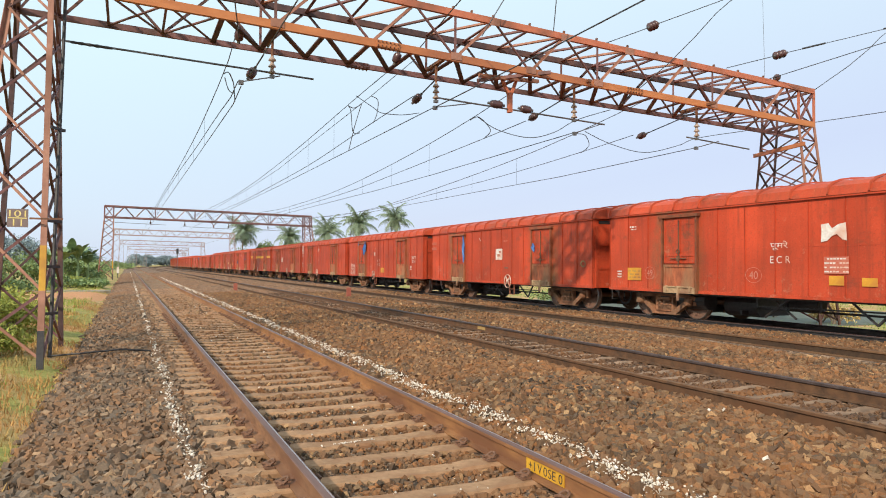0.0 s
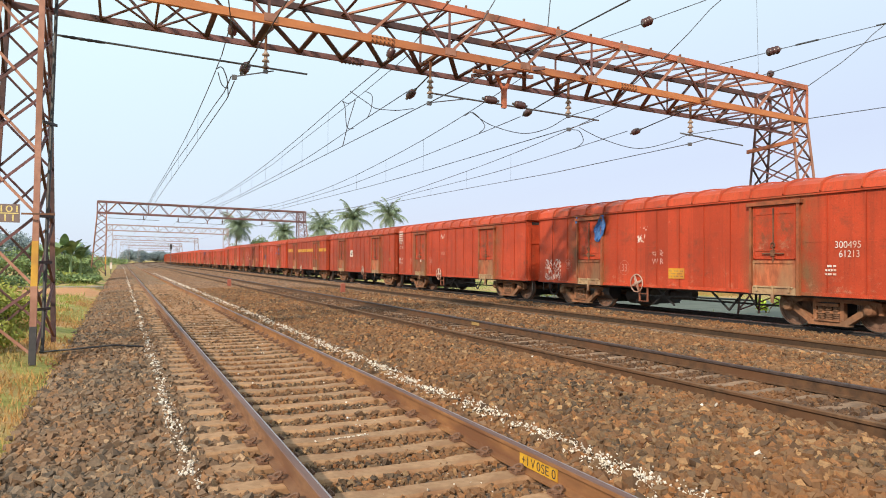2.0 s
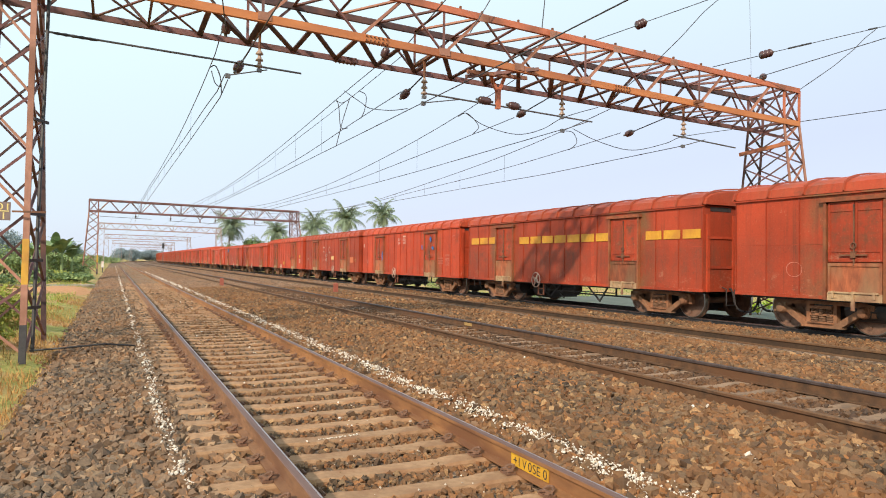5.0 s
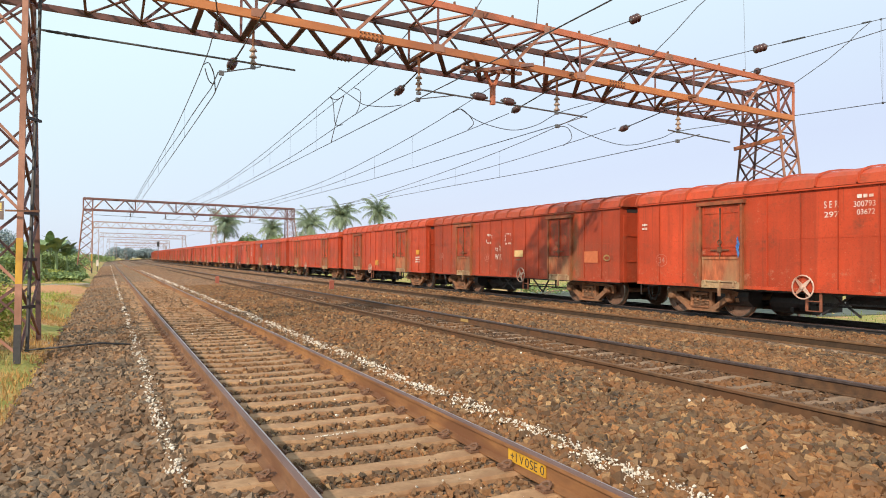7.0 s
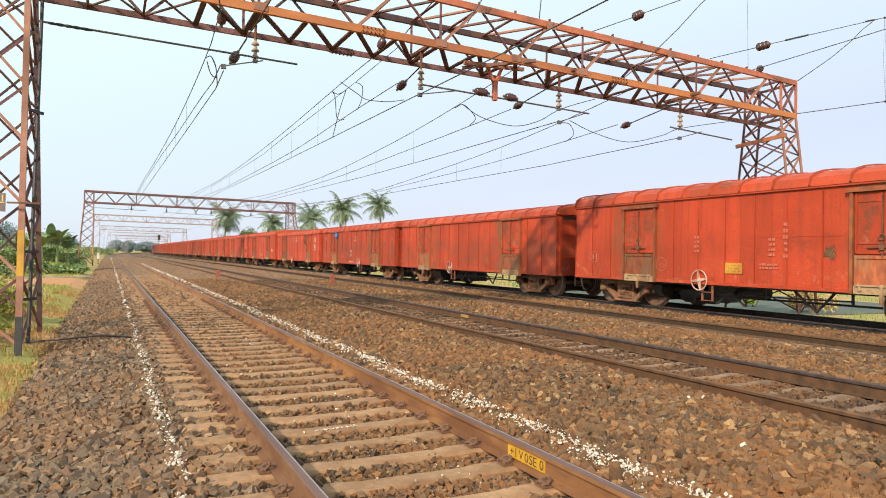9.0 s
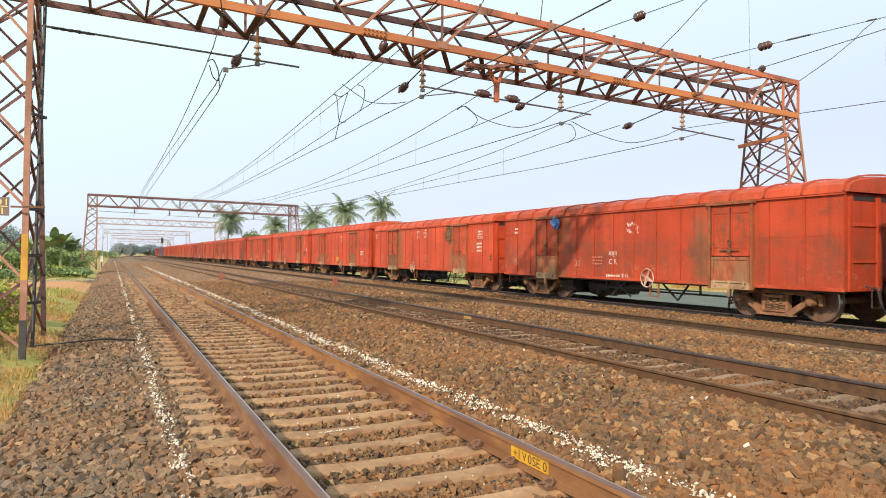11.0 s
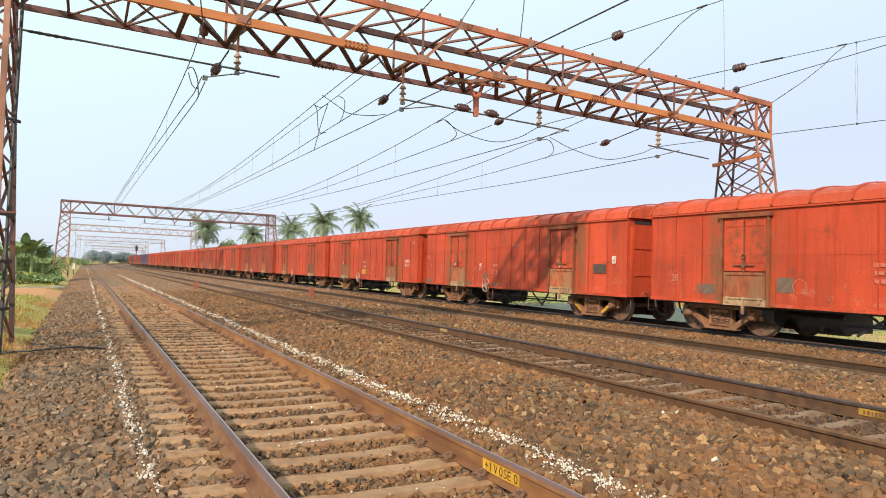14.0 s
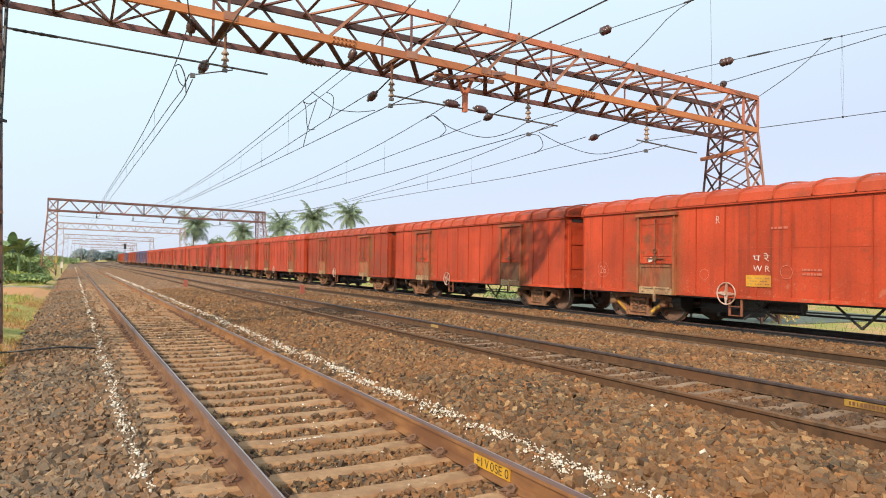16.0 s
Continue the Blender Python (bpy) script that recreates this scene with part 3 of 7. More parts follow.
def stone_heap(name, places, sizes, material, label, category):
    """Broken stones at places (n, 3), one joined mesh."""
    n = len(places)
    jag = BLOCK_V[None] * (1 + rng.uniform(-0.38, 0.22, (n, 8, 3)))
    jag = jag * (sizes[:, None, None] * rng.uniform(0.42, 1.3, (n, 1, 3)))
    q = rng.normal(size=(n, 4))
    q /= np.linalg.norm(q, axis=1)[:, None]
    a, b, c, d = q.T
    turn = np.stack([np.stack([1 - 2 * (c * c + d * d), 2 * (b * c - a * d), 2 * (b * d + a * c)], -1),
                     np.stack([2 * (b * c + a * d), 1 - 2 * (b * b + d * d), 2 * (c * d - a * b)], -1),
                     np.stack([2 * (b * d - a * c), 2 * (c * d + a * b), 1 - 2 * (b * b + c * c)], -1)], -2)
    v = np.einsum("nij,nkj->nki", turn, jag) + places[:, None, :]
    f = BLOCK_F[None] + 8 * np.arange(n)[:, None, None]
    me = bpy.data.meshes.new(name)
    me.vertices.add(n * 8)
    me.vertices.foreach_set("co", v.astype(np.float32).ravel())
    me.loops.add(n * 36)
    me.loops.foreach_set("vertex_index", f.astype(np.int32).ravel())
    me.polygons.add(n * 12)
    me.polygons.foreach_set("loop_start", np.arange(0, n * 36, 3, dtype=np.int32))
    me.materials.append(material)
    me.update(calc_edges=True)
    me.validate()
    me.shade_flat()
    return tagged(new(name, me), label, category, kind="stuff")


def scatter(x0, x1, y0, y1, density, size, sink=0.2):
    """Stones over the bed, kept off the rails and mostly off the sleepers."""
    n = int((x1 - x0) * (y1 - y0) * density)
    x, y = rng.uniform(x0, x1, n), rng.uniform(y0, y1, n)
    keep = rng.uniform(size=n) < np.clip((x + 1.12) * 2.2, 0.0, 1.0)
    bare = rng.uniform(size=n) < 0.06
    for t, first in ((TRACKS[0], 2.48), (TRACKS[1], 1.6)):
        for r in (-GAUGE / 2, GAUGE / 2):
            keep &= np.abs(x - t - r) > 0.10
        lane = (x - t > -1.32) & (x - t < 1.26) if t < 5 else np.abs(x - t) < 0.86
        on = np.abs((y - first + PITCH / 2) % PITCH - PITCH / 2) < 0.095 + 0.2 * size
        keep &= ~(lane & on) | bare
    keep &= (x < SPARE_RAIL - 0.3) | (x > SPARE_RAIL + 0.1)
    x, y = x[keep], y[keep]
    s = size * rng.uniform(0.5, 1.3, len(x))
    for t in TRACKS[:2]:
        s = np.where(np.abs(x - t) < 1.0, s * 0.68, s)
    z = np.interp(x, [p[0] for p in BED_PROFILE], [p[1] for p in BED_PROFILE]) + s * (0.35 - sink) + rng.uniform(0, 0.3, len(x)) * size
    return np.stack([x, y, z], -1), s


SPREAD = ((-1.3, 14.75, -6.0, 2.45, 230, 0.045), (-1.3, 14.75, -18.0, -6.0, 50, 0.06), (-1.3, 6.5, 2.4, 6.0, 460, 0.046), (6.5, 12.0, 2.5, 7.5, 330, 0.050), (-1.4, 6.5, 6.0, 11.0, 360, 0.046), (6.0, 14.75, 7.0, 13.5, 250, 0.050),
          (-1.4, 6.2, 11.0, 20.0, 220, 0.050), (6.0, 14.75, 13.5, 24.0, 165, 0.055), (-1.4, 6.2, 20.0, 36.0, 125, 0.056), (5.5, 14.75, 24.0, 44.0, 95, 0.062),
          (-1.1, 5.6, 36.0, 70.0, 60, 0.058), (5.6, 14.6, 44.0, 80.0, 42, 0.066), (-1.0, 5.6, 70.0, 130.0, 20, 0.075), (5.6, 14.6, 80.0, 140.0, 14, 0.085))
got = [scatter(*row) for row in SPREAD]
heap, girth = np.concatenate([g[0] for g in got]), np.concatenate([g[1] for g in got])
inner = np.abs(heap[:, 0] - TRACKS[1]) < 0.84
distant = heap[:, 1] > 40
left = (heap[:, 0] < 1.0) & ~distant
stone_heap("grey_ballast_stones", heap[left], girth[left], GREY_BALLAST, "grey and tan broken stones on the ballast shoulder", "ballast")
outer = ~inner & ~distant & ~left
stone_heap("ballast_stones", heap[outer], girth[outer], BALLAST, "loose broken ballast stones, grey and rust brown", "ballast")
stone_heap("far_ballast_stones", heap[distant], girth[distant], HAZE_BALLAST, "distant ballast stones, grey and tan, lightened for haze", "ballast")
stone_heap("oily_stones", heap[inner & ~distant], girth[inner & ~distant], OILY, "dark oily stones between the rails of the middle track", "ballast")


def lime_line(x, spread, y0, y1, n, gap=0.0):
    y = y0 + (y1 - y0) * rng.uniform(size=n) ** 1.5
    x = x + rng.normal(0, spread, n) + 0.02 * np.sin(y * 1.3)
    ok = np.array([noise.noise((float(a) * 5.0, float(b) * 1.9, 2.0 + gap)) > -0.12 + gap for a, b in zip(x, y)])
    x, y = x[ok], y[ok]
    n = len(x)
    s = (0.003 + 0.0115 * rng.uniform(size=n) ** 2) * (1 + y / 90)
    z = np.interp(x, [p[0] for p in BED_PROFILE], [p[1] for p in BED_PROFILE]) + 0.048 + 0.4 * s
    return np.stack([x, y, z], -1), s


def lime_smear(a, b, n):
    """Lime trodden flat along a sleeper."""
    f = rng.uniform(size=n)
    x, y = a[0] + (b[0] - a[0]) * f, a[1] + (b[1] - a[1]) * f + rng.normal(0, 0.012, n)
    return np.stack([x, y, np.full(n, -0.174)], -1), rng.uniform(0.003, 0.008, n)


lime = [lime_line(0.5, 0.036, 2.8, 60, 2600, -0.02), lime_line(0.5, 0.045, 2.8, 16, 800, -0.12), lime_line(0.51, 0.022, 18.0, 150, 2000, -0.35), lime_line(3.55, 0.065, 3.0, 90, 11500, -0.15), lime_line(3.58, 0.03, 3.0, 60, 2600, 0.1), lime_line(2.1, 0.55, 3.0, 30, 520, 0.2), lime_smear((1.74, 6.19), (2.16, 6.23), 90), lime_line(5.5, 1.5, 3.5, 40, 80),
        (np.array([[4.70, 3.99, -0.06], [5.90, 5.55, -0.06], [5.76, 5.62, -0.07]]), np.array([0.036, 0.024, 0.018]))]
stone_heap("spilled_lime", np.concatenate([g[0] for g in lime]), np.concatenate([g[1] for g in lime]), LIME, "spilled white lime lumps in lines beside the near rails", "lime")


# ---- wagons ----
SIDE, SILL, EAVE, RIDGE = 1.6, 0.78, 3.1, 3.72


def roof_section(top, rise, lift=0.0):
    pts = []
    for k in range(13):
        a = math.pi * k / 12
        pts.append((-math.cos(a) * (SIDE + 0.03), top + 0.01 + rise * math.sin(a) ** 0.62 + lift * math.sin(a) ** 0.5))
    return pts


def body_shape(length, top):
    """The four walls and the floor, one folded shell."""
    h = length / 2
    out = [(-SIDE, -h), (SIDE, -h), (SIDE, h), (-SIDE, h)]
    inn = [(-SIDE + 0.05, -h + 0.05), (SIDE - 0.05, -h + 0.05), (SIDE - 0.05, h - 0.05), (-SIDE + 0.05, h - 0.05)]
    v = [(x, y, SILL) for x, y in out] + [(x, y, top) for x, y in out] + [(x, y, SILL + 0.15) for x, y in inn] + [(x, y, top) for x, y in inn]
    f = []
    for k in range(4):
        j = (k + 1) % 4
        f += [(k, j, 4 + j, 4 + k), (4 + k, 4 + j, 12 + j, 12 + k), (12 + k, 12 + j, 8 + j, 8 + k)]
    return Shape().add(v, f + [(8, 9, 10, 11), (3, 2, 1, 0)])


def side_ribs(length, doors):
    """y of the pressed ribs on a side."""
    n = int(round(length / 0.92))
    ys = [-length / 2 + length * i / n for i in range(n + 1)]
    return [min(max(y, -length / 2 + 0.02), length / 2 - 0.02) for y in ys if abs(abs(y) - doors) > 0.8]


def stiffeners(h, e):
    """Boxes of the stiffeners of an end wall."""
    out = [(-SIDE + 0.12, min(e * h, e * (h + d)), z, SIDE - 0.12, max(e * h, e * (h + d)), z + 0.07) for z, d in ((1.4, 0.03), (2.2, 0.03))]
    return out + [(x - 0.05, min(e * h, e * (h + 0.05)), SILL, x + 0.05, max(e * h, e * (h + 0.05)), 2.85) for x in (-1.45, -0.5, 0.5, 1.45)]


def roof_shape(length, top, rise):
    h = length / 2
    n = int(length / 0.95)
    ys, s = [], Shape()
    for i in range(n):  # each sheet swells a little between its seams
        for f, lift in ((0.0, 0.0), (0.06, 0.012), (0.5, 0.022), (0.94, 0.012)):
            ys.append((-h + length * (i + f) / n, lift))
    ys = [(-h - 0.10, -0.04)] + ys + [(h, 0.0), (h + 0.10, -0.04)]
    v = [(x, y, z) for y, lift in ys for x, z in roof_section(top, rise, lift)]
    k = 13
    f = [(i * k + j, (i + 1) * k + j, (i + 1) * k + j + 1, i * k + j + 1) for i in range(len(ys) - 1) for j in range(k - 1)]
    f += [tuple(range(k)), tuple(reversed(range((len(ys) - 1) * k, len(ys) * k)))]
    return s.add(v, f)


def rib_shape(top, rise):
    pts = roof_section(top, rise, 0.02)
    v = [(x * (1 + o / 1.6), y, z + o) for x, z in pts for y, o in ((-0.024, 0.0), (-0.013, 0.036), (0.013, 0.036), (0.024, 0.0))]
    return Shape().add(v, [(i * 4 + k, i * 4 + (k + 1) % 4, (i + 1) * 4 + (k + 1) % 4, (i + 1) * 4 + k) for i in range(12) for k in range(4)])


def door_shape():
    """The frame of a double door on the side at -x."""
    s = Shape()
    w = 0.66
    pts = [(-w, -0.06), (-w, 2.12), (w, 2.12), (w, -0.06)]
    for (ya, za), (yb, zb) in zip(pts, pts[1:]):
        s.bar((-0.035, ya, za), (-0.035, yb, zb), 0.07, 0.085, (1, 0, 0) if ya == yb else (0, 0, 1))
    return s.box(-0.11, -w - 0.1, 2.08, 0.0, w + 0.1, 2.17)


def leaf_shape():
    """One upper leaf: a sheet with a pressed rim."""
    s = Shape()
    h = 0.295
    s.box(-0.03, -h, 0.78, 0.0, h, 2.06)
    for z in (0.98, 1.86):
        s.box(-0.045, -h + 0.02, z, -0.028, h - 0.02, z + 0.045)
    for y in (-h + 0.03, h - 0.03):
        s.box(-0.047, y - 0.02, 0.80, -0.026, y + 0.02, 2.04)
    return s


def flap_shape():
    s = Shape()
    s.box(-0.04, -0.59, 0.08, 0.0, 0.59, 0.75)
    for y in (-0.56, 0.56):
        s.box(-0.06, y - 0.03, 0.10, -0.03, y + 0.03, 0.75)
    return s.box(-0.065, -0.59, 0.68, -0.03, 0.59, 0.74)


def threshold_shape():
    s = Shape().box(-0.07, -0.6, -0.06, 0.0, 0.6, 0.11)
    s.bar((-0.09, -0.55, 0.12), (-0.09, 0.55, 0.12), 0.03, 0.035)
    for y in (-0.45, 0.0, 0.45):
        s.box(-0.11, y - 0.025, 0.0, -0.02, y + 0.025, 0.15)
    return s.box(-0.11, -0.035, -0.26, -0.07, 0.035, 0.0)


def latch_shape():
    s = Shape()
    s.bar((-0.06, 0.0, 0.7), (-0.06, 0.0, 2.0), 0.03, 0.03)
    s.box(-0.1, -0.05, 0.86, -0.03, 0.05, 1.0)
    s.ring(pose(-0.08, 0, 1.12, 0, 90, 0), 0.06, 0.015, 10, 5)
    s.bar((-0.075, -0.3, 0.92), (-0.075, 0.3, 0.92), 0.025, 0.03)
    return s


def frame_side_shape():
    """The cast side frame of a bogie, seen from its outer side; y along, wheels at y = -1 and 1."""
    s = Shape()
    top = [(-1.22, 0.60), (-0.85, 0.66), (-0.4, 0.69), (0.4, 0.69), (0.85, 0.66), (1.22, 0.60)]
    for (ya, za), (yb, zb) in zip(top, top[1:]):
        s.bar((0, ya, za), (0, yb, zb), 0.15, 0.12)
    for e in (-1, 1):
        s.bar((0, e * 1.0, 0.56), (0, e * 0.44, 0.19), 0.15, 0.14)
        s.bar((0, e * 0.33, 0.68), (0, e * 0.33, 0.20), 0.13, 0.085)
        s.bar((0, e * 1.2, 0.60), (0, e * 1.2, 0.40), 0.12, 0.10)
    s.bar((0, -0.5, 0.165), (0, 0.5, 0.165), 0.17, 0.13)
    s.bar((-0.03, -0.3, 0.40), (-0.03, 0.3, 0.40), 0.10, 0.05)
    return s


def spring_shape():
    turns = 54
    return Shape().path([(0.075 * math.cos(k * 0.9), 0.075 * math.sin(k * 0.9), 0.23 + 0.31 * k / turns) for k in range(turns + 1)], 0.016, 5)


def axle_box_shape(e):
    m = pose(0, e, 0.5, 0, -90, 0)
    return Shape().lathe([(0.12, -0.08), (0.135, 0.05), (0.12, 0.10), (0.10, 0.14), (0.05, 0.155)], m, 14).box(-0.08, e - 0.13, 0.54, 0.08, e + 0.13, 0.62)


def wheelset_shape():
    """Axle along x with two wheels, tread radius 0.5; slot 1 is the bright tread."""
    s = Shape()
    s.tube((-1.05, 0, 0), (1.05, 0, 0), 0.085, 12)
    for e in (-1, 1):
        prof = [(0.12, -0.09), (0.13, 0.07), (0.30, 0.045), (0.43, 0.05), (0.43, 0.07), (0.475, 0.072), (0.50, 0.065), (0.503, -0.04), (0.53, -0.05), (0.53, -0.075), (0.44, -0.07), (0.42, -0.03), (0.28, -0.02)]
        m = pose(e * 0.873, 0, 0, 0, 90 * e, 0)
        n0 = len(s.f)
        s.lathe(prof, m, 28)
        for i in range(len(prof) - 1):
            if i in (5, 6):
                for k in range(28):
                    s.s[n0 + i * 28 + k] = 1
        for k in range(4):  # casting bosses that show the turning
            a = k * math.pi / 2
            s.box(e * 0.873 + (0.04 if e > 0 else -0.07), 0.34 * math.cos(a) - 0.035, 0.34 * math.sin(a) - 0.035, e * 0.873 + (0.07 if e > 0 else -0.04), 0.34 * math.cos(a) + 0.035, 0.34 * math.sin(a) + 0.035)
    return s


def hand_wheel_shape():
    m = pose(0, 0, 0, 0, 90, 0)
    s = Shape().ring(m, 0.265, 0.018, 28, 6)
    for k in range(4):
        a = k * math.tau / 4
        c, d = math.cos(a), math.sin(a)
        rim = [(0.0, -0.03), (0.05, -0.046), (0.13, -0.036), (0.265, -0.016), (0.265, 0.016), (0.13, 0.036), (0.05, 0.046), (0.0, 0.03)]
        v = [(x, u * c - w * d, u * d + w * c) for x in (-0.012, 0.012) for u, w in rim]  # blade that tapers to the rim
        s.add(v, [tuple(reversed(range(8))), tuple(range(8, 16))] + [(k2, (k2 + 1) % 8, 8 + (k2 + 1) % 8, 8 + k2) for k2 in range(8)])
    return s.tube((-0.05, 0, 0), (0.1, 0, 0), 0.045, 8)


def underframe_shape(length):
    h = length / 2
    s = Shape()
    s.box(-0.28, -h - 0.02, 0.72, 0.28, h + 0.02, 1.0)
    for side in (-1, 1):
        s.box(side * 1.42 - 0.05, -h + 0.1, 0.72, side * 1.42 + 0.05, h - 0.1, 0.86)
    for y in (-h + 2.0, -2.0, 0.0, 2.0, h - 2.0):
        s.box(-1.45, y - 0.12, 0.74, 1.45, y + 0.12, 0.92)
    return s


def rigging_shape():
    """Trussed brake rods and hangers below the middle."""
    s = Shape()
    for y0, y1 in ((-2.3, -1.7), (-1.1, -1.7), (1.0, 0.3), (0.3, 1.2)):
        s.bar((-1.15, y0, 0.8), (-1.05, y1, 0.25), 0.04, 0.045)
    s.bar((-1.1, -2.6, 0.55), (-1.1, 1.4, 0.5), 0.035, 0.035)
    s.bar((-0.5, -4.0, 0.42), (-0.5, 4.0, 0.42), 0.05, 0.05)
    for y in (-2.6, -0.4, 1.4):
        s.bar((-1.1, y, 0.86), (-1.1, y, 0.46), 0.04, 0.05)
    return s


def coupler_shape(e, h):
    s = Shape()
    s.box(-0.13, min(e * h, e * (h + 0.36)), 0.86, 0.13, max(e * h, e * (h + 0.36)), 1.12)
    s.box(-0.22, min(e * (h + 0.30), e * (h + 0.50)), 0.84, 0.2, max(e * (h + 0.30), e * (h + 0.50)), 1.16)
    return s


def hose_shape(e, h, x):
    """A rubber hose that hangs in half a loop towards the next wagon."""
    pts = [(x, e * (h - 0.05), 0.86), (x, e * (h + 0.06), 0.84), (x, e * (h + 0.12), 0.72), (x, e * (h + 0.17), 0.5), (x, e * (h + 0.27), 0.33), (x, e * (h + 0.40), 0.27), (x, e * (h + 0.50), 0.27)]
    return Shape().path(pts, 0.032, 7)


def rung_shape(e, h):
    return Shape().path([(-0.9, e * h, 0.9), (-0.9, e * (h + 0.14), 0.85), (-0.9, e * (h + 0.14), 0.42), (-0.6, e * (h + 0.14), 0.42), (-0.6, e * (h + 0.14), 0.85)], 0.018, 6)


def step_shape():
    """Two flat straps and two treads, hung from the sill."""
    s = Shape()
    for y in (-0.17, 0.17):
        s.box(-0.012, y - 0.03, 0.0, 0.012, y + 0.03, 0.46)
    for z in (0.0, 0.22):
        s.box(-0.05, -0.17, z, 0.03, 0.17, z + 0.02)
    return s


WHEEL_MESH = wheelset_shape().mesh("wheelset", WHEEL_STEEL, WHEEL_RIM)
STEP_PAINT = plain("step_oxide", (0.14, 0.05, 0.03), (0.32, 0.11, 0.06), 8, 0.8, 0.0, 0.2, 0.004)
STEP_MESH = step_shape().mesh("step", STEP_PAINT)
HAND_WHEEL_MESH = hand_wheel_shape().mesh("hand_brake_wheel", DULL_WHITE)
FRAME_MESH = frame_side_shape().mesh("side_frame", BOGIE_STEEL)
SPRING_MESH = spring_shape().mesh("coil_spring", SPRING_STEEL)
AXLE_BOX_MESH = [axle_box_shape(e).mesh("axle_box", BOGIE_STEEL) for e in (-1, 1)]
DOOR_MESH = door_shape().mesh("door", DOOR_PAINT)
FLAP_MESH = flap_shape().mesh("door_flap", FLAP_PAINT)
THRESHOLD_MESH = threshold_shape().mesh("threshold", SILL_PAINT)
LEAF_MESH = leaf_shape().mesh("door_leaf", LEAF_PAINT)
LATCH_MESH = latch_shape().mesh("latch", RUST)
PAINTED = {"weld_seam", "body", "roof", "stiffener", "roof_rib", "side_rib", "sill_strip", "eaves_strip", "door_leaf"}


def wagon(length, top, rise, doors):
    """A covered bogie wagon, long in y, its middle at the origin and rail heads at z = 0."""
    w = thing("covered_wagon", "red covered goods wagon", "wagon", "wagons of the goods train")
    h = length / 2
    part("body", body_shape(length, top), PAINT, w)
    part("roof", roof_shape(length, top, rise), ROOF_PAINT, w, "ribbed curved roof of red sheets")
    n = int(length / 0.95)
    rib = rib_shape(top, rise).mesh("roof_rib", ROOF_RIB_PAINT)
    for i in range(n + 1):
        part("roof_rib", rib, ROOF_PAINT, w).matrix_basis = pose(0, -h + length * i / n, 0)
    side_rib = Shape().box(-0.022, -0.013, SILL + 0.075, 0.01, 0.011, top - 0.045).mesh("side_rib", SEAM_PAINT)
    for side in (-1, 1):
        for y in side_ribs(length, doors):
            part("side_rib", side_rib, PAINT, w).matrix_basis = pose(side * SIDE, y, 0, 0, 0, 0 if side < 0 else 180)
        x = side * SIDE
        part("sill_strip", Shape().box(min(x, x + side * 0.025), -h, SILL - 0.01, max(x, x + side * 0.025), h, SILL + 0.07), PAINT, w)
        part("weld_seam", Shape().box(min(x, x + side * 0.006), -h + 0.02, 1.985, max(x, x + side * 0.005), h - 0.02, 1.993), PAINT, w)
        part("eaves_strip", Shape().box(min(x, x + side * 0.06), -h - 0.02, top - 0.04, max(x, x + side * 0.06), h + 0.02, top - 0.005), PAINT, w)
    for e in (-1, 1):
        for cell in stiffeners(h, e):
            part("stiffener", Shape().box(*cell), PAINT, w)
        for xa, xb in ((-1.36, -0.6), (-0.4, 0.4), (0.6, 1.36)):
            part("end_vent", Shape().box(xa, min(e * h, e * (h + 0.012)), top - 0.16, xb, max(e * h, e * (h + 0.012)), top - 0.05), BLACK, w, "dark slot under the roof end")
        part("coupler", coupler_shape(e, h), BLACK, w, "black knuckle coupler")
        for x in (-0.62, 0.35):
            part("brake_hose", hose_shape(e, h, x), BLACK, w)
        part("end_step", rung_shape(e, h), BLACK, w)
    part("underframe", underframe_shape(length), BLACK, w, "grimy black underframe")
    part("brake_rigging", rigging_shape(), BLACK, w, "black brake rods and hangers")
    part("air_reservoir", Shape().tube((-0.95, 3.1, 0.55), (-0.95, 4.1, 0.55), 0.26, 14), BLACK, w, "black cylindrical air tank")
    # Added black shapes that stand in for the dark mass beside the bogie.
    part("brake_gear", Shape().tube((-0.45, 1.75, 0.44), (-0.45, 2.85, 0.44), 0.27, 14).box(-0.3, 1.9, 0.2, 0.7, 2.7, 0.72).bar((-0.9, 2.1, 0.3), (0.9, 2.1, 0.3), 0.08, 0.1), BLACK, w, "black stand-in for the dark mass beside the far bogie")
    part("brake_cylinder", Shape().tube((-0.8, -0.2, 0.6), (-0.8, 0.6, 0.6), 0.17, 12).box(-1.0, 0.6, 0.5, -0.6, 0.68, 0.75), BLACK, w)
    for y in (-doors, doors):
        for side in (-1, 1):
            m = pose(side * (SIDE + 0.012), y, SILL + 0.04 - min(0.06, 3.1 - top), 0, 0, 0 if side < 0 else 180)
            d = part("door", DOOR_MESH, DOOR_PAINT, w, "scuffed double door with rust and grey patches")
            d.matrix_basis = m
            for nm, me in (("door_flap", FLAP_MESH), ("latch", LATCH_MESH), ("threshold", THRESHOLD_MESH)):
                part(nm, me, RUST, d)
            for dy in (-0.305, 0.305):
                part("door_leaf", LEAF_MESH, DOOR_PAINT, d).matrix_basis = pose(0, dy, 0)
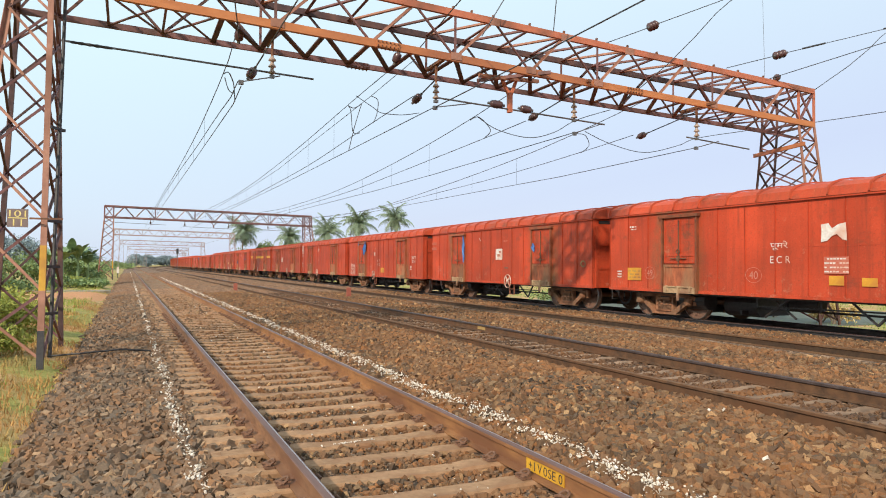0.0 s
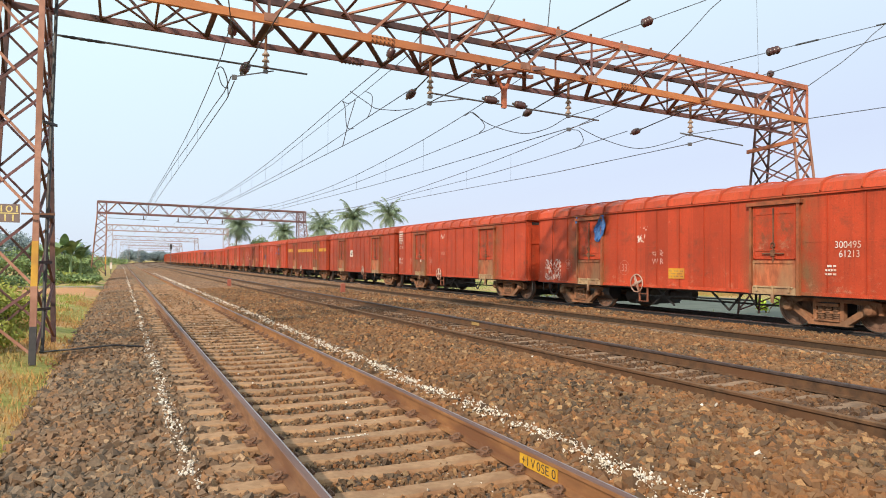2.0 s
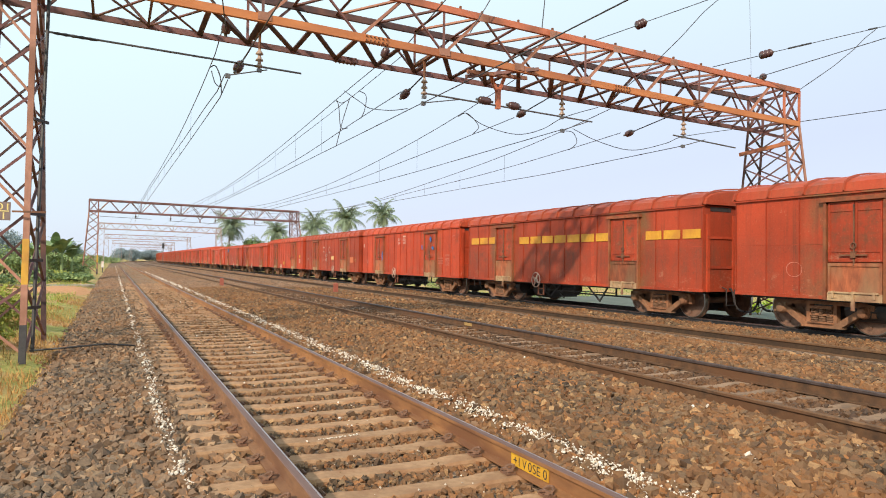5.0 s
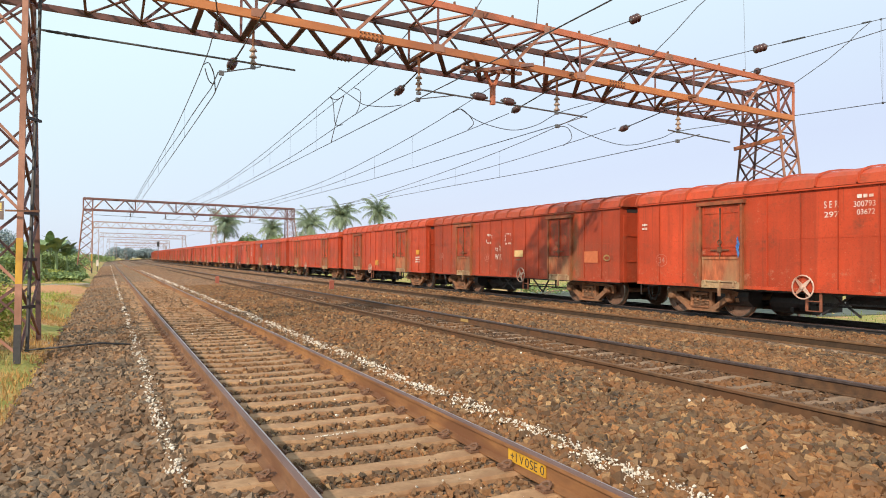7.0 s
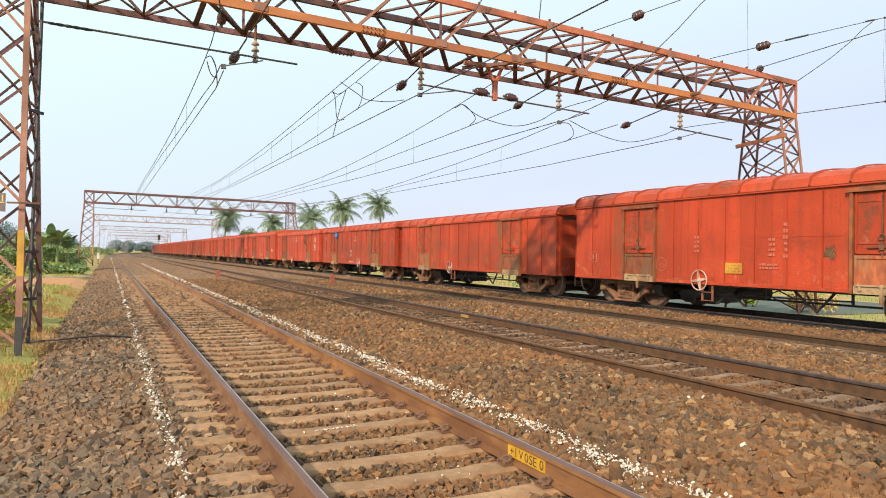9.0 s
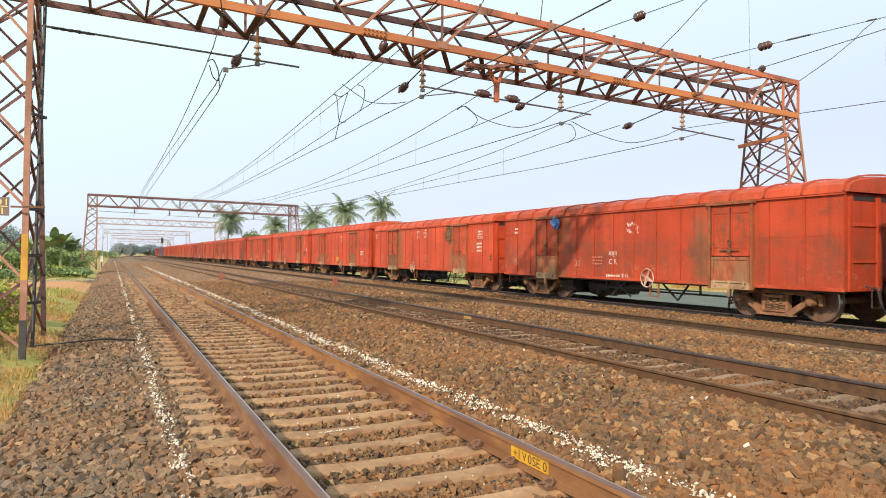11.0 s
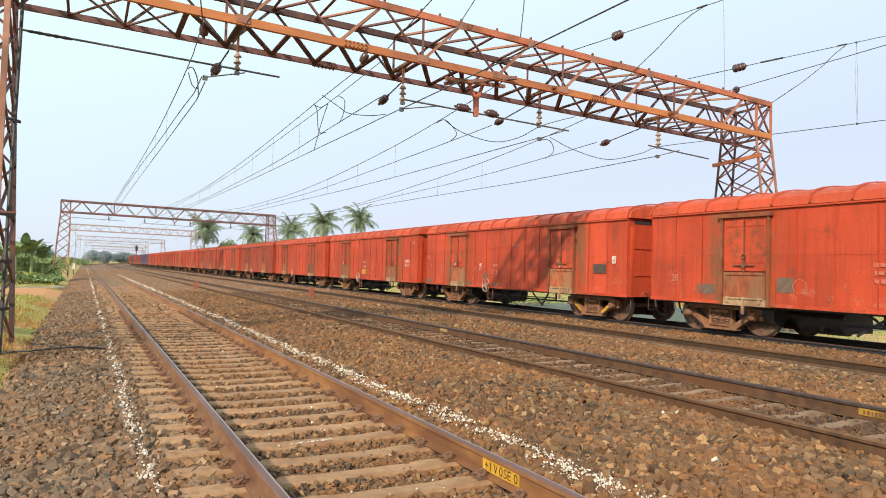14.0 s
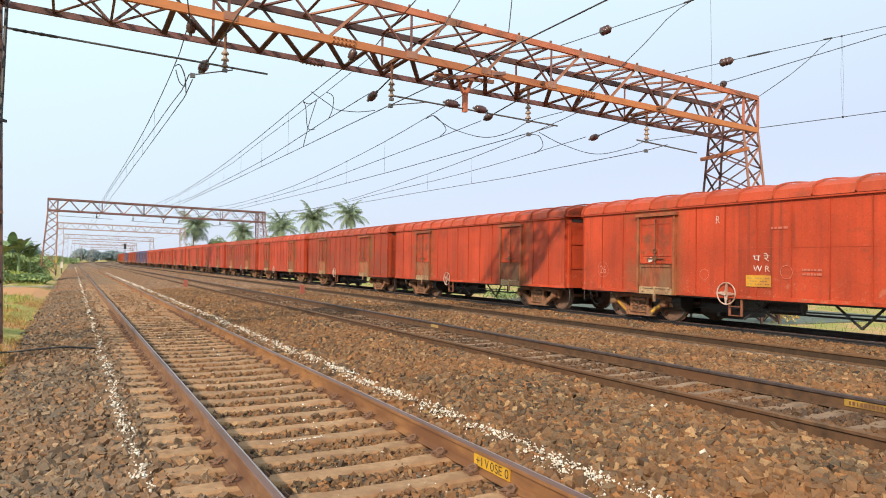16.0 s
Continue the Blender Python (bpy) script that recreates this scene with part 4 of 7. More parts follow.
    for y in (-h + 2.05, h - 2.05):
        bogie = new("bogie")
        bogie.parent = w
        bogie.empty_display_size = 0.2
        bogie.matrix_basis = pose(0, y, 0)
        for side in (-1, 1):
            f = part("side_frame", FRAME_MESH, BOGIE_STEEL, bogie, "rusty cast side frame")
            f.matrix_basis = pose(side * 1.14, 0, 0)
            for y2 in (-0.19, 0.0, 0.19):
                part("coil_spring", SPRING_MESH, SPRING_STEEL, bogie).matrix_basis = pose(side * 1.16, y2, 0)
            part("spring_plank", Shape().box(side * 1.17 - 0.1, -0.31, 0.20, side * 1.17 + 0.1, 0.31, 0.235).box(side * 1.17 - 0.09, -0.27, 0.535, side * 1.17 + 0.09, 0.27, 0.60), BOGIE_STEEL, bogie)
            for me in AXLE_BOX_MESH:
                ab = part("axle_box", me, BOGIE_STEEL, bogie)
                ab.matrix_basis = pose(side * 1.18, 0, 0, 0, 0, 0 if side < 0 else 180)
        part("bolster", Shape().box(-1.15, -0.22, 0.55, 1.15, 0.22, 0.76), BLACK, bogie)
        # Black block added between the wheels to keep out the bright ground behind.
        part("brake_beam", Shape().block(-0.72, -0.42, 0.14, 0.72, 0.42, 0.62, 0.05).bar((-0.9, -0.5, 0.3), (0.9, -0.5, 0.3), 0.1, 0.14).bar((-0.9, 0.5, 0.3), (0.9, 0.5, 0.3), 0.1, 0.14), BLACK, bogie)
        for e in (-1, 1):
            ws = part("wheelset", WHEEL_MESH, WHEEL_STEEL, bogie, "dark steel wheels with bright treads")
            ws.matrix_basis = pose(0, e, 0.5)
    return w


# the train: seams between wagons, measured back from the first one, and its run
PITCHES = [14.4, 14.4, 14.4, 14.31, 14.6, 14.31, 14.13, 14.46, 14.29, 14.17, 14.38, 15.3, 15.2, 15.1, 14.46, 14.36, 14.35, 14.3] + [14.4] * 20
FIRST_SEAM = 18.03 - 14.4 - 14.4  # far end of the foremost wagon at 0 s
SPEED, GAIN, RISE = 12.529, 0.0143, 0.00321


def run(t):
    return SPEED * t + GAIN * t * t / 2 + RISE * t ** 3 / 6


short, long_one = wagon(13.4, 3.1, 0.445, 3.58), wagon(14.2, 2.92, 0.40, 4.1)
REDS = [(0.50, 0.062, 0.023), (0.485, 0.056, 0.022), (0.40, 0.054, 0.021), (0.52, 0.064, 0.023), (0.40, 0.054, 0.021), (0.485, 0.055, 0.024), (0.57, 0.075, 0.030)]
BLUE = (0.06, 0.09, 0.22)
wagons = []
seam = FIRST_SEAM
used = set()
for i, p in enumerate(PITCHES):
    proto, size = (long_one, 14.2) if p > 14.9 else (short, 13.4)
    ob = copy_thing(proto, Matrix()) if proto in used else proto
    used.add(proto)
    wagons.append((ob, seam - size / 2))
    if i + 1 < len(PITCHES):
        seam += PITCHES[i + 1]
GRIME = {2: 0.25, 6: 0.6, 7: 0.9, 9: 0.7, 11: 1.0, 12: 1.0, 13: 0.0, 14: 0.0, 18: 0.8, 20: 0.8}
TONES = (0, 1, 3, 3, 3, 0, 2, 4, 3, 4, 0, 3, 0, 6, 6, 6, 3, 3, 2, 0, 4, 1, 3)
for i, (ob, _) in enumerate(wagons):
    tone = BLUE if i in (27, 28, 31) else REDS[TONES[i % len(TONES)]]
    for o in ob.children_recursive:
        if o.name.split(".")[0] in PAINTED:
            o.color = (*tone, GRIME.get(i, 0.15) if o.name.split(".")[0] == "body" else 0.0)
    if i == 2:
        continue
    hw = part("hand_brake_wheel", HAND_WHEEL_MESH, WHITE, ob, "dirty white hand brake wheel with four blade spokes")
    wheel_y = -1.1 if i in (3, 6, 9, 12, 14, 20, 25) else 1.25
    hw.matrix_basis = pose(-SIDE - 0.06, wheel_y, SILL + 0.1, 17 * i)
    part("step", STEP_MESH, STEP_PAINT, ob, "red-brown strap step").matrix_basis = pose(-SIDE + 0.04, wheel_y - 0.2, 0.34)


# ---- markings on the wagons ----
def letters(text, width, height):
    """Flat raised letters in the built-in font, facing -x, centred."""
    curve = bpy.data.curves.new("letters", "FONT")
    curve.body, curve.extrude = text, 0.0
    ob = bpy.data.objects.new("letters", curve)
    me = bpy.data.meshes.new_from_object(ob)
    co = np.zeros(len(me.vertices) * 3)
    me.vertices.foreach_get("co", co)
    co = co.reshape(-1, 3)
    lo, hi = co.min(0), co.max(0)
    out = np.zeros_like(co)
    out[:, 1] = -((co[:, 0] - lo[0]) / (hi[0] - lo[0]) - 0.5) * width
    out[:, 2] = ((co[:, 1] - lo[1]) / (hi[1] - lo[1]) - 0.5) * height
    me.vertices.foreach_set("co", out.ravel())
    bpy.data.objects.remove(ob)
    return me


def plates(cells, t=0.006):
    """Thin plates on the side: (y, z, width, height)."""
    s = Shape()
    for y, z, w, h in cells:
        s.box(-t, y - w / 2, z - h / 2, 0.0, y + w / 2, z + h / 2)
    return s


CHALK = plain("chalk", (0.47, 0.10, 0.055), (0.60, 0.33, 0.26), 40, 0.8, 0.0, 0.0)
WORN_WHITE = plain("worn_white_paint", (0.52, 0.17, 0.11), (0.74, 0.58, 0.52), 30, 0.8, 0.0, 0.0)
FAINT = plain("washed_out_paint", (0.47, 0.09, 0.05), (0.54, 0.20, 0.14), 22, 0.8, 0.0, 0.0)
AMBER_PANEL = plain("amber_panel_paint", (0.56, 0.25, 0.02), (0.68, 0.35, 0.035), 9, 0.6, 0.0, 0.1, 0.003, (0.48, 0.19, 0.03))
PANEL_ORANGE = plain("orange_patch", (0.50, 0.12, 0.045), (0.60, 0.17, 0.065), 8, 0.6, 0.0, 0.0)
PRINT = plain("faded_print", (0.34, 0.10, 0.06), (0.50, 0.20, 0.13), 9, 0.7, 0.0, 0.0)
PALE_PANEL = plain("pale_ochre_panel", (0.60, 0.38, 0.15), (0.74, 0.50, 0.24), 9, 0.7, 0.0, 0.0)
DARK_PLATE = plain("dark_plate", (0.06, 0.04, 0.035), (0.12, 0.08, 0.06), 9, 0.6, 0.0, 0.1)


def mark(i, kind, text, y, z, w, h):
    """A painted mark on the lit side of wagon i, y from its middle."""
    ob = wagons[i][0]
    m = pose(-SIDE - 0.022, y, z)
    if kind in ("text", "worn", "chalk"):
        me = letters(text, w, h)
        me.materials.append({"text": WHITE, "worn": WORN_WHITE, "chalk": CHALK}[kind])
        p = part("lettering", me, WHITE, ob, "white painted letters")
    elif kind in ("bars", "faint"):
        n = int(text)
        cells = []
        for k in range(n):
            zz = (0.5 - (k + 0.5) / n) * h
            at = -w / 2
            while at < w / 2 - 0.04:
                wide = min(float(rng.uniform(0.05, 0.16)), w / 2 - at)
                cells.append((at + wide / 2, zz, wide * 0.72, h / n * float(rng.uniform(0.42, 0.62))))
                at += wide
        p = part("painted_line", plates(cells, 0.004), WHITE if kind == "bars" else FAINT, ob, "faded white painted bars")
        p["kind"] = "stuff"
    elif kind in ("yellow", "orange", "patch", "plate", "blue"):
        mat_of = {"yellow": AMBER_PANEL, "orange": PANEL_ORANGE, "patch": PALE_PANEL, "plate": DARK_PLATE, "blue": BLUE_SHEET}[kind]
        if kind == "blue":
            s = Shape()
            n = 9
            v = []
            for a in range(n + 1):  # bunched where it is caught, spreading and drawn to one side as it hangs
                f = a / n
                wide = w * (0.25 + 0.75 * math.sin(math.pi * (0.1 + 0.75 * f)) ** 1.5)
                for b in range(n + 1):
                    g = b / n - 0.5
                    fold = 0.07 * min(w, 0.5) * math.sin(g * 17 + f * 5) + 0.02 * math.sin(f * 13 + g * 7)
                    v.append((-0.08 + fold, g * wide + (w * 0.55 * f ** 1.4 - 0.25 * w if i == 4 else 0.0), (0.5 - f) * h + 0.05 * math.sin(g * 11 + f * 3) * f))
            f = [(a * (n + 1) + b, a * (n + 1) + b + 1, (a + 1) * (n + 1) + b + 1, (a + 1) * (n + 1) + b) for a in range(n) for b in range(n)]
            s.add(v, f)
            p = part("blue_rag", s, mat_of, ob, "crumpled blue plastic sheet stuck in the door")
        else:
            p = part({"yellow": "yellow_panel", "orange": "orange_panel", "patch": "yellow_panel", "plate": "dark_plate"}[kind], plates([(0, 0, w, h)]), mat_of, ob)
            if kind == "yellow" and w > 0.5:
                cells = [((k - 4) * w * 0.1, b * h, w * 0.07, h * 0.1) for b in (0.24, -0.02, -0.27) for k in range(9) if (k + int(9 * b)) % 4]
                d = part("printed_line", plates(cells, 0.002), OCHRE, p, "worn lines of print")
                d["kind"] = "stuff"
                d.matrix_basis = pose(-0.006, 0, 0)
    elif kind == "poster":
        if i == 2:  # torn away above and below
            rim = [(0.5, 0.46), (0.2, 0.5), (0.06, 0.22), (-0.16, 0.42), (-0.46, 0.5), (-0.5, -0.42), (-0.34, -0.36), (-0.12, -0.08), (0.06, -0.16), (0.26, -0.42), (0.5, -0.46), (0.47, 0.1)]
            k = len(rim)
            s = Shape().add([(x, a * w, b * h) for x in (0.0, -0.004) for a, b in rim], [tuple(range(k)), tuple(reversed(range(k, 2 * k)))] + [(j, k + j, k + (j + 1) % k, (j + 1) % k) for j in range(k)])
            p = part("white_notice", s, WHITE, ob, "torn white notice")
            p.matrix_basis = m
            return
        p = part("white_notice", plates([(0, 0, w, h)], 0.004), WHITE, ob, "torn white notice with a dark shape")
        d = part("notice_print", plates([(0.05 * w, -0.1 * h, w * 0.4, h * 0.22), (-0.15 * w, 0.22 * h, w * 0.3, h * 0.16)], 0.003), DARK_PLATE if i == 6 else PRINT, p)
        d.matrix_basis = pose(-0.005, 0, 0)
    elif kind in ("ring", "eye"):
        t = 0.010 if kind == "ring" else 0.05
        s = Shape()
        n = 24
        v = [(-0.004, (w / 2 - o) * (1 + 0.05 * math.sin(2 * k * math.tau / n + y)) * math.cos(k * math.tau / n), (h / 2 - o) * math.sin(k * math.tau / n)) for o in (0, t) for k in range(n)]
        s.add(v, [(k, (k + 1) % n, n + (k + 1) % n, n + k) for k in range(n)])
        p = part("chalk_ring" if kind == "ring" else "yellow_ring", s, CHALK if kind == "ring" else OCHRE, ob)
        if text:
            me = letters(text, w * 0.55, h * 0.5)
            me.materials.append(CHALK)
            part("chalk_number", me, CHALK, p).matrix_basis = pose(-0.004, 0, 0)
    elif kind == "panel":  # a whitewashed block crossed by red lines of print
        n = int(text)
        p = part("white_panel", plates([(0, 0, w, h)], 0.004), FAINT, ob, "faded whitewashed panel with lines of print")
        cells = [((k - 3.5) / 7 * w * 0.94 + 0.01 * (j % 2), (0.5 - (j + 0.5) / n) * h, w * 0.1, h / n * 0.34) for j in range(n) for k in range(8) if (j * 5 + k * 3) % 7]
        d = part("printed_line", plates([(max(-w * 0.44, min(w * 0.44, a)), b, c, e) for a, b, c, e in cells], 0.002), WHITE, p)
        d["kind"] = "stuff"
        d.matrix_basis = pose(-0.005, 0, 0)
    elif kind == "stripes":
        n = int(text)
        p = part("white_stripes", plates([(0, (0.5 - (k + 0.5) / n) * h, w, h / n * 0.5) for k in range(n)], 0.004), WHITE, ob)
    else:
        n = int(text)
        p = part("yellow_band", plates([((k + 0.5) / n * w - w / 2, 0, w / n * 0.88, h) for k in range(n)], 0.004), AMBER_PANEL, ob, "band of yellow dashes")
    p.matrix_basis = m


mark(2, "text", "E C R", 0.29, 1.69, 0.56, 0.17)
mark(2, "text", "पूमरे", 0.32, 2.03, 0.50, 0.22)
mark(2, "poster", "", -1.09, 2.28, 0.62, 0.43)
mark(2, "panel", "4", -1.15, 1.56, 0.58, 0.38)
mark(2, "yellow", "", -1.15, 1.22, 0.35, 0.21)
mark(2, "yellow", "", -1.90, 1.20, 0.34, 0.18)
mark(2, "ring", "40", 1.06, 1.31, 0.48, 0.39)
mark(2, "ring", "49", 4.81, 1.32, 0.44, 0.37)
mark(2, "yellow", "", 5.49, 1.28, 0.62, 0.38)
mark(2, "bars", "2", 5.55, 2.69, 0.31, 0.16)
mark(2, "bars", "3", 6.19, 1.27, 0.22, 0.25)
mark(3, "poster", "", -0.31, 1.99, 0.56, 0.46)
mark(3, "eye", "", -6.19, 1.59, 0.30, 0.24)
mark(3, "blue", "", 2.93, 2.32, 0.20, 1.29)
mark(3, "blue", "", -3.10, 2.22, 0.20, 0.31)
mark(4, "blue", "", 2.98, 2.62, 0.50, 0.82)
mark(4, "blue", "", 4.25, 2.94, 0.14, 0.2)
mark(4, "yellow", "", -0.36, 1.20, 0.61, 0.29)
mark(4, "worn", "W R", 0.39, 1.54, 0.47, 0.16)
mark(4, "worn", "प रे", 0.39, 1.78, 0.47, 0.19)
mark(4, "text", "300495", -5.41, 1.92, 0.59, 0.15)
mark(4, "text", "61213", -5.44, 1.72, 0.46, 0.15)
mark(4, "ring", "38", 4.84, 1.43, 0.40, 0.32)
mark(4, "bars", "3", -5.02, 1.36, 0.27, 0.27)
mark(5, "stripes", "5", 6.40, 2.88, 0.63, 0.60)
mark(5, "text", "C R", 6.34, 2.26, 0.54, 0.15)
mark(5, "text", "मध्य रे", 6.34, 2.49, 0.60, 0.19)
mark(5, "text", "300199", 6.38, 1.61, 0.57, 0.15)
mark(5, "text", "37110", 6.42, 1.41, 0.49, 0.14)
mark(5, "ring", "37", 4.89, 1.53, 0.38, 0.33)
mark(6, "poster", "", 1.35, 1.99, 0.60, 0.43)
mark(6, "ring", "", 5.03, 1.42, 0.43, 0.34)
mark(6, "eye", "", -5.99, 1.60, 0.31, 0.20)
mark(6, "ring", "", -5.14, 1.24, 0.17, 0.13)
mark(7, "dashes", "3", 5.31, 2.40, 2.29, 0.27)
mark(7, "dashes", "7", -0.20, 2.35, 5.45, 0.26)
mark(7, "dashes", "3", -5.57, 2.34, 2.19, 0.25)
mark(8, "text", "S E R", 0.59, 2.71, 0.34, 0.15)
mark(8, "text", "297", 0.59, 2.49, 0.34, 0.12)
mark(8, "bars", "1", -0.14, 2.84, 0.42, 0.14)
mark(8, "text", "300793", -0.14, 2.68, 0.46, 0.12)
mark(8, "text", "03672", -0.17, 2.51, 0.38, 0.11)
mark(8, "ring", "34", 5.70, 1.47, 0.44, 0.35)
mark(8, "chalk", "300793", -5.47, 1.60, 0.46, 0.15)
mark(8, "chalk", "03672", -5.47, 1.40, 0.38, 0.14)
mark(8, "faint", "1", -5.47, 1.81, 0.45, 0.14)
mark(8, "faint", "3", -4.72, 1.55, 0.58, 0.36)
mark(8, "ring", "", -6.14, 2.63, 0.30, 0.20)
mark(8, "blue", "", -3.71, 2.62, 0.20, 0.22)
mark(8, "blue", "", -3.98, 2.19, 0.22, 0.16)
mark(8, "blue", "", -2.69, 2.24, 0.08, 0.20)
mark(8, "blue", "", 3.00, 1.83, 0.09, 0.48)
mark(8, "bars", "2", 6.39, 2.44, 0.24, 0.23)
mark(9, "patch", "", -0.90, 1.69, 0.60, 0.24)
mark(9, "orange", "", -5.29, 1.56, 0.70, 0.37)
mark(9, "eye", "", -6.08, 1.53, 0.33, 0.21)
mark(10, "yellow", "", 0.16, 1.22, 0.52, 0.27)
mark(10, "yellow", "", -5.73, 1.80, 0.40, 0.22)
mark(10, "bars", "3", -5.70, 1.43, 0.55, 0.35)
mark(10, "faint", "6", -1.31, 1.91, 0.14, 0.89)
mark(12, "ring", "30", 6.27, 1.33, 0.41, 0.38)
mark(12, "ring", "30", 2.28, 1.27, 0.49, 0.43)
mark(12, "text", "C R", 0.47, 1.34, 0.38, 0.16)
mark(12, "text", "मध्य", 0.48, 1.56, 0.40, 0.19)
mark(12, "text", "3116", -0.09, 0.90, 0.32, 0.15)
mark(12, "bars", "1", 0.47, 0.90, 0.66, 0.13)
mark(12, "blue", "", 3.49, 2.70, 0.52, 0.46)
mark(12, "bars", "2", 6.23, 2.47, 0.26, 0.28)
mark(13, "text", "C R", 0.58, 2.43, 0.41, 0.15)
mark(13, "text", "म रे", 0.58, 2.68, 0.41, 0.19)
mark(13, "text", "300188", -0.29, 2.61, 0.48, 0.12)
mark(13, "bars", "1", -0.31, 2.75, 0.22, 0.11)
mark(13, "text", "25746", -0.30, 2.43, 0.45, 0.13)
mark(13, "bars", "2", -5.97, 2.47, 0.44, 0.24)
mark(13, "text", "25764", -5.97, 2.28, 0.48, 0.13)
mark(13, "bars", "3", -5.90, 1.86, 0.46, 0.46)
mark(13, "faint", "5", -5.36, 1.90, 0.32, 0.52)
mark(13, "ring", "", -6.58, 2.50, 0.42, 0.34)
mark(13, "ring", "29", 5.80, 1.32, 0.42, 0.38)
mark(13, "bars", "2", 6.78, 2.57, 0.26, 0.26)
mark(14, "yellow", "", -0.29, 1.19, 0.62, 0.28)
mark(14, "bars", "3", -5.44, 1.60, 0.60, 0.31)
mark(14, "bars", "2", -1.05, 2.58, 0.19, 0.45)
mark(15, "plate", "", -5.48, 1.60, 0.59, 0.28)
mark(15, "poster", "", -6.13, 1.87, 0.18, 0.22)
mark(15, "ring", "", -6.21, 1.25, 0.13, 0.12)
mark(16, "text", "W R", 0.30, 1.50, 0.44, 0.14)
mark(16, "text", "प रे", 0.31, 1.77, 0.44, 0.19)
mark(16, "yellow", "", 0.38, 1.21, 0.67, 0.27)
mark(16, "text", "300899", -5.50, 1.80, 0.58, 0.16)
mark(16, "text", "64122", -5.49, 1.59, 0.52, 0.15)
mark(16, "worn", "NF", -6.17, 2.70, 0.24, 0.13)
mark(16, "ring", "", 1.95, 1.34, 0.28, 0.27)
mark(16, "ring", "", -0.34, 1.43, 0.31, 0.31)
mark(17, "yellow", "", -3.57, 1.28, 0.44, 0.19)


# ---- overhead gantries ----
def lerp(a, b, f):
    return tuple(p + (q - p) * f for p, q in zip(a, b))


def four_legs(xi, xo, yf, yb, xf, yff, ybf):
    """The four legs of a plain mast: top and foot (x, y) of the inner and outer legs, front and back."""
    return {"if": ((xi, yf), (xi, yff)), "of": ((xo, yf), (xf, yff)), "ib": ((xi, yb), (xi, ybf)), "ob": ((xo, yb), (xf, ybf))}


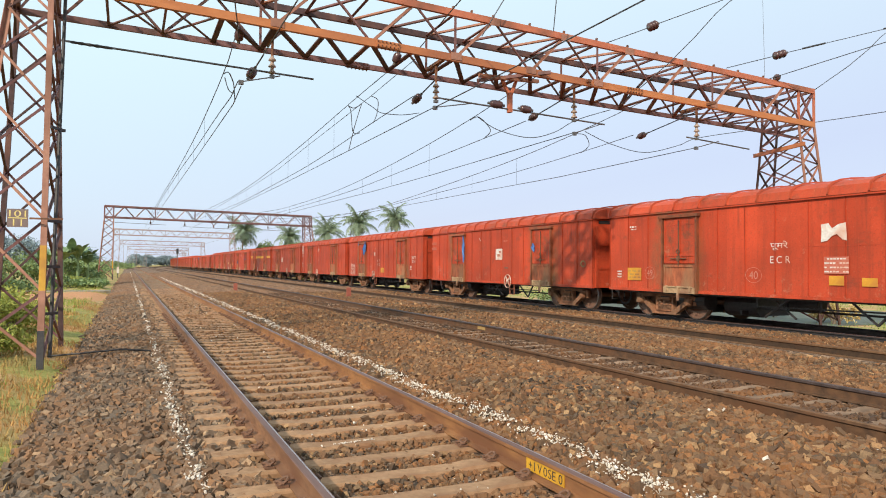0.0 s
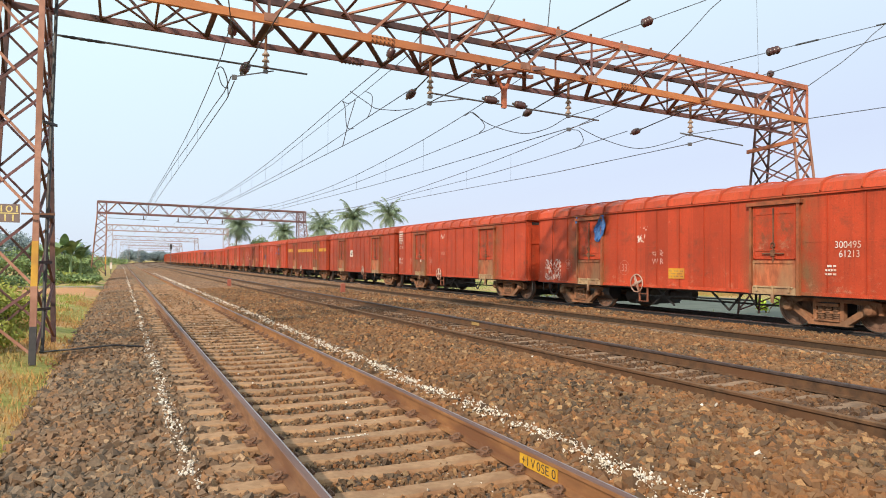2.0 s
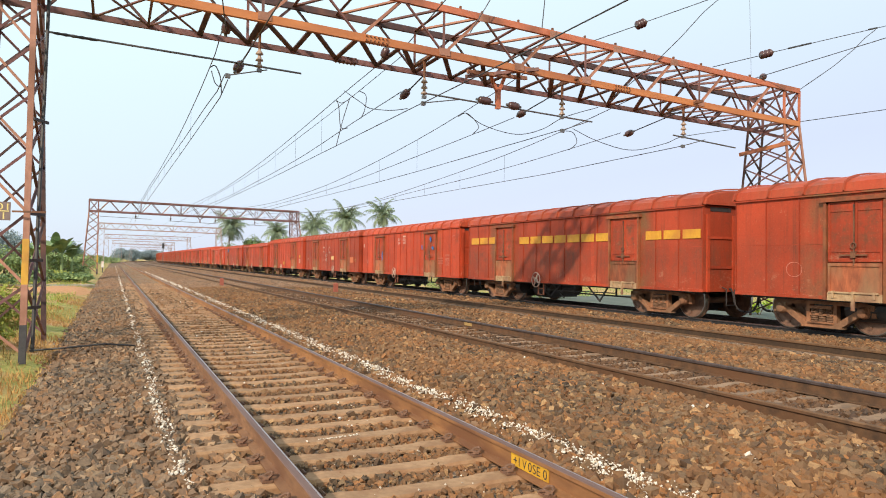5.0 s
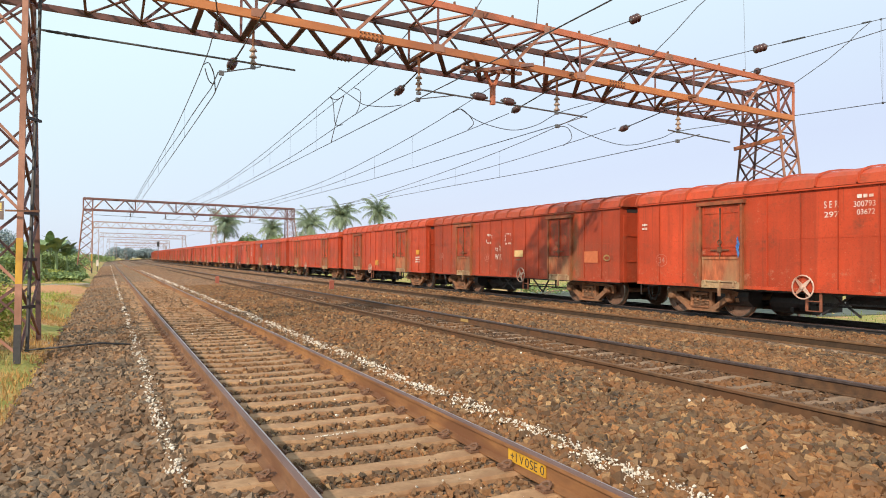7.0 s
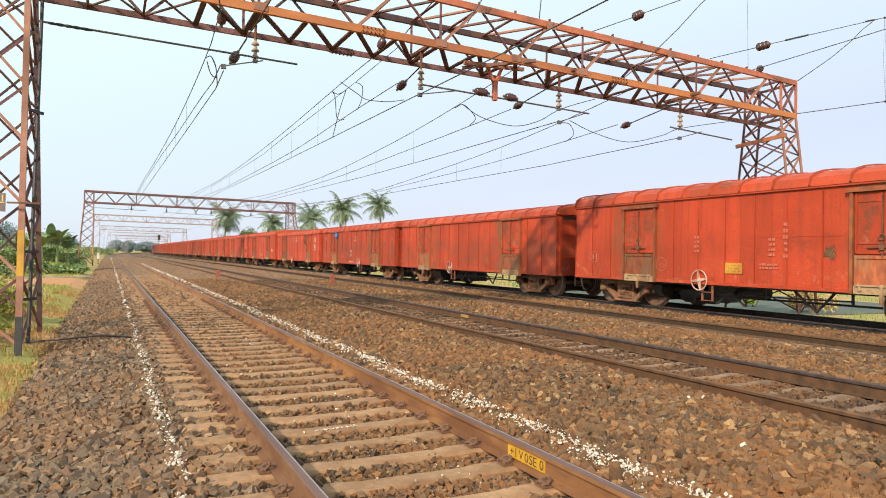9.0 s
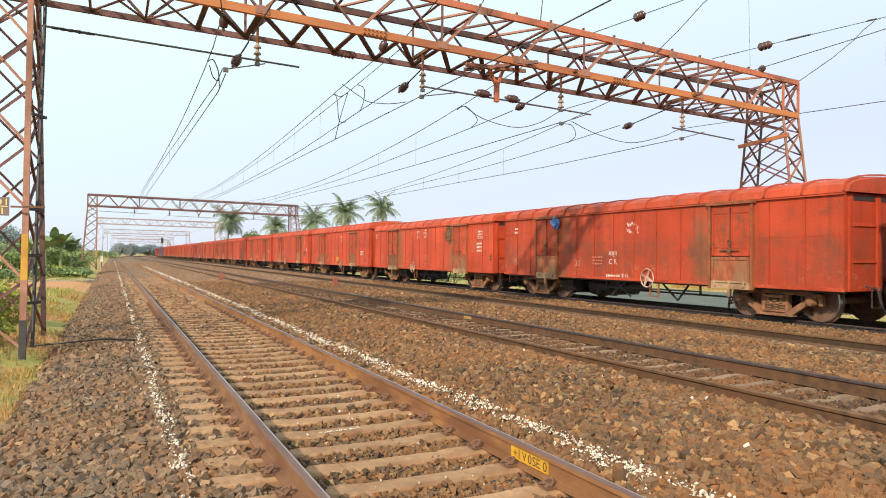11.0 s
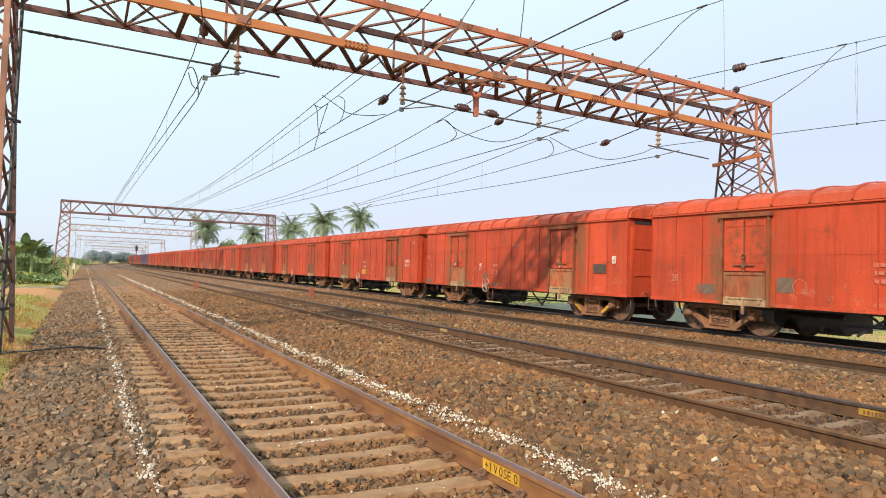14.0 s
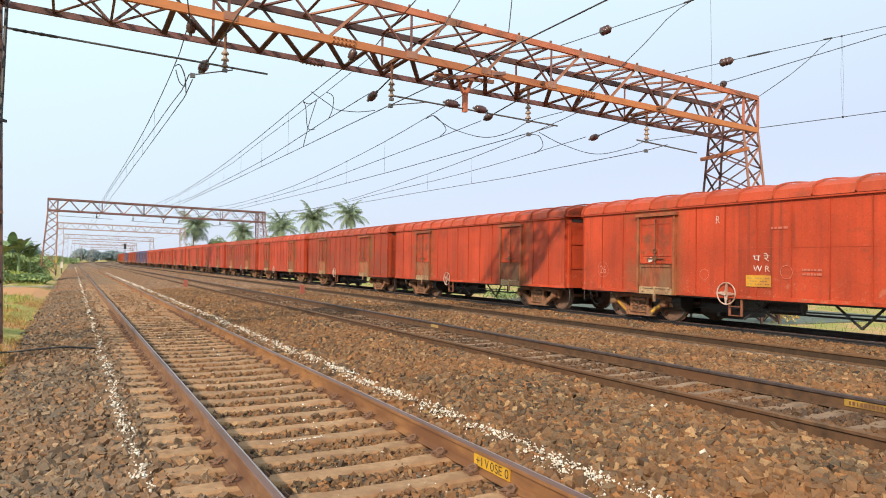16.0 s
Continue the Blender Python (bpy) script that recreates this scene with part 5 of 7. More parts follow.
def gantry(name_label, left, right, zl, zr, depth, foot, fine, tone=ORANGE, group="overhead line gantries", first=None, bay=None):
    """A lattice portal on two masts of four legs; first: x of the first panel point of the beam, bay: its panel length."""
    g = thing("overhead_gantry", name_label, "gantry", group)
    lattice = Shape()

    def bar(name, a, b, w, material=FADED, up=(0, 0, 1), flat=False):
        if not fine:
            lattice.bar(a, b, w * 0.75, w * 0.75, up)
        elif flat:
            part(name, Shape().bar(a, b, w, 0.035, up), material, g)
        else:
            part(name, Shape().angle(a, b, w, 0.012, up), material, g)

    def mast(side, z_low, sign):
        top = z_low + depth
        legs = {}
        for nm, ((tx, ty), (bx, by)) in side.items():
            knee = (tx, ty, z_low)
            base_pt = (bx, by, foot)
            legs[nm] = lambda z, k=knee, b=base_pt: lerp(b, k, (z - foot) / (z_low - foot)) if z <= z_low else (k[0], k[1], z)
            if nm == "if" and fine and sign < 0:
                bar("mast_leg", lerp(legs[nm](foot), legs[nm](0.35), -0.3), legs[nm](0.35), 0.10, BLACK)
                bar("mast_leg", legs[nm](0.35), legs[nm](1.0), 0.098, TAN_STEEL)
                bar("mast_leg", legs[nm](1.0), legs[nm](1.75), 0.098, YELLOW)
                bar("mast_leg", legs[nm](1.75), knee, 0.092, TAN_STEEL)
            else:
                bar("mast_leg", lerp(base_pt, knee, -0.02), knee, 0.092, (TAN_STEEL if fine else tone) if nm[1] == "f" else SHADE_OXIDE)
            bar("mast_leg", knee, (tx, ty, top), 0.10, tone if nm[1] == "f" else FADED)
        zs = [foot + (z_low - foot) * f for f in (0.0, 0.165, 0.345, 0.508, 0.655, 0.79, 0.91, 1.0)]
        for a, b in (("if", "of"), ("ib", "ob"), ("if", "ib"), ("of", "ob")):
            for k in range(7):
                if k % 2 == 0 or fine:
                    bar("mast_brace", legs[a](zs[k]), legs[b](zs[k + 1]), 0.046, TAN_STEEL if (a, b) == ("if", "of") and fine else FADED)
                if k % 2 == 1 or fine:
                    bar("mast_brace", legs[b](zs[k]), legs[a](zs[k + 1]), 0.046, SHADE_OXIDE if a != "if" else FADED)
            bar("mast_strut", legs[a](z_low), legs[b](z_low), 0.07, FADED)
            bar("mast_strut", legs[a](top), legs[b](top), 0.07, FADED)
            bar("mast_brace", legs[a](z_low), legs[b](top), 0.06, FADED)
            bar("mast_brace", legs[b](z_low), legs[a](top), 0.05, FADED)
        if fine:
            for nm in side:
                x, y, z = legs[nm](foot)
                part("footing", Shape().block(x - 0.22, y - 0.22, foot - 0.5, x + 0.22, y + 0.22, foot - 0.19, 0.03), CEMENT, g)
        return legs

    mast(left, zl, -1)
    mast(right, zr, 1)
    ends = {}
    for face in "fb":
        (ax, ay), (bx, by) = left["o" + face][0], right["o" + face][0]
        for lv, h in (("l", 0.0), ("u", depth)):
            ends[face + lv] = lambda x, a=(ax, ay, zl + h), b=(bx, by, zr + h): lerp(a, b, (x - a[0]) / (b[0] - a[0]))
    x0, x1 = left["if"][0][0], right["if"][0][0]
    # the rear chords get darker tones in place of the shade on them
    for key, w, m in (("fl", 0.17, AMBER if tone == ORANGE else tone), ("fu", 0.155, tone), ("bl", 0.125, FADED), ("bu", 0.15, SHADE_OXIDE)):
        pts = [left["o" + key[0]][0][0], x0 + (x1 - x0) * 0.31, x0 + (x1 - x0) * 0.66, right["o" + key[0]][0][0]]
        for a, b in zip(pts, pts[1:]):
            if fine:
                part("chord", Shape().bar(ends[key](a), ends[key](b), w * 0.55, w), m, g)
            else:
                lattice.bar(ends[key](a), ends[key](b), w * 0.6, w)
    n = 10
    step = bay or (x1 - x0) / n
    start = x0 if first is None else first

    def inside(x):
        return min(max(x, x0), x1)

    for i in range(n):
        xa, xm, xb = inside(start + i * step), inside(start + (i + 0.5) * step), inside(start + (i + 1) * step)
        for f in "fb":
            bar("brace", ends[f + "l"](xa), ends[f + "u"](xm), 0.062, TAN_STEEL if f == "f" and fine else SHADE_OXIDE)
            bar("brace", ends[f + "u"](xm), ends[f + "l"](xb), 0.062, FADED if f == "f" else SHADE_OXIDE)
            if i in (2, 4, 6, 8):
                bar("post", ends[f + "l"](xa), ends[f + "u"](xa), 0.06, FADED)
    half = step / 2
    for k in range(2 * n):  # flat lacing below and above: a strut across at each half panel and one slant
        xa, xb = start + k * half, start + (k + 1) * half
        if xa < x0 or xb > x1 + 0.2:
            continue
        # heavy lower lacing: the shade of its underside is in the colour
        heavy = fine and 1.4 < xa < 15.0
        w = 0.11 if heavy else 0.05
        bar("strut", ends["bl"](xa), ends["fl"](xa), w, SHADE_OXIDE if heavy else FADED, flat=heavy)
        bar("brace", ends["fl"](xa), ends["bl"](inside(xb)), w, SHADE_OXIDE if heavy else FADED, flat=heavy)
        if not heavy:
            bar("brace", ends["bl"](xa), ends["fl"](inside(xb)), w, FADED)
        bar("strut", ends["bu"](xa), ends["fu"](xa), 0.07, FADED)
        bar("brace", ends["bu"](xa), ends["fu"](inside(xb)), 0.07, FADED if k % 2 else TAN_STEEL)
    if fine and tone == ORANGE:
        for key, xs in (("fl", (5.2, 12.35)), ("bl", (5.05,))):  # bolted joints of the lower chords
            for x in xs:
                joint = part("splice_plate", Shape().bar(ends[key](x - 0.28), ends[key](x + 0.28), 0.13, 0.14), AMBER if key == "fl" else FADED, g)
                for j in range(6):
                    px_, py_, pz_ = ends[key](x - 0.24 + 0.096 * j)
                    for dz in (-0.045, 0.045):
                        part("bolt", Shape().tube((px_, py_ - 0.065, pz_ + dz), (px_, py_ - 0.10, pz_ + dz), 0.017, 6), RUST, joint)
                    part("bolt", Shape().tube((px_, py_ - 0.03, pz_ - 0.07), (px_, py_ - 0.03, pz_ - 0.115), 0.017, 6), RUST, joint)
        for x in (5.9, 6.85, 7.35, 7.95, 9.0, 10.05, 11.1, 12.15, 13.2, 14.3, 15.4, 16.4, 17.5):
            px_, py_, pz_ = ends["fu"](x)
            part("stud", Shape().box(px_ - 0.02, py_ - 0.03, pz_ + 0.06, px_ + 0.02, py_ + 0.03, pz_ + 0.15), RUST, g)
        for key, x in (("fl", 2.73), ("fl", 6.92), ("fl", 9.02), ("fl", 11.13), ("fl", 15.34), ("fu", 7.97), ("fu", 10.08), ("fu", 12.18), ("fu", 14.28)):
            px_, py_, pz_ = ends[key](x)
            dz = 0.12 if key == "fl" else -0.12
            part("gusset", Shape().box(px_ - 0.14, py_ - 0.062, min(pz_ - 0.05, pz_ + dz), px_ + 0.14, py_ - 0.05, max(pz_ + 0.05, pz_ + dz)), TAN_STEEL, g)
    if not fine:
        part("lattice", lattice, tone, g)["kind"] = "stuff"
    return g, ends


LEFT_MAST = {"if": ((-1.33, 14.2), (-1.25, 12.9)), "of": ((-1.93, 14.2), (-2.6, 12.9)), "ib": ((-1.38, 16.1), (-1.21, 16.2)), "ob": ((-2.1, 16.1), (-2.37, 16.2))}
RIGHT_MAST = {"if": ((19.15, 15.0), (19.1, 14.25)), "of": ((19.85, 15.0), (19.95, 14.25)), "ib": ((19.3, 16.5), (19.4, 17.3)), "ob": ((20.0, 16.5), (20.4, 17.3))}
near_gantry, _ = gantry("orange and rust-red steel lattice gantry with a yellow mast foot", LEFT_MAST, RIGHT_MAST, 6.55, 6.08, 1.07, -0.12, True, first=-1.5, bay=2.105)
gantry("weathered red steel lattice gantry across the tracks", four_legs(-1.4, -2.25, 78.5, 79.7, -2.75, 78.3, 79.9), four_legs(18.6, 19.4, 79.2, 80.4, 20.2, 79.0, 80.6), 6.25, 6.0, 1.15, -0.12, True, FADED)
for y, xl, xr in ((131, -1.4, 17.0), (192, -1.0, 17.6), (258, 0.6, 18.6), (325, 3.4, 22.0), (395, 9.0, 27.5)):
    gantry("far steel lattice gantry across the tracks, tinted pale for haze", four_legs(xl, xl - 0.8, y, y + 1.3, xl - 1.5, y - 0.2, y + 1.5), four_legs(xr, xr + 0.8, y, y + 1.3, xr + 1.5, y - 0.2, y + 1.5), 6.45, 6.2, 1.0, -0.1, False, HAZY_STEEL)


# ---- insulators, brackets and wires at the gantry ----
def disc_profile(n, r, h):
    prof = [(0.02, 0.0)]
    for k in range(n):
        z = h * (k + 0.2) / n
        prof += [(0.035, z), (r, z + 0.01), (r * 0.9, z + h / n * 0.25), (0.04, z + h / n * 0.55)]
    return prof + [(0.03, h), (0.02, h + 0.02)]


def post_insulator(x, y, z, h=0.42):
    t = thing("post_insulator", "pale dusty porcelain insulator hanging from the gantry", "insulator", "hanging insulators", m=pose(x, y, z))
    part("insulator_body", Shape().lathe(disc_profile(3, 0.085, h), n=14), PORCELAIN_PALE, t, smooth=True)
    part("cap", Shape().tube((0, 0, h), (0, 0, h + 0.16), 0.03, 8), RUST, t)
    part("clamp", Shape().box(-0.05, -0.04, -0.07, 0.05, 0.04, 0.0), GALV, t)
    return t


for x, z, roof in ((2.80, 5.62, 6.44), (6.73, 5.50, 6.35), (10.77, 5.42, 6.26), (15.10, 5.30, 6.15)):
    post_insulator(x, 15.2, z)
    s = Shape().bar((x, 15.2, z + 0.58), (x, 15.2, roof), 0.05, 0.05)
    s.bar((x, 14.5, roof + 0.03), (x, 15.85, roof + 0.03), 0.09, 0.07)
    solid("insulator_bracket", s, RUST, "rusty steel bar that carries an insulator under the gantry", "bracket", "insulator brackets")


def strain(a, b, group="strain insulators", n=1, r=0.10, label="brown ribbed porcelain strain insulator on a wire"):
    a, b = Vector(a), Vector(b)
    m = Matrix.Translation(a) @ (b - a).to_track_quat("Z", "Y").to_matrix().to_4x4()
    t = thing("strain_insulator", label, "insulator", group, m=m)
    h = (b - a).length
    for k in range(n):
        prof = disc_profile(1, r, h / n * 0.92) if n > 1 else [(0.03, 0.0)] + [(r * (0.78 + 0.30 * math.sin(math.pi * (j + 0.5) / 9)) * (1.0 if j % 2 else 0.9), h * (j + 0.5) / 9) for j in range(9)] + [(0.03, h)]
        part("insulator_body", Shape().lathe(prof, pose(0, 0, h * k / n), 14), PORCELAIN, t, smooth=True)
    part("end_cap", Shape().tube((0, 0, -0.06), (0, 0, 0.03), 0.035, 8), GALV, t)
    part("end_cap", Shape().tube((0, 0, h - 0.03), (0, 0, h + 0.06), 0.035, 8), GALV, t)


def wire(name, points, r, label, group, category="wire", material=WIRE):
    return solid(name, Shape().path(points, r, 5), material, label, category, group)


def sag(a, b, drop, n=10):
    return [(a[0] + (b[0] - a[0]) * k / n, a[1] + (b[1] - a[1]) * k / n, a[2] + (b[2] - a[2]) * k / n - drop * 4 * (k / n) * (1 - k / n)) for k in range(n + 1)]


# four electrified lines: contact wire (y, x, z), messenger (y, z) and second wire (y, z) above it
LINES = ((((15.1, 2.13, 5.27), (17.2, 2.25, 5.34), (26, 2.24, 5.41), (48, 2.08, 5.39), (79, 2.1, 5.45)), ((16.2, 6.88), (17.4, 6.74), (19.1, 6.54), (28.2, 6.24), (33.4, 6.17), (42.8, 6.13), (63, 6.37), (79, 6.7)), ((15.3, 5.42), (16.8, 5.53), (19.4, 5.61), (24.8, 5.67), (34.3, 5.84), (42.7, 5.86), (79, 6.1))),
         (((15.2, 6.71, 5.33), (33, 6.7, 5.35), (79, 6.4, 5.5)), ((16.4, 7.12), (18.5, 7.05), (21.6, 6.98), (24.0, 6.84), (29.4, 6.61), (34.7, 6.44), (40.2, 6.28), (50.3, 6.19), (79, 6.7)), ((16.5, 5.87), (18, 5.83), (20, 5.80), (22.9, 5.69), (26.7, 5.54), (32.9, 5.52), (45.2, 5.47), (79, 6.1))),
         (((15.2, 10.79, 5.07), (24, 10.55, 4.97), (30, 10.4, 4.95), (50, 10.1, 5.12), (79, 9.8, 5.4)), ((16.6, 7.08), (19.1, 6.76), (21.1, 6.5), (24.4, 6.18), (27.9, 5.93), (32.5, 5.65), (38.3, 5.48), (50, 5.52), (79, 6.6)), ((17.5, 5.8), (19.7, 5.69), (24.8, 5.53), (32.3, 5.27), (38.3, 5.25), (50, 5.3), (79, 6.0))),
         (((15.2, 15.08, 5.0), (22, 14.86, 4.9), (30, 14.6, 4.93), (45, 14.3, 4.97), (79, 13.8, 5.4)), ((17.2, 6.86), (19.6, 6.53), (22.7, 6.17), (27.8, 5.78), (33.3, 5.49), (38, 5.26), (42.3, 5.14), (50, 5.15), (79, 6.6)), ((17.8, 5.80), (20.7, 5.62), (23.4, 5.49), (27.7, 5.33), (32.9, 5.26), (42.3, 5.05), (79, 6.0))))
for low_pts, top_pts, mid_pts in LINES:
    t = thing("overhead_line", "sagging messenger wire with a straight contact wire and droppers", "overhead wire", "overhead lines")
    cy, cx, cz = zip(*low_pts)

    def strung(pts):
        """A wire straight above the contact wire, its bends eased."""
        y, z = zip(*pts)
        ys = np.linspace(y[0], y[-1], 33)
        zs = np.interp(ys, y, z)
        for _ in range(2):
            zs[1:-1] = (zs[:-2] + 2 * zs[1:-1] + zs[2:]) / 4
        return [(float(np.interp(u, cy, cx)), float(u), float(v)) for u, v in zip(ys, zs)]

    top, mid = strung(top_pts), strung(mid_pts)
    part("messenger_wire", Shape().path(top, 0.013, 5), WIRE, t)
    part("second_wire", Shape().path([(x - 0.05, y, z) for x, y, z in mid], 0.012, 5), WIRE, t)
    part("contact_wire", Shape().path([(x, y, z) for y, x, z in low_pts], 0.012, 5), WIRE, t)
    for k in range(4, 32, 2):
        x, y, z = top[k]
        part("dropper", Shape().path([top[k], (x, y, float(np.interp(y, cy, cz)))], 0.004, 4), WIRE, t)
    x2 = cx[-1]
    ys = [79.0, 131.5, 192.5, 258.5, 325.0]
    for y1, y2 in zip(ys, ys[1:]):
        t = thing("overhead_line", "far overhead messenger and contact wires between gantries", "overhead wire", "overhead lines")
        a, b = x2 + drift(y1) - 0.006 * (y1 - 79), x2 + drift(y2) - 0.006 * (y2 - 79)
        part("messenger_wire", Shape().path(sag((a, y1, 6.75), (b, y2, 6.75), 0.6, 8), 0.010, 4), WIRE, t)
        part("contact_wire", Shape().path([(a, y1, 5.45), (b, y2, 5.45)], 0.010, 4), WIRE, t)
wire("feeder_wire", [(6.71, 16.3, 6.86), (6.71, 18.4, 6.76), (6.71, 20.1, 6.68), (6.7, 23.1, 6.57), (6.7, 29.2, 6.39), (6.69, 34.0, 6.2), (6.6, 43.1, 6.08), (6.5, 60.0, 6.1), (6.4, 79.0, 6.6)], 0.010, "dark stranded wire strung between the gantries", "feeder wires")
# wires that run from the gantry back over the camera
NEAR_WIRES = ([(6.71, 15.2, 5.32), (6.69, 11, 5.3), (6.48, 7.5, 5.2), (6.2, -6, 5.1)], [(6.75, 16.3, 7.1), (6.3, 10, 7.6), (5.8, 0, 8.4)], [(7.5, 14.3, 6.9), (8.35, 14.3, 8.3)],
              [(9.31, 14, 7.2), (9.39, 14, 8.0), (9.45, 14, 9.5)], [(12.35, 15.2, 6.0), (13.55, 14.7, 7.14), (14.5, 14.7, 8.0), (15.35, 14.7, 8.85), (15.95, 14.75, 9.32), (16.4, 14.72, 9.62)], [(19.84, 15, 7.18), (21.25, 14.8, 8.1), (22.0, 14.6, 8.72), (22.4, 14.5, 9.12), (22.85, 14.42, 9.46)],
              [(17.78, 15, 7.29), (20.35, 13, 8.23), (24, 10, 9.6)], [(19.7, 16.4, 6.2), (22.25, 13.62, 6.56), (26, 9.5, 7.1)], [(2.14, 15.5, 6.35), (1.69, 13, 6.4), (0.5, 9, 6.3)], [(2.36, 15.4, 5.6), (2.5, 10, 5.9), (2.6, 0, 6.0)])
for pts in NEAR_WIRES:
    wire("feeder_wire", pts, 0.013, "dark stranded wire running off the gantry", "feeder wires")
# bracing wires with bead insulators, from the top chord
for a, i0, i1, b in (((11.77, 15.2, 7.60), (13.32, 15.2, 8.28), (13.62, 15.2, 8.43), (20.5, 14.0, 11.4)), ((16.27, 15.2, 7.5), (18.35, 15.2, 8.15), (18.85, 15.2, 8.32), (30.0, 13.0, 11.6))):
    wire("stay_wire", [a, i0], 0.012, "stay wire from the gantry top chord", "stay wires")
    strain(i0, i1, n=3, r=0.13, label="three brown disc insulators in a stay wire")
    wire("stay_wire", [i1, b], 0.012, "stay wire from the gantry top chord", "stay wires")
for a, b in (((22.55, 14.47, 9.42), (22.9, 14.4, 9.515)), ((19.45, 15.08, 8.50), (20.3, 14.91, 8.75)), ((16.15, 14.76, 9.53), (16.5, 14.7, 9.68))):
    wire("wire_clamp", [a, b], 0.03, "grey clamp that grips two wires together", "wire clamps", "clamp")
hang = thing("overhead_dropper", "pair of thin pale dropper wires between two overhead wires", "overhead wire")
for o in (-0.025, 0.025):
    part("dropper", Shape().path([(23.33, 14.32, 9.64), (22.75 + 3 * o, 13.95, 8.1), (22.27, 13.62, 6.56)], 0.004, 4), GALV, hang)
for x, y, z in ((23.33, 14.32, 9.63), (22.27, 13.62, 6.56)):
    part("clip", Shape().box(x - 0.03, y - 0.02, z - 0.03, x + 0.03, y + 0.02, z + 0.03), WIRE, hang)
wire("earth_wire", [(17.2, 14.6, 7.2), (17.0, 14.6, 13.0)], 0.005, "thin pale upright wire above the gantry", "feeder wires", material=GALV)
for x, y, z, x2 in ((2.36, 15.5, 5.6, 2.7), (6.66, 16.45, 5.72, 7.0), (10.68, 17.25, 5.82, 11.0), (14.95, 17.55, 5.70, 15.6)):
    end = Vector((x2, 15.75, 6.2))
    a = Vector((x, y, z))
    d = (end - a).normalized()
    strain(a - d * 0.02, a + d * 0.26)
    wire("anchor_chain", [a + d * 0.3, end], 0.018, "chain that ties a wire to the gantry", "anchor chains", "chain")
strain((2.11, 15.4, 6.33), (2.11, 15.3, 6.55))
strain((5.73, 15.4, 6.33), (5.8, 15.3, 6.55))
strain((18.0, 14.9, 7.32), (18.15, 14.9, 7.40))


def tube_arm(a, b, label="grey steel registration tube under the gantry"):
    t = thing("registration_arm", label, "bracket", "registration arms")
    part("tube", Shape().tube(a, b, 0.022, 8), GALV, t)
    return t


arm = tube_arm((-1.26, 15.2, 5.80), (3.72, 15.2, 5.64), label="long thin registration tube from the mast with a ragged end")
part("frayed_wrap", Shape().lathe([(0.023, 0.0), (0.03, 0.06), (0.024, 0.12), (0.034, 0.2), (0.024, 0.26), (0.034, 0.34), (0.024, 0.4), (0.036, 0.48), (0.024, 0.55), (0.032, 0.63), (0.023, 0.75)], Matrix.Translation((-1.1, 15.2, 5.79)) @ pose(0, 0, 0, 0, 92, 0), 9), BLACK, arm)
arm = tube_arm((6.71, 15.2, 5.56), (11.77, 15.2, 5.37))
strain((8.22, 15.2, 5.58), (8.58, 15.2, 5.56))
strain((9.1, 15.2, 5.54), (9.42, 15.2, 5.52))
tube_arm((14.71, 15.2, 5.28), (17.68, 15.6, 5.22))
for a, b in (((2.13, 15.1, 5.37), (2.97, 15.2, 5.62)), ((6.71, 15.2, 5.32), (7.71, 15.2, 5.52)), ((10.79, 15.2, 5.05), (11.62, 15.2, 5.36)), ((15.08, 15.2, 5.0), (15.97, 15.2, 5.26))):
    t = thing("steady_arm", "thin steady arm that holds the contact wire", "bracket", "steady arms")
    part("rod", Shape().tube(a, b, 0.014, 6), GALV, t)
    part("wire_clamp", Shape().box(a[0] - 0.05, a[1] - 0.04, a[2] - 0.06, a[0] + 0.05, a[1] + 0.04, a[2] + 0.03), GALV, t)
hub = thing("drop_bracket", "orange steel bracket hanging below the gantry beam", "bracket")
part("cross_channel", Shape().bar((7.75, 14.9, 6.15), (9.7, 15.3, 6.33), 0.08, 0.09), TAN_STEEL, hub)
part("cross_channel", Shape().bar((8.0, 15.5, 6.2), (9.5, 14.4, 6.32), 0.07, 0.08), FADED, hub)
part("hanger", Shape().bar((8.55, 15.2, 6.25), (8.76, 15.2, 5.85), 0.07, 0.07), ORANGE, hub)
part("hanger", Shape().bar((8.98, 15.2, 6.25), (8.82, 15.2, 5.85), 0.07, 0.07), ORANGE, hub)
part("drop_post", Shape().bar((8.79, 15.2, 5.95), (8.79, 15.2, 5.40), 0.11, 0.11), ORANGE, hub)
part("shelf", Shape().bar((19.1, 14.75, 5.38), (19.2, 16.75, 5.28), 0.07, 0.12), AMBER, near_gantry)
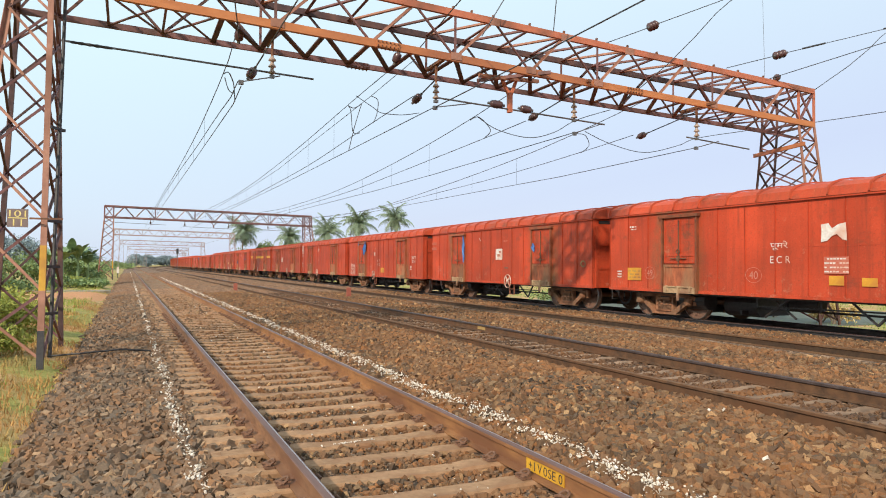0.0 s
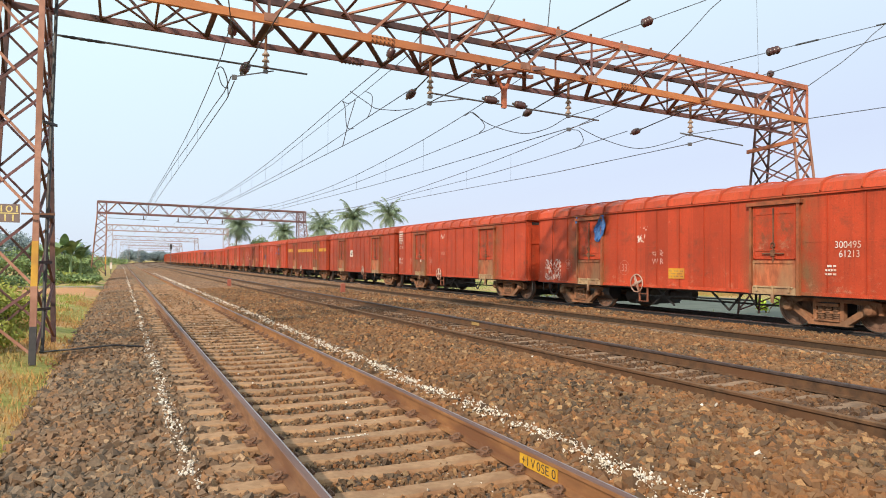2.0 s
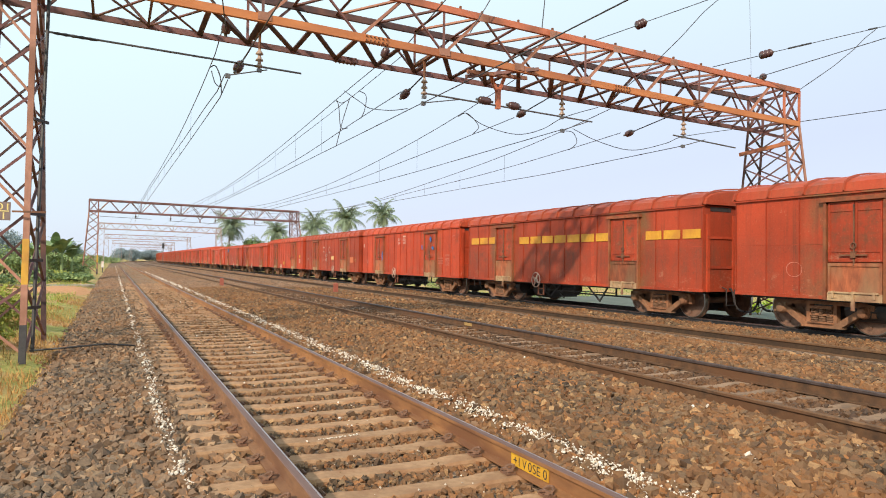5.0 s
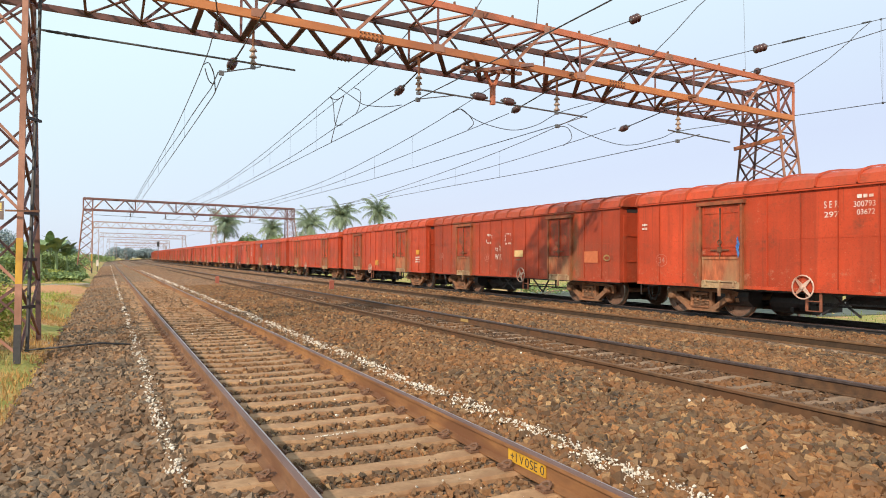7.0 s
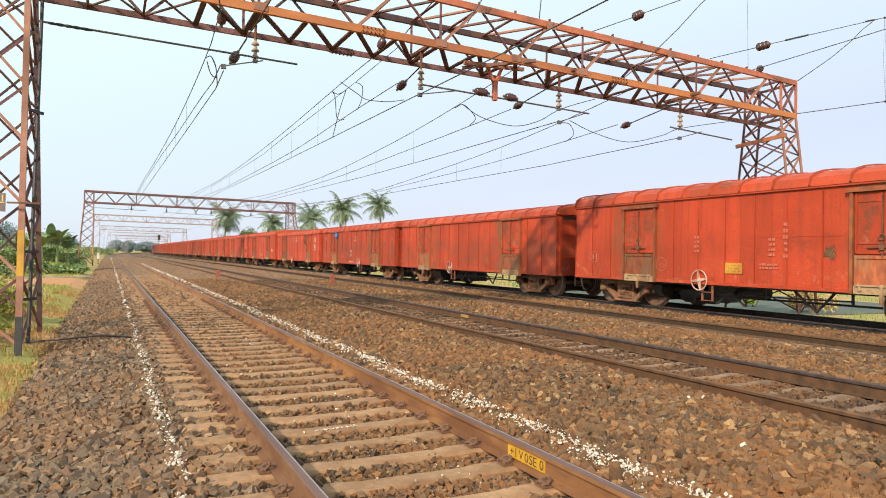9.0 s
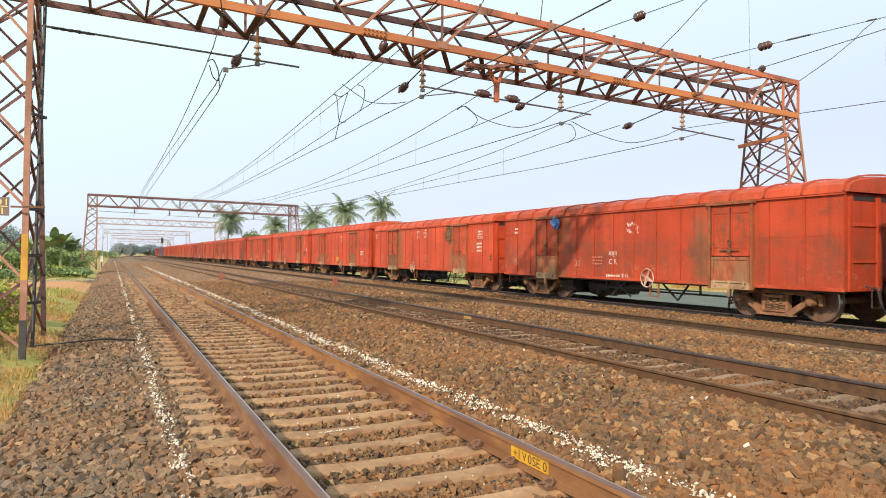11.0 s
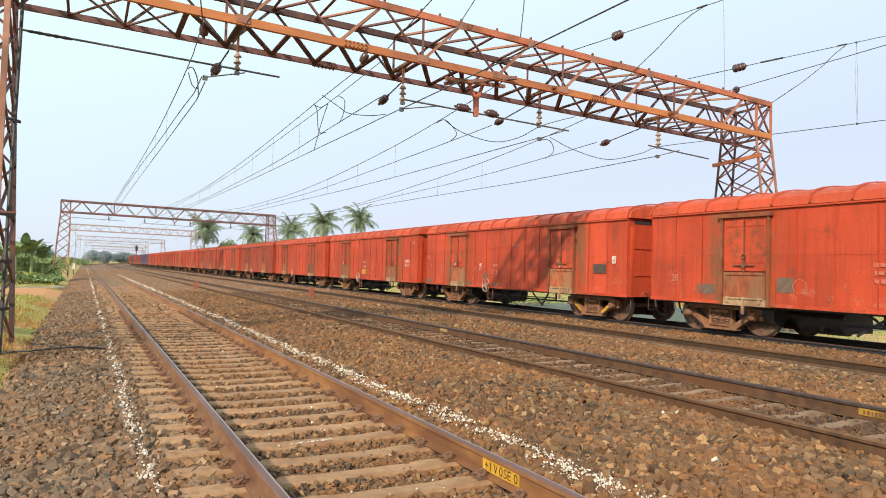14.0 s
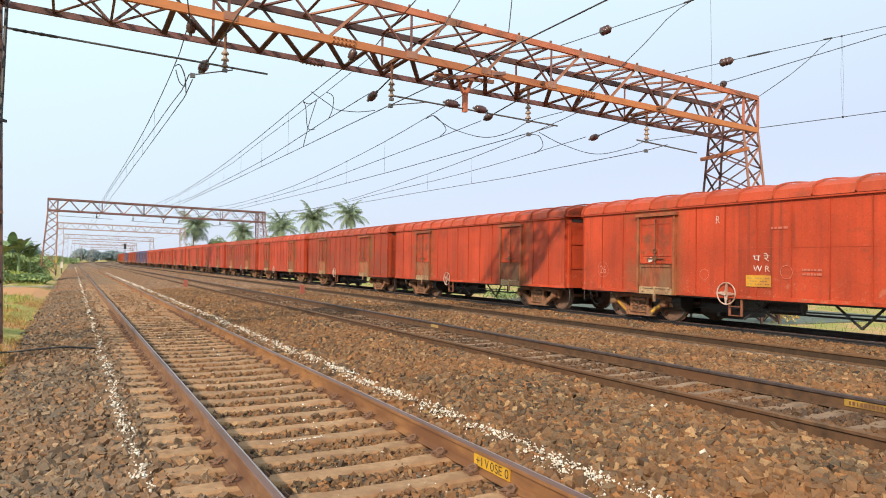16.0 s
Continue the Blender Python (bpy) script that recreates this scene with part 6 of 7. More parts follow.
# jumpers: loops of cable between the wires
JUMPERS = ([(2.05, 17.5, 6.13), (2.17, 17.5, 6.18), (2.29, 17.5, 5.92), (2.3, 17.5, 5.69), (2.17, 17.5, 5.77), (2.08, 17.5, 6.05)], [(2.19, 17.5, 6.17), (2.29, 17.5, 5.93), (2.33, 17.5, 5.48)],
           [(6.26, 21.0, 6.53), (6.35, 21.0, 6.36), (6.41, 21.0, 5.77), (6.51, 21.0, 5.66), (6.66, 21.0, 5.7)], [(6.7, 21.0, 6.62), (6.49, 21.0, 5.92), (6.29, 21.0, 5.08)], [(6.26, 21.0, 6.53), (6.45, 21.0, 6.47), (6.7, 21.0, 6.62)],
           [(7.02, 21.0, 6.92), (7.25, 21.0, 6.8), (7.22, 21.0, 6.36), (7.09, 21.0, 6.05)], [(6.51, 21.0, 6.87), (7.08, 21.0, 6.56), (7.37, 21.0, 6.41), (7.9, 21.0, 6.40), (8.26, 21.0, 6.44), (8.7, 21.0, 6.54)],
           [(9.83, 19.5, 6.12), (10.15, 19.5, 6.25), (10.57, 19.5, 5.88), (10.36, 19.5, 5.61)], [(10.09, 19.5, 6.26), (10.82, 19.5, 5.91), (12.0, 19.5, 5.75), (12.99, 19.5, 6.01), (13.91, 19.5, 6.52), (15.35, 19.5, 7.02)],
           [(13.91, 19.5, 6.05), (14.29, 19.5, 6.02), (14.44, 19.5, 5.68), (14.1, 19.5, 5.4)], [(14.27, 19.5, 6.16), (15.35, 19.5, 5.82), (16.87, 19.5, 5.63), (18.46, 19.5, 6.01), (19.38, 19.5, 6.36), (21.92, 19.5, 6.87)])


def eased(pts, n=6):
    """A smooth line through the points."""
    p = [Vector(pts[0])] + [Vector(q) for q in pts] + [Vector(pts[-1])]
    out = []
    for a, b, c, d in zip(p, p[1:], p[2:], p[3:]):
        for k in range(n):
            f = k / n
            out.append(0.5 * (2 * b + (c - a) * f + (2 * a - 5 * b + 4 * c - d) * f * f + (3 * b - a - 3 * c + d) * f ** 3))
    return out + [p[-1]]


for pts in JUMPERS:
    wire("jumper_cable", eased(pts), 0.013, "slack loop of jumper cable between overhead wires", "jumper cables", "cable")

# what hangs below the second gantry
for a, b in (((5.33, 79.1, 5.51), (10.39, 79.1, 5.39)), ((13.95, 79.1, 5.39), (18.3, 79.6, 5.31)), ((-1.3, 79.1, 5.75), (3.6, 79.1, 5.62))):
    tube_arm(a, b)
for x, z in ((2.1, 5.65), (5.52, 5.55), (10.08, 5.5), (14.36, 5.46)):
    t = thing("post_insulator", "brown insulator on a short hanger below the gantry", "insulator", "hanging insulators", m=pose(x, 79.1, z))
    part("hanger", Shape().bar((0, 0, 0.3), (0, 0, 0.72), 0.07, 0.07), FADED, t)
    part("insulator_body", Shape().lathe(disc_profile(2, 0.11, 0.3), n=10), PORCELAIN, t, smooth=True)
vee = thing("drop_bracket", "dull red steel bracket hanging below the second gantry", "bracket")
for x in (8.1, 8.89):
    part("hanger", Shape().bar((x, 79.1, 6.18), (8.5, 79.1, 5.7), 0.08, 0.08), FADED, vee)
part("drop_post", Shape().bar((8.5, 79.1, 5.75), (8.5, 79.1, 5.44), 0.11, 0.11), FADED, vee)

# mast furniture
plate = thing("mast_number_plate", "small weathered plate with yellow numbers on the mast", "sign", m=pose(-1.66, 13.2, 2.20))
part("board", Shape().box(-0.15, -0.01, -0.15, 0.15, 0.01, 0.15), plain("dull_mauve_plate", (0.17, 0.125, 0.12), (0.25, 0.18, 0.17), 9, 0.7), plate)
CREAM = plain("cream_paint", (0.66, 0.50, 0.16), (0.82, 0.68, 0.30), 12, 0.7, 0.0, 0.0)
for body, z, w in (("101", 0.072, 0.24), ("11", -0.075, 0.13)):
    me = letters(body, w, 0.105)
    me.materials.append(CREAM)
    part("number", me, CREAM, plate).matrix_basis = pose(0, -0.013, z, 0, 0, 90)
part("rule", Shape().box(-0.13, -0.014, -0.008, 0.13, -0.01, 0.008), CREAM, plate)
part("holder", Shape().bar((0.17, 0, 0.0), (0.66, -0.1, 0.0), 0.03, 0.03), RUST, plate)
pipe = thing("cable_pipe", "black cable pipe strapped to the mast", "pipe")
part("pipe", Shape().path([(-1.18, 13.5, -0.15), (-1.18, 13.9, 2.0), (-1.17, 14.4, 4.4), (-1.16, 14.7, 6.4), (-1.16, 14.75, 7.6)], 0.03, 8), BLACK, pipe)
for z, y in ((0.6, 13.62), (1.4, 13.78), (2.2, 13.95), (3.9, 14.3)):
    part("strap", Shape().bar((-1.3, y - 0.25, z), (-1.1, y + 0.1, z), 0.04, 0.05), BLACK, pipe)
wire("ground_cable", [(-1.2, 13.3, -0.1), (-0.7, 13.1, -0.05), (-0.1, 13.3, -0.03), (0.4, 13.7, -0.12)], 0.016, "black cable crossing the ballast from the mast foot", "ground cables", "cable", BLACK)

# ---- rail marks, posts and litter ----
DULL_YELLOW = plain("worn_yellow_paint", (0.36, 0.20, 0.03), (0.52, 0.31, 0.04), 12, 0.7, 0.0, 0.1, 0.003, (0.16, 0.08, 0.03))


def rail_mark(r, x, y, length, z0=-0.135, z1=-0.04, paint=YELLOW):
    m = part("yellow_mark", Shape().box(x - 0.004, y, z0, x + 0.004, y + length, z1), paint, r, "yellow paint patch on the rail web")
    return m


ym = rail_mark(near_right, TRACKS[0] + GAUGE / 2 - 0.016, 4.22, 0.52, -0.14, -0.045)
for body, f, w in (("+1", 0.84, 0.09), ("V", 0.62, 0.06), ("0", 0.47, 0.05), ("SE", 0.30, 0.1), ("0", 0.08, 0.05)):
    me = letters(body, w, 0.07)
    me.materials.append(BLACK)
    part("painted_character", me, BLACK, ym).matrix_basis = pose(TRACKS[0] + GAUGE / 2 - 0.022, 4.22 + 0.52 * f, -0.092)
rail_mark(mid_right, TRACKS[1] + GAUGE / 2 - 0.016, 15.3, 0.4, -0.13, -0.055, OCHRE)
far_mark = rail_mark(mid_right, TRACKS[1] + GAUGE / 2 - 0.016, 4.35, 0.57, -0.13, -0.05, DULL_YELLOW)
for k, w in enumerate((0.012, 0.03, 0.03, 0.024, 0.032, 0.016, 0.03, 0.026, 0.012, 0.03, 0.022)):
    part("painted_bar", Shape().box(-0.002, -w / 2, -0.022, 0.002, w / 2, 0.022), RUST, far_mark).matrix_basis = pose(TRACKS[1] + GAUGE / 2 - 0.022, 4.39 + 0.046 * k, -0.09)
for x, y in ((10.16, 33.6), (5.82, 42.2)):
    p = thing("rail_stand", "short brown steel stand beside the track", "post", "rail stands", m=pose(x, y, -0.16))
    part("upright", Shape().block(-0.11, -0.06, 0, 0.11, 0.06, 0.52, 0.03), plain("red_oxide_post", (0.26, 0.07, 0.045), (0.38, 0.11, 0.07), 8, 0.7), p)
    part("foot_plate", Shape().box(-0.18, -0.12, 0, 0.18, 0.12, 0.03), RUST, p)
signal = thing("signal_post", "far slim signal post with a dark head", "signal", m=pose(11.3, 185, -0.15))
part("post", Shape().tube((0, 0, 0), (0, 0, 4.2), 0.09, 8), GALV, signal)
part("signal_head", Shape().block(-0.28, -0.15, 4.2, 0.28, 0.15, 5.5, 0.05), BLACK, signal)
km = thing("distance_post", "far small white post beside the tracks", "post", m=pose(-1.0, 86, -0.2))
part("board", Shape().box(-0.12, -0.05, 0.6, 0.12, 0.05, 1.3), WHITE, km)
part("stake", Shape().tube((0, 0, 0), (0, 0, 0.6), 0.04, 6), BLACK, km)


# ---- vegetation ----
def leaf_material(name, dark, light, rough=0.6):
    m, nt, b = base(name, rough)
    geo = nt.nodes.new("ShaderNodeNewGeometry")
    tone = ramp(nt, geo.outputs["Random Per Island"], [(0.0, dark), (1.0, light)]).outputs[0]
    big = ramp(nt, noise_tex(nt, 0.6, 3.0).outputs[0], [(0.3, (0.7, 0.7, 0.7)), (0.7, (1.2, 1.2, 1.2))]).outputs[0]
    nt.links.new(mix(nt, 1.0, tone, big, "MULTIPLY"), b.inputs["Base Color"])
    return m


LEAF = leaf_material("bush_leaf", (0.10, 0.165, 0.06), (0.27, 0.35, 0.13))
# Palm green is lightened and greyed a little in place of haze.
PALM_LEAF = leaf_material("palm_leaf", (0.14, 0.20, 0.13), (0.31, 0.37, 0.24))
DRY_GRASS = leaf_material("dry_grass", (0.26, 0.17, 0.05), (0.52, 0.33, 0.11), 0.8)
FIELD_GRASS = leaf_material("field_grass", (0.10, 0.16, 0.03), (0.28, 0.33, 0.07), 0.8)
GREEN_GRASS = leaf_material("green_grass", (0.13, 0.19, 0.03), (0.36, 0.39, 0.08), 0.8)
WEED = leaf_material("weed_leaf", (0.20, 0.25, 0.04), (0.46, 0.46, 0.10), 0.8)
BANANA_LEAF = leaf_material("banana_leaf", (0.14, 0.22, 0.10), (0.27, 0.37, 0.17), 0.6)
DEAD_GRASS = leaf_material("dead_grass", (0.30, 0.15, 0.045), (0.54, 0.31, 0.11), 0.9)
# Blue-grey leaf tone that stands in for haze over the far trees.
HAZE_LEAF = leaf_material("haze_tinted_leaf", (0.21, 0.27, 0.30), (0.31, 0.38, 0.40), 0.9)
BARK = plain("palm_bark", (0.10, 0.075, 0.055), (0.22, 0.17, 0.12), 10, 0.9, 0.0, 0.5, 0.02)


def leaves(centres, sizes, slender=0.5, droop=0.0):
    """Bent leaf blades at centres: two triangles each, turned at random."""
    n = len(centres)
    d = rng.normal(size=(n, 3))
    d[:, 2] = d[:, 2] * 0.6 - droop
    d /= np.linalg.norm(d, axis=1)[:, None]
    s = np.cross(d, rng.normal(size=(n, 3)))
    s /= np.linalg.norm(s, axis=1)[:, None]
    sz = sizes[:, None]
    bend = np.array([0, 0, -0.18]) * sz
    a, b = centres - d * sz * 0.5, centres + d * sz * 0.5 + bend
    l, r = centres + s * sz * slender * 0.5, centres - s * sz * slender * 0.5
    v = np.stack([a, l, b, r], 1).reshape(-1, 3)
    f = np.array([[0, 1, 2], [0, 2, 3]])[None] + 4 * np.arange(n)[:, None, None]
    return v, f.reshape(-1, 3)


def tri_mesh(name, v, f, material):
    me = bpy.data.meshes.new(name)
    me.vertices.add(len(v))
    me.vertices.foreach_set("co", np.asarray(v, np.float32).ravel())
    me.loops.add(len(f) * 3)
    me.loops.foreach_set("vertex_index", np.asarray(f, np.int32).ravel())
    me.polygons.add(len(f))
    me.polygons.foreach_set("loop_start", np.arange(0, len(f) * 3, 3, dtype=np.int32))
    me.materials.append(material)
    me.update(calc_edges=True)
    me.shade_flat()
    return me


def crown_points(n, blobs):
    """Points in the outer shells of several ellipsoids (x, y, z, rx, ry, rz)."""
    out = []
    for x, y, z, rx, ry, rz in blobs:
        d = rng.normal(size=(n // len(blobs), 3))
        d /= np.linalg.norm(d, axis=1)[:, None]
        out.append(np.array([x, y, z]) + d * np.array([rx, ry, rz]) * rng.uniform(0.45, 1.08, (len(d), 1)))
    return np.concatenate(out)


def bush(x, y, z, w, h, n, leaf, label, name="bush", size=0.22, material=LEAF, trunk=True, group="bushes"):
    t = thing(name, label, name.replace("_", " "), group, m=pose(x, y, z))
    k = max(4, int(w * 1.6))
    blobs = [(rng.uniform(-0.5, 0.5) * w, rng.uniform(-0.4, 0.4) * w, h * rng.uniform(0.3, 0.72), w * rng.uniform(0.2, 0.36), w * rng.uniform(0.2, 0.36), h * rng.uniform(0.22, 0.34)) for _ in range(k)]
    pts = crown_points(n, blobs)
    pts[:, 2] = np.maximum(pts[:, 2], 0.02)
    v, f = leaves(pts, rng.uniform(0.6, 1.4, len(pts)) * size, leaf, 0.2)
    part("crown", tri_mesh("crown", v, f, material), material, t)
    if trunk:
        s = Shape()
        for bx, by, bz, *_ in blobs:
            s.path([(bx * 0.1, by * 0.1, -0.05), (bx * 0.4, by * 0.4, bz * 0.5), (bx, by, bz)], 0.02 + 0.012 * h, 5)
        part("stem", s, BARK, t)
    return t


def palm(x, y, z, height, r, lean, label, fronds=38):
    t = thing("coconut_palm", label, "palm tree", "palms behind the train", m=pose(x, y, z))
    s = Shape()
    pts = [(lean * (k / 8) ** 2, 0, height * k / 8) for k in range(9)]
    n = 9
    v = [(px + (0.2 - 0.1 * k / 8) * math.cos(j * math.tau / n), py + (0.2 - 0.1 * k / 8) * math.sin(j * math.tau / n), pz) for k, (px, py, pz) in enumerate(pts) for j in range(n)]
    s.add(v, [(k * n + j, k * n + (j + 1) % n, (k + 1) * n + (j + 1) % n, (k + 1) * n + j) for k in range(8) for j in range(n)])
    part("trunk", s, BARK, t)
    top = Vector(pts[-1])
    for i in range(fronds):
        a = i * 2.399 + rng.uniform(-0.2, 0.2)
        rise = 1.45 - 2.6 * ((i + 0.5) / fronds) ** 1.1 + rng.uniform(-0.25, 0.25)
        ln = r * rng.uniform(0.7, 1.25) * (1.0 if rise > -0.4 else 0.75)
        spine = []
        p, ang = top.copy(), rise
        for k in range(11):
            spine.append(p.copy())
            p = p + Vector((math.cos(a) * math.cos(ang), math.sin(a) * math.cos(ang), math.sin(ang))) * ln / 10
            ang -= 0.075 + 0.012 * k
        s = Shape().path([tuple(q) for q in spine[::2]], 0.02, 4)
        side = Vector((-math.sin(a), math.cos(a), 0))
        for k in range(1, 11):
            w = 0.8 * math.sin(math.pi * min(0.95, (k + 0.9) / 11)) ** 0.6 * r / 2.7
            for j in (0.0, 0.33, 0.66):
                q = spine[k - 1].lerp(spine[k], j)
                q2 = spine[k - 1].lerp(spine[k], min(1, j + 0.33))
                for sg in (-1, 1):
                    tip = q2 + side * sg * w + Vector((0, 0, -0.8 * w * rng.uniform(0.5, 1.5))) + (spine[k] - spine[k - 1]) * 0.7
                    s.add([q, q2, tip], [(0, 1, 2)])
        part("frond", s, PALM_LEAF, t)
    return t


for x, y, h, r, lean, label in ((21.8, 150, 9.3, 4.0, 0.5, "coconut palm with a full feathery crown"), (33.8, 125, 8.4, 3.5, -0.3, "short dense coconut palm"),
                                (32.9, 106, 9.0, 3.1, 0.6, "tall coconut palm with drooping fronds"), (39.2, 103, 9.7, 3.0, -0.5, "tall coconut palm with a compact crown"),
                                (29.6, 140, 7.9, 3.2, 0.2, "small coconut palm between shrubs")):
    palm(x, y, -1.0, h + 0.4, r, lean, label)
for x, y, w, h, n in ((26.5, 150, 4, 8.0, 1800), (30, 155, 6, 8.2, 2200), (23.0, 168, 4, 5.6, 900), (31.0, 130, 5, 8.4, 2200), (33.5, 126, 4.5, 8.2, 1600), (36, 160, 8, 9.0, 1400), (27, 185, 6, 7.0, 900), (37, 116, 4, 6.6, 1200), (45.5, 110, 3.5, 9.0, 600)):
    bush(x, y, -1.0, w, h, n, 0.5, "dense green shrub behind the goods train", size=0.5, group="shrubs behind the train")
# bushes and bananas on the left
for x, y, w, h, n in ((-5.2, 64, 4.2, 2.2, 2400), (-8.5, 70, 6, 2.8, 2600), (-3.2, 52, 3.2, 1.0, 1600), (-6.0, 45, 4, 1.2, 1800), (-3.4, 70, 3, 1.4, 1200), (-13, 66, 7, 2.6, 2200)):
    bush(x, y, -0.25, w, h, n, 0.5, "green leafy bush on the rough ground beside the line", size=0.24)
for x, y, w, h, n in ((-3.0, 17.5, 2.4, 1.3, 2600), (-2.6, 14.2, 1.6, 0.8, 1800), (-4.2, 21, 3, 1.5, 2400), (-3.8, 56, 3.4, 0.8, 1600), (-2.6, 54, 2.0, 0.6, 900), (-2.4, 19.5, 1.4, 0.6, 1000), (-5.5, 26, 3.5, 1.7, 2200)):
    bush(x, y, -0.22, w, h, n, 0.4, "sunlit green weeds round the mast foot", "weed_clump", 0.11, WEED, group="weeds")


def banana(x, y, z, h):
    t = thing("banana_plant", "banana plant with torn broad leaves", "banana plant", "banana plants", m=pose(x, y, z))
    part("stalk", Shape().tube((0, 0, 0), (0, 0, h * 0.55), 0.13, 9, 0.08), BANANA_LEAF, t)
    for i in range(9):
        a, s = i * 2.4, Shape()
        ln, up = h * rng.uniform(0.34, 0.50), rng.uniform(0.75, 1.5)
        p, prev = Vector((0, 0, h * 0.5)), None
        side = Vector((-math.sin(a), math.cos(a), 0))
        ring = []
        for k in range(8):
            w = 0.34 * math.sin(math.pi * (k + 0.35) / 8)
            ring.append((p - side * w + Vector((0, 0, -0.1 * w)), p.copy(), p + side * w + Vector((0, 0, -0.1 * w))))
            p = p + Vector((math.cos(a) * math.cos(up), math.sin(a) * math.cos(up), math.sin(up))) * ln / 7
            up -= 0.17
        for q0, q1 in zip(ring, ring[1:]):
            s.add([q0[0], q0[1], q0[2], q1[0], q1[1], q1[2]], [(0, 1, 4, 3), (1, 2, 5, 4)])
        part("leaf", s, BANANA_LEAF, t)


for x, y, h in ((-3.6, 62, 4.0), (-4.6, 61, 3.7), (-4.2, 64, 4.4), (-5.6, 62, 3.5), (-3.0, 64, 3.4), (-6.4, 65, 3.6)):
    banana(x, y, -0.25, h)
for x, y, w, h, n in ((-5.5, 96, 6, 2.0, 1600), (-8.5, 120, 9, 2.6, 1800), (-4.6, 150, 6, 2.0, 1400), (-7.0, 190, 11, 3.0, 1800), (-3.5, 240, 9, 2.6, 1400)):
    bush(x, y, -0.25, w, h, n, 0.5, "green leafy bush on the rough ground beside the line", size=0.2 + 0.0015 * y)
# far trees, their haze painted as blue-grey leaf colour
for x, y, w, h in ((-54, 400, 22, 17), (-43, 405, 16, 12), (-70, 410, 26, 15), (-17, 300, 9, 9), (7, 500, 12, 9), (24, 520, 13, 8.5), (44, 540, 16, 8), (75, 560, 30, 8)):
    bush(x, y, -1.0, w, h, 9000, 0.8, "far grove of trees with haze tinted into the leaves", "grove", 0.45 + w * 0.022, HAZE_LEAF, False, "far groves")


def tufts(name, n, x0, x1, y0, y1, size, material, label, lump=0.0):
    x = rng.uniform(x0, x1, n)
    y = y0 + (y1 - y0) * rng.uniform(size=n) ** 1.7
    if lump:
        ok = np.array([noise.noise((a * 0.7, b * 0.35, lump)) > -0.05 for a, b in zip(x, y)])
        x, y = x[ok], y[ok]
    ok = (0.2 * (x + 2.75)) ** 2 + (0.1 * (y - 40)) ** 2 > 0.2
    x, y = x[ok], y[ok]
    ok = (x < 25.4) | (x > 40.2) | (y < 19.9) | (y > 44.2)  # none in the pond
    x, y = x[ok], y[ok]
    n = len(x)
    z = np.interp(x, [-3, -1.6, -0.8, 19.5, 21, 24], [-0.17, -0.2, -0.36, -0.5, -0.75, -0.9])
    h = size * rng.uniform(0.5, 1.5, n)
    a = rng.uniform(0, math.tau, n)
    w = 0.05 * size + 0.006
    lx, ly = rng.normal(0, 0.45, n) * h, rng.normal(0, 0.45, n) * h
    v = np.stack([np.stack([x - w * np.cos(a), y - w * np.sin(a), z - 0.02], -1), np.stack([x + w * np.cos(a), y + w * np.sin(a), z - 0.02], -1), np.stack([x + lx, y + ly, z + h], -1)], 1).reshape(-1, 3)
    f = np.arange(3 * n).reshape(-1, 3)
    tagged(new(name, tri_mesh(name, v, f, material)), label, "grass", kind="stuff")


tufts("dry_grass", 26000, -7.0, -0.85, 5.0, 45.0, 0.09, DRY_GRASS, "short dry grass beside the ballast", 3.0)
tufts("dead_grass", 15000, -2.4, -0.8, 3.0, 32.0, 0.075, DEAD_GRASS, "dead orange-brown grass along the foot of the ballast", 5.0)
tufts("green_grass", 26000, -8.0, -1.5, 5.0, 60.0, 0.13, GREEN_GRASS, "green grass beside the ballast", 9.0)
tufts("field_grass", 14000, 24.0, 60.0, 4.0, 120.0, 0.2, FIELD_GRASS, "short green grass in the field behind the train")
solid("concrete_path", Shape().block(-6.5, 44.9, -0.3, -0.9, 46.2, -0.13, 0.03), CEMENT, "pale concrete strip across the verge", "path", kind="structure")
solid("pond", Shape().box(25.5, 20.0, -1.1, 40.0, 44.0, -0.955), plain("murky_pond_water", (0.07, 0.085, 0.07), (0.13, 0.145, 0.115), 0.8, 0.95, 0.0, 0.6, 0.05), "murky grey-green pond in the field behind the train", "pond", kind="structure")
LIME_LEAF = leaf_material("lime_leaf", (0.30, 0.46, 0.03), (0.55, 0.70, 0.08))
STRAW_LEAF = leaf_material("straw_leaf", (0.30, 0.20, 0.07), (0.60, 0.45, 0.16))
bush(29.6, 24.6, -0.96, 0.9, 0.9, 500, 0.45, "bright lime-green bush at the pond's edge", size=0.16, material=LIME_LEAF, group="bushes behind the train")
for x, y, w, h in ((28.6, 20.6, 1.5, 1.3), (28.9, 21.6, 1.2, 1.1)):
    bush(x, y, -0.96, w, h, 420, 0.4, "withered straw-coloured bush in the field", size=0.2, material=STRAW_LEAF, group="bushes behind the train")
for x, y, w, h, n in ((27, 40, 4, 0.9, 900), (26, 52, 4, 1.2, 900)):
    bush(x, y, -0.95, w, h, n, 0.45, "green bush in the field behind the train", size=0.2, group="bushes behind the train")
hut = thing("field_hut", "small ochre plastered hut with a tin roof in the field", "hut", m=pose(44, 42, -1.0))
part("wall", Shape().block(-1.5, -2.0, 0, 1.5, 2.0, 1.7, 0.02), OCHRE, hut)
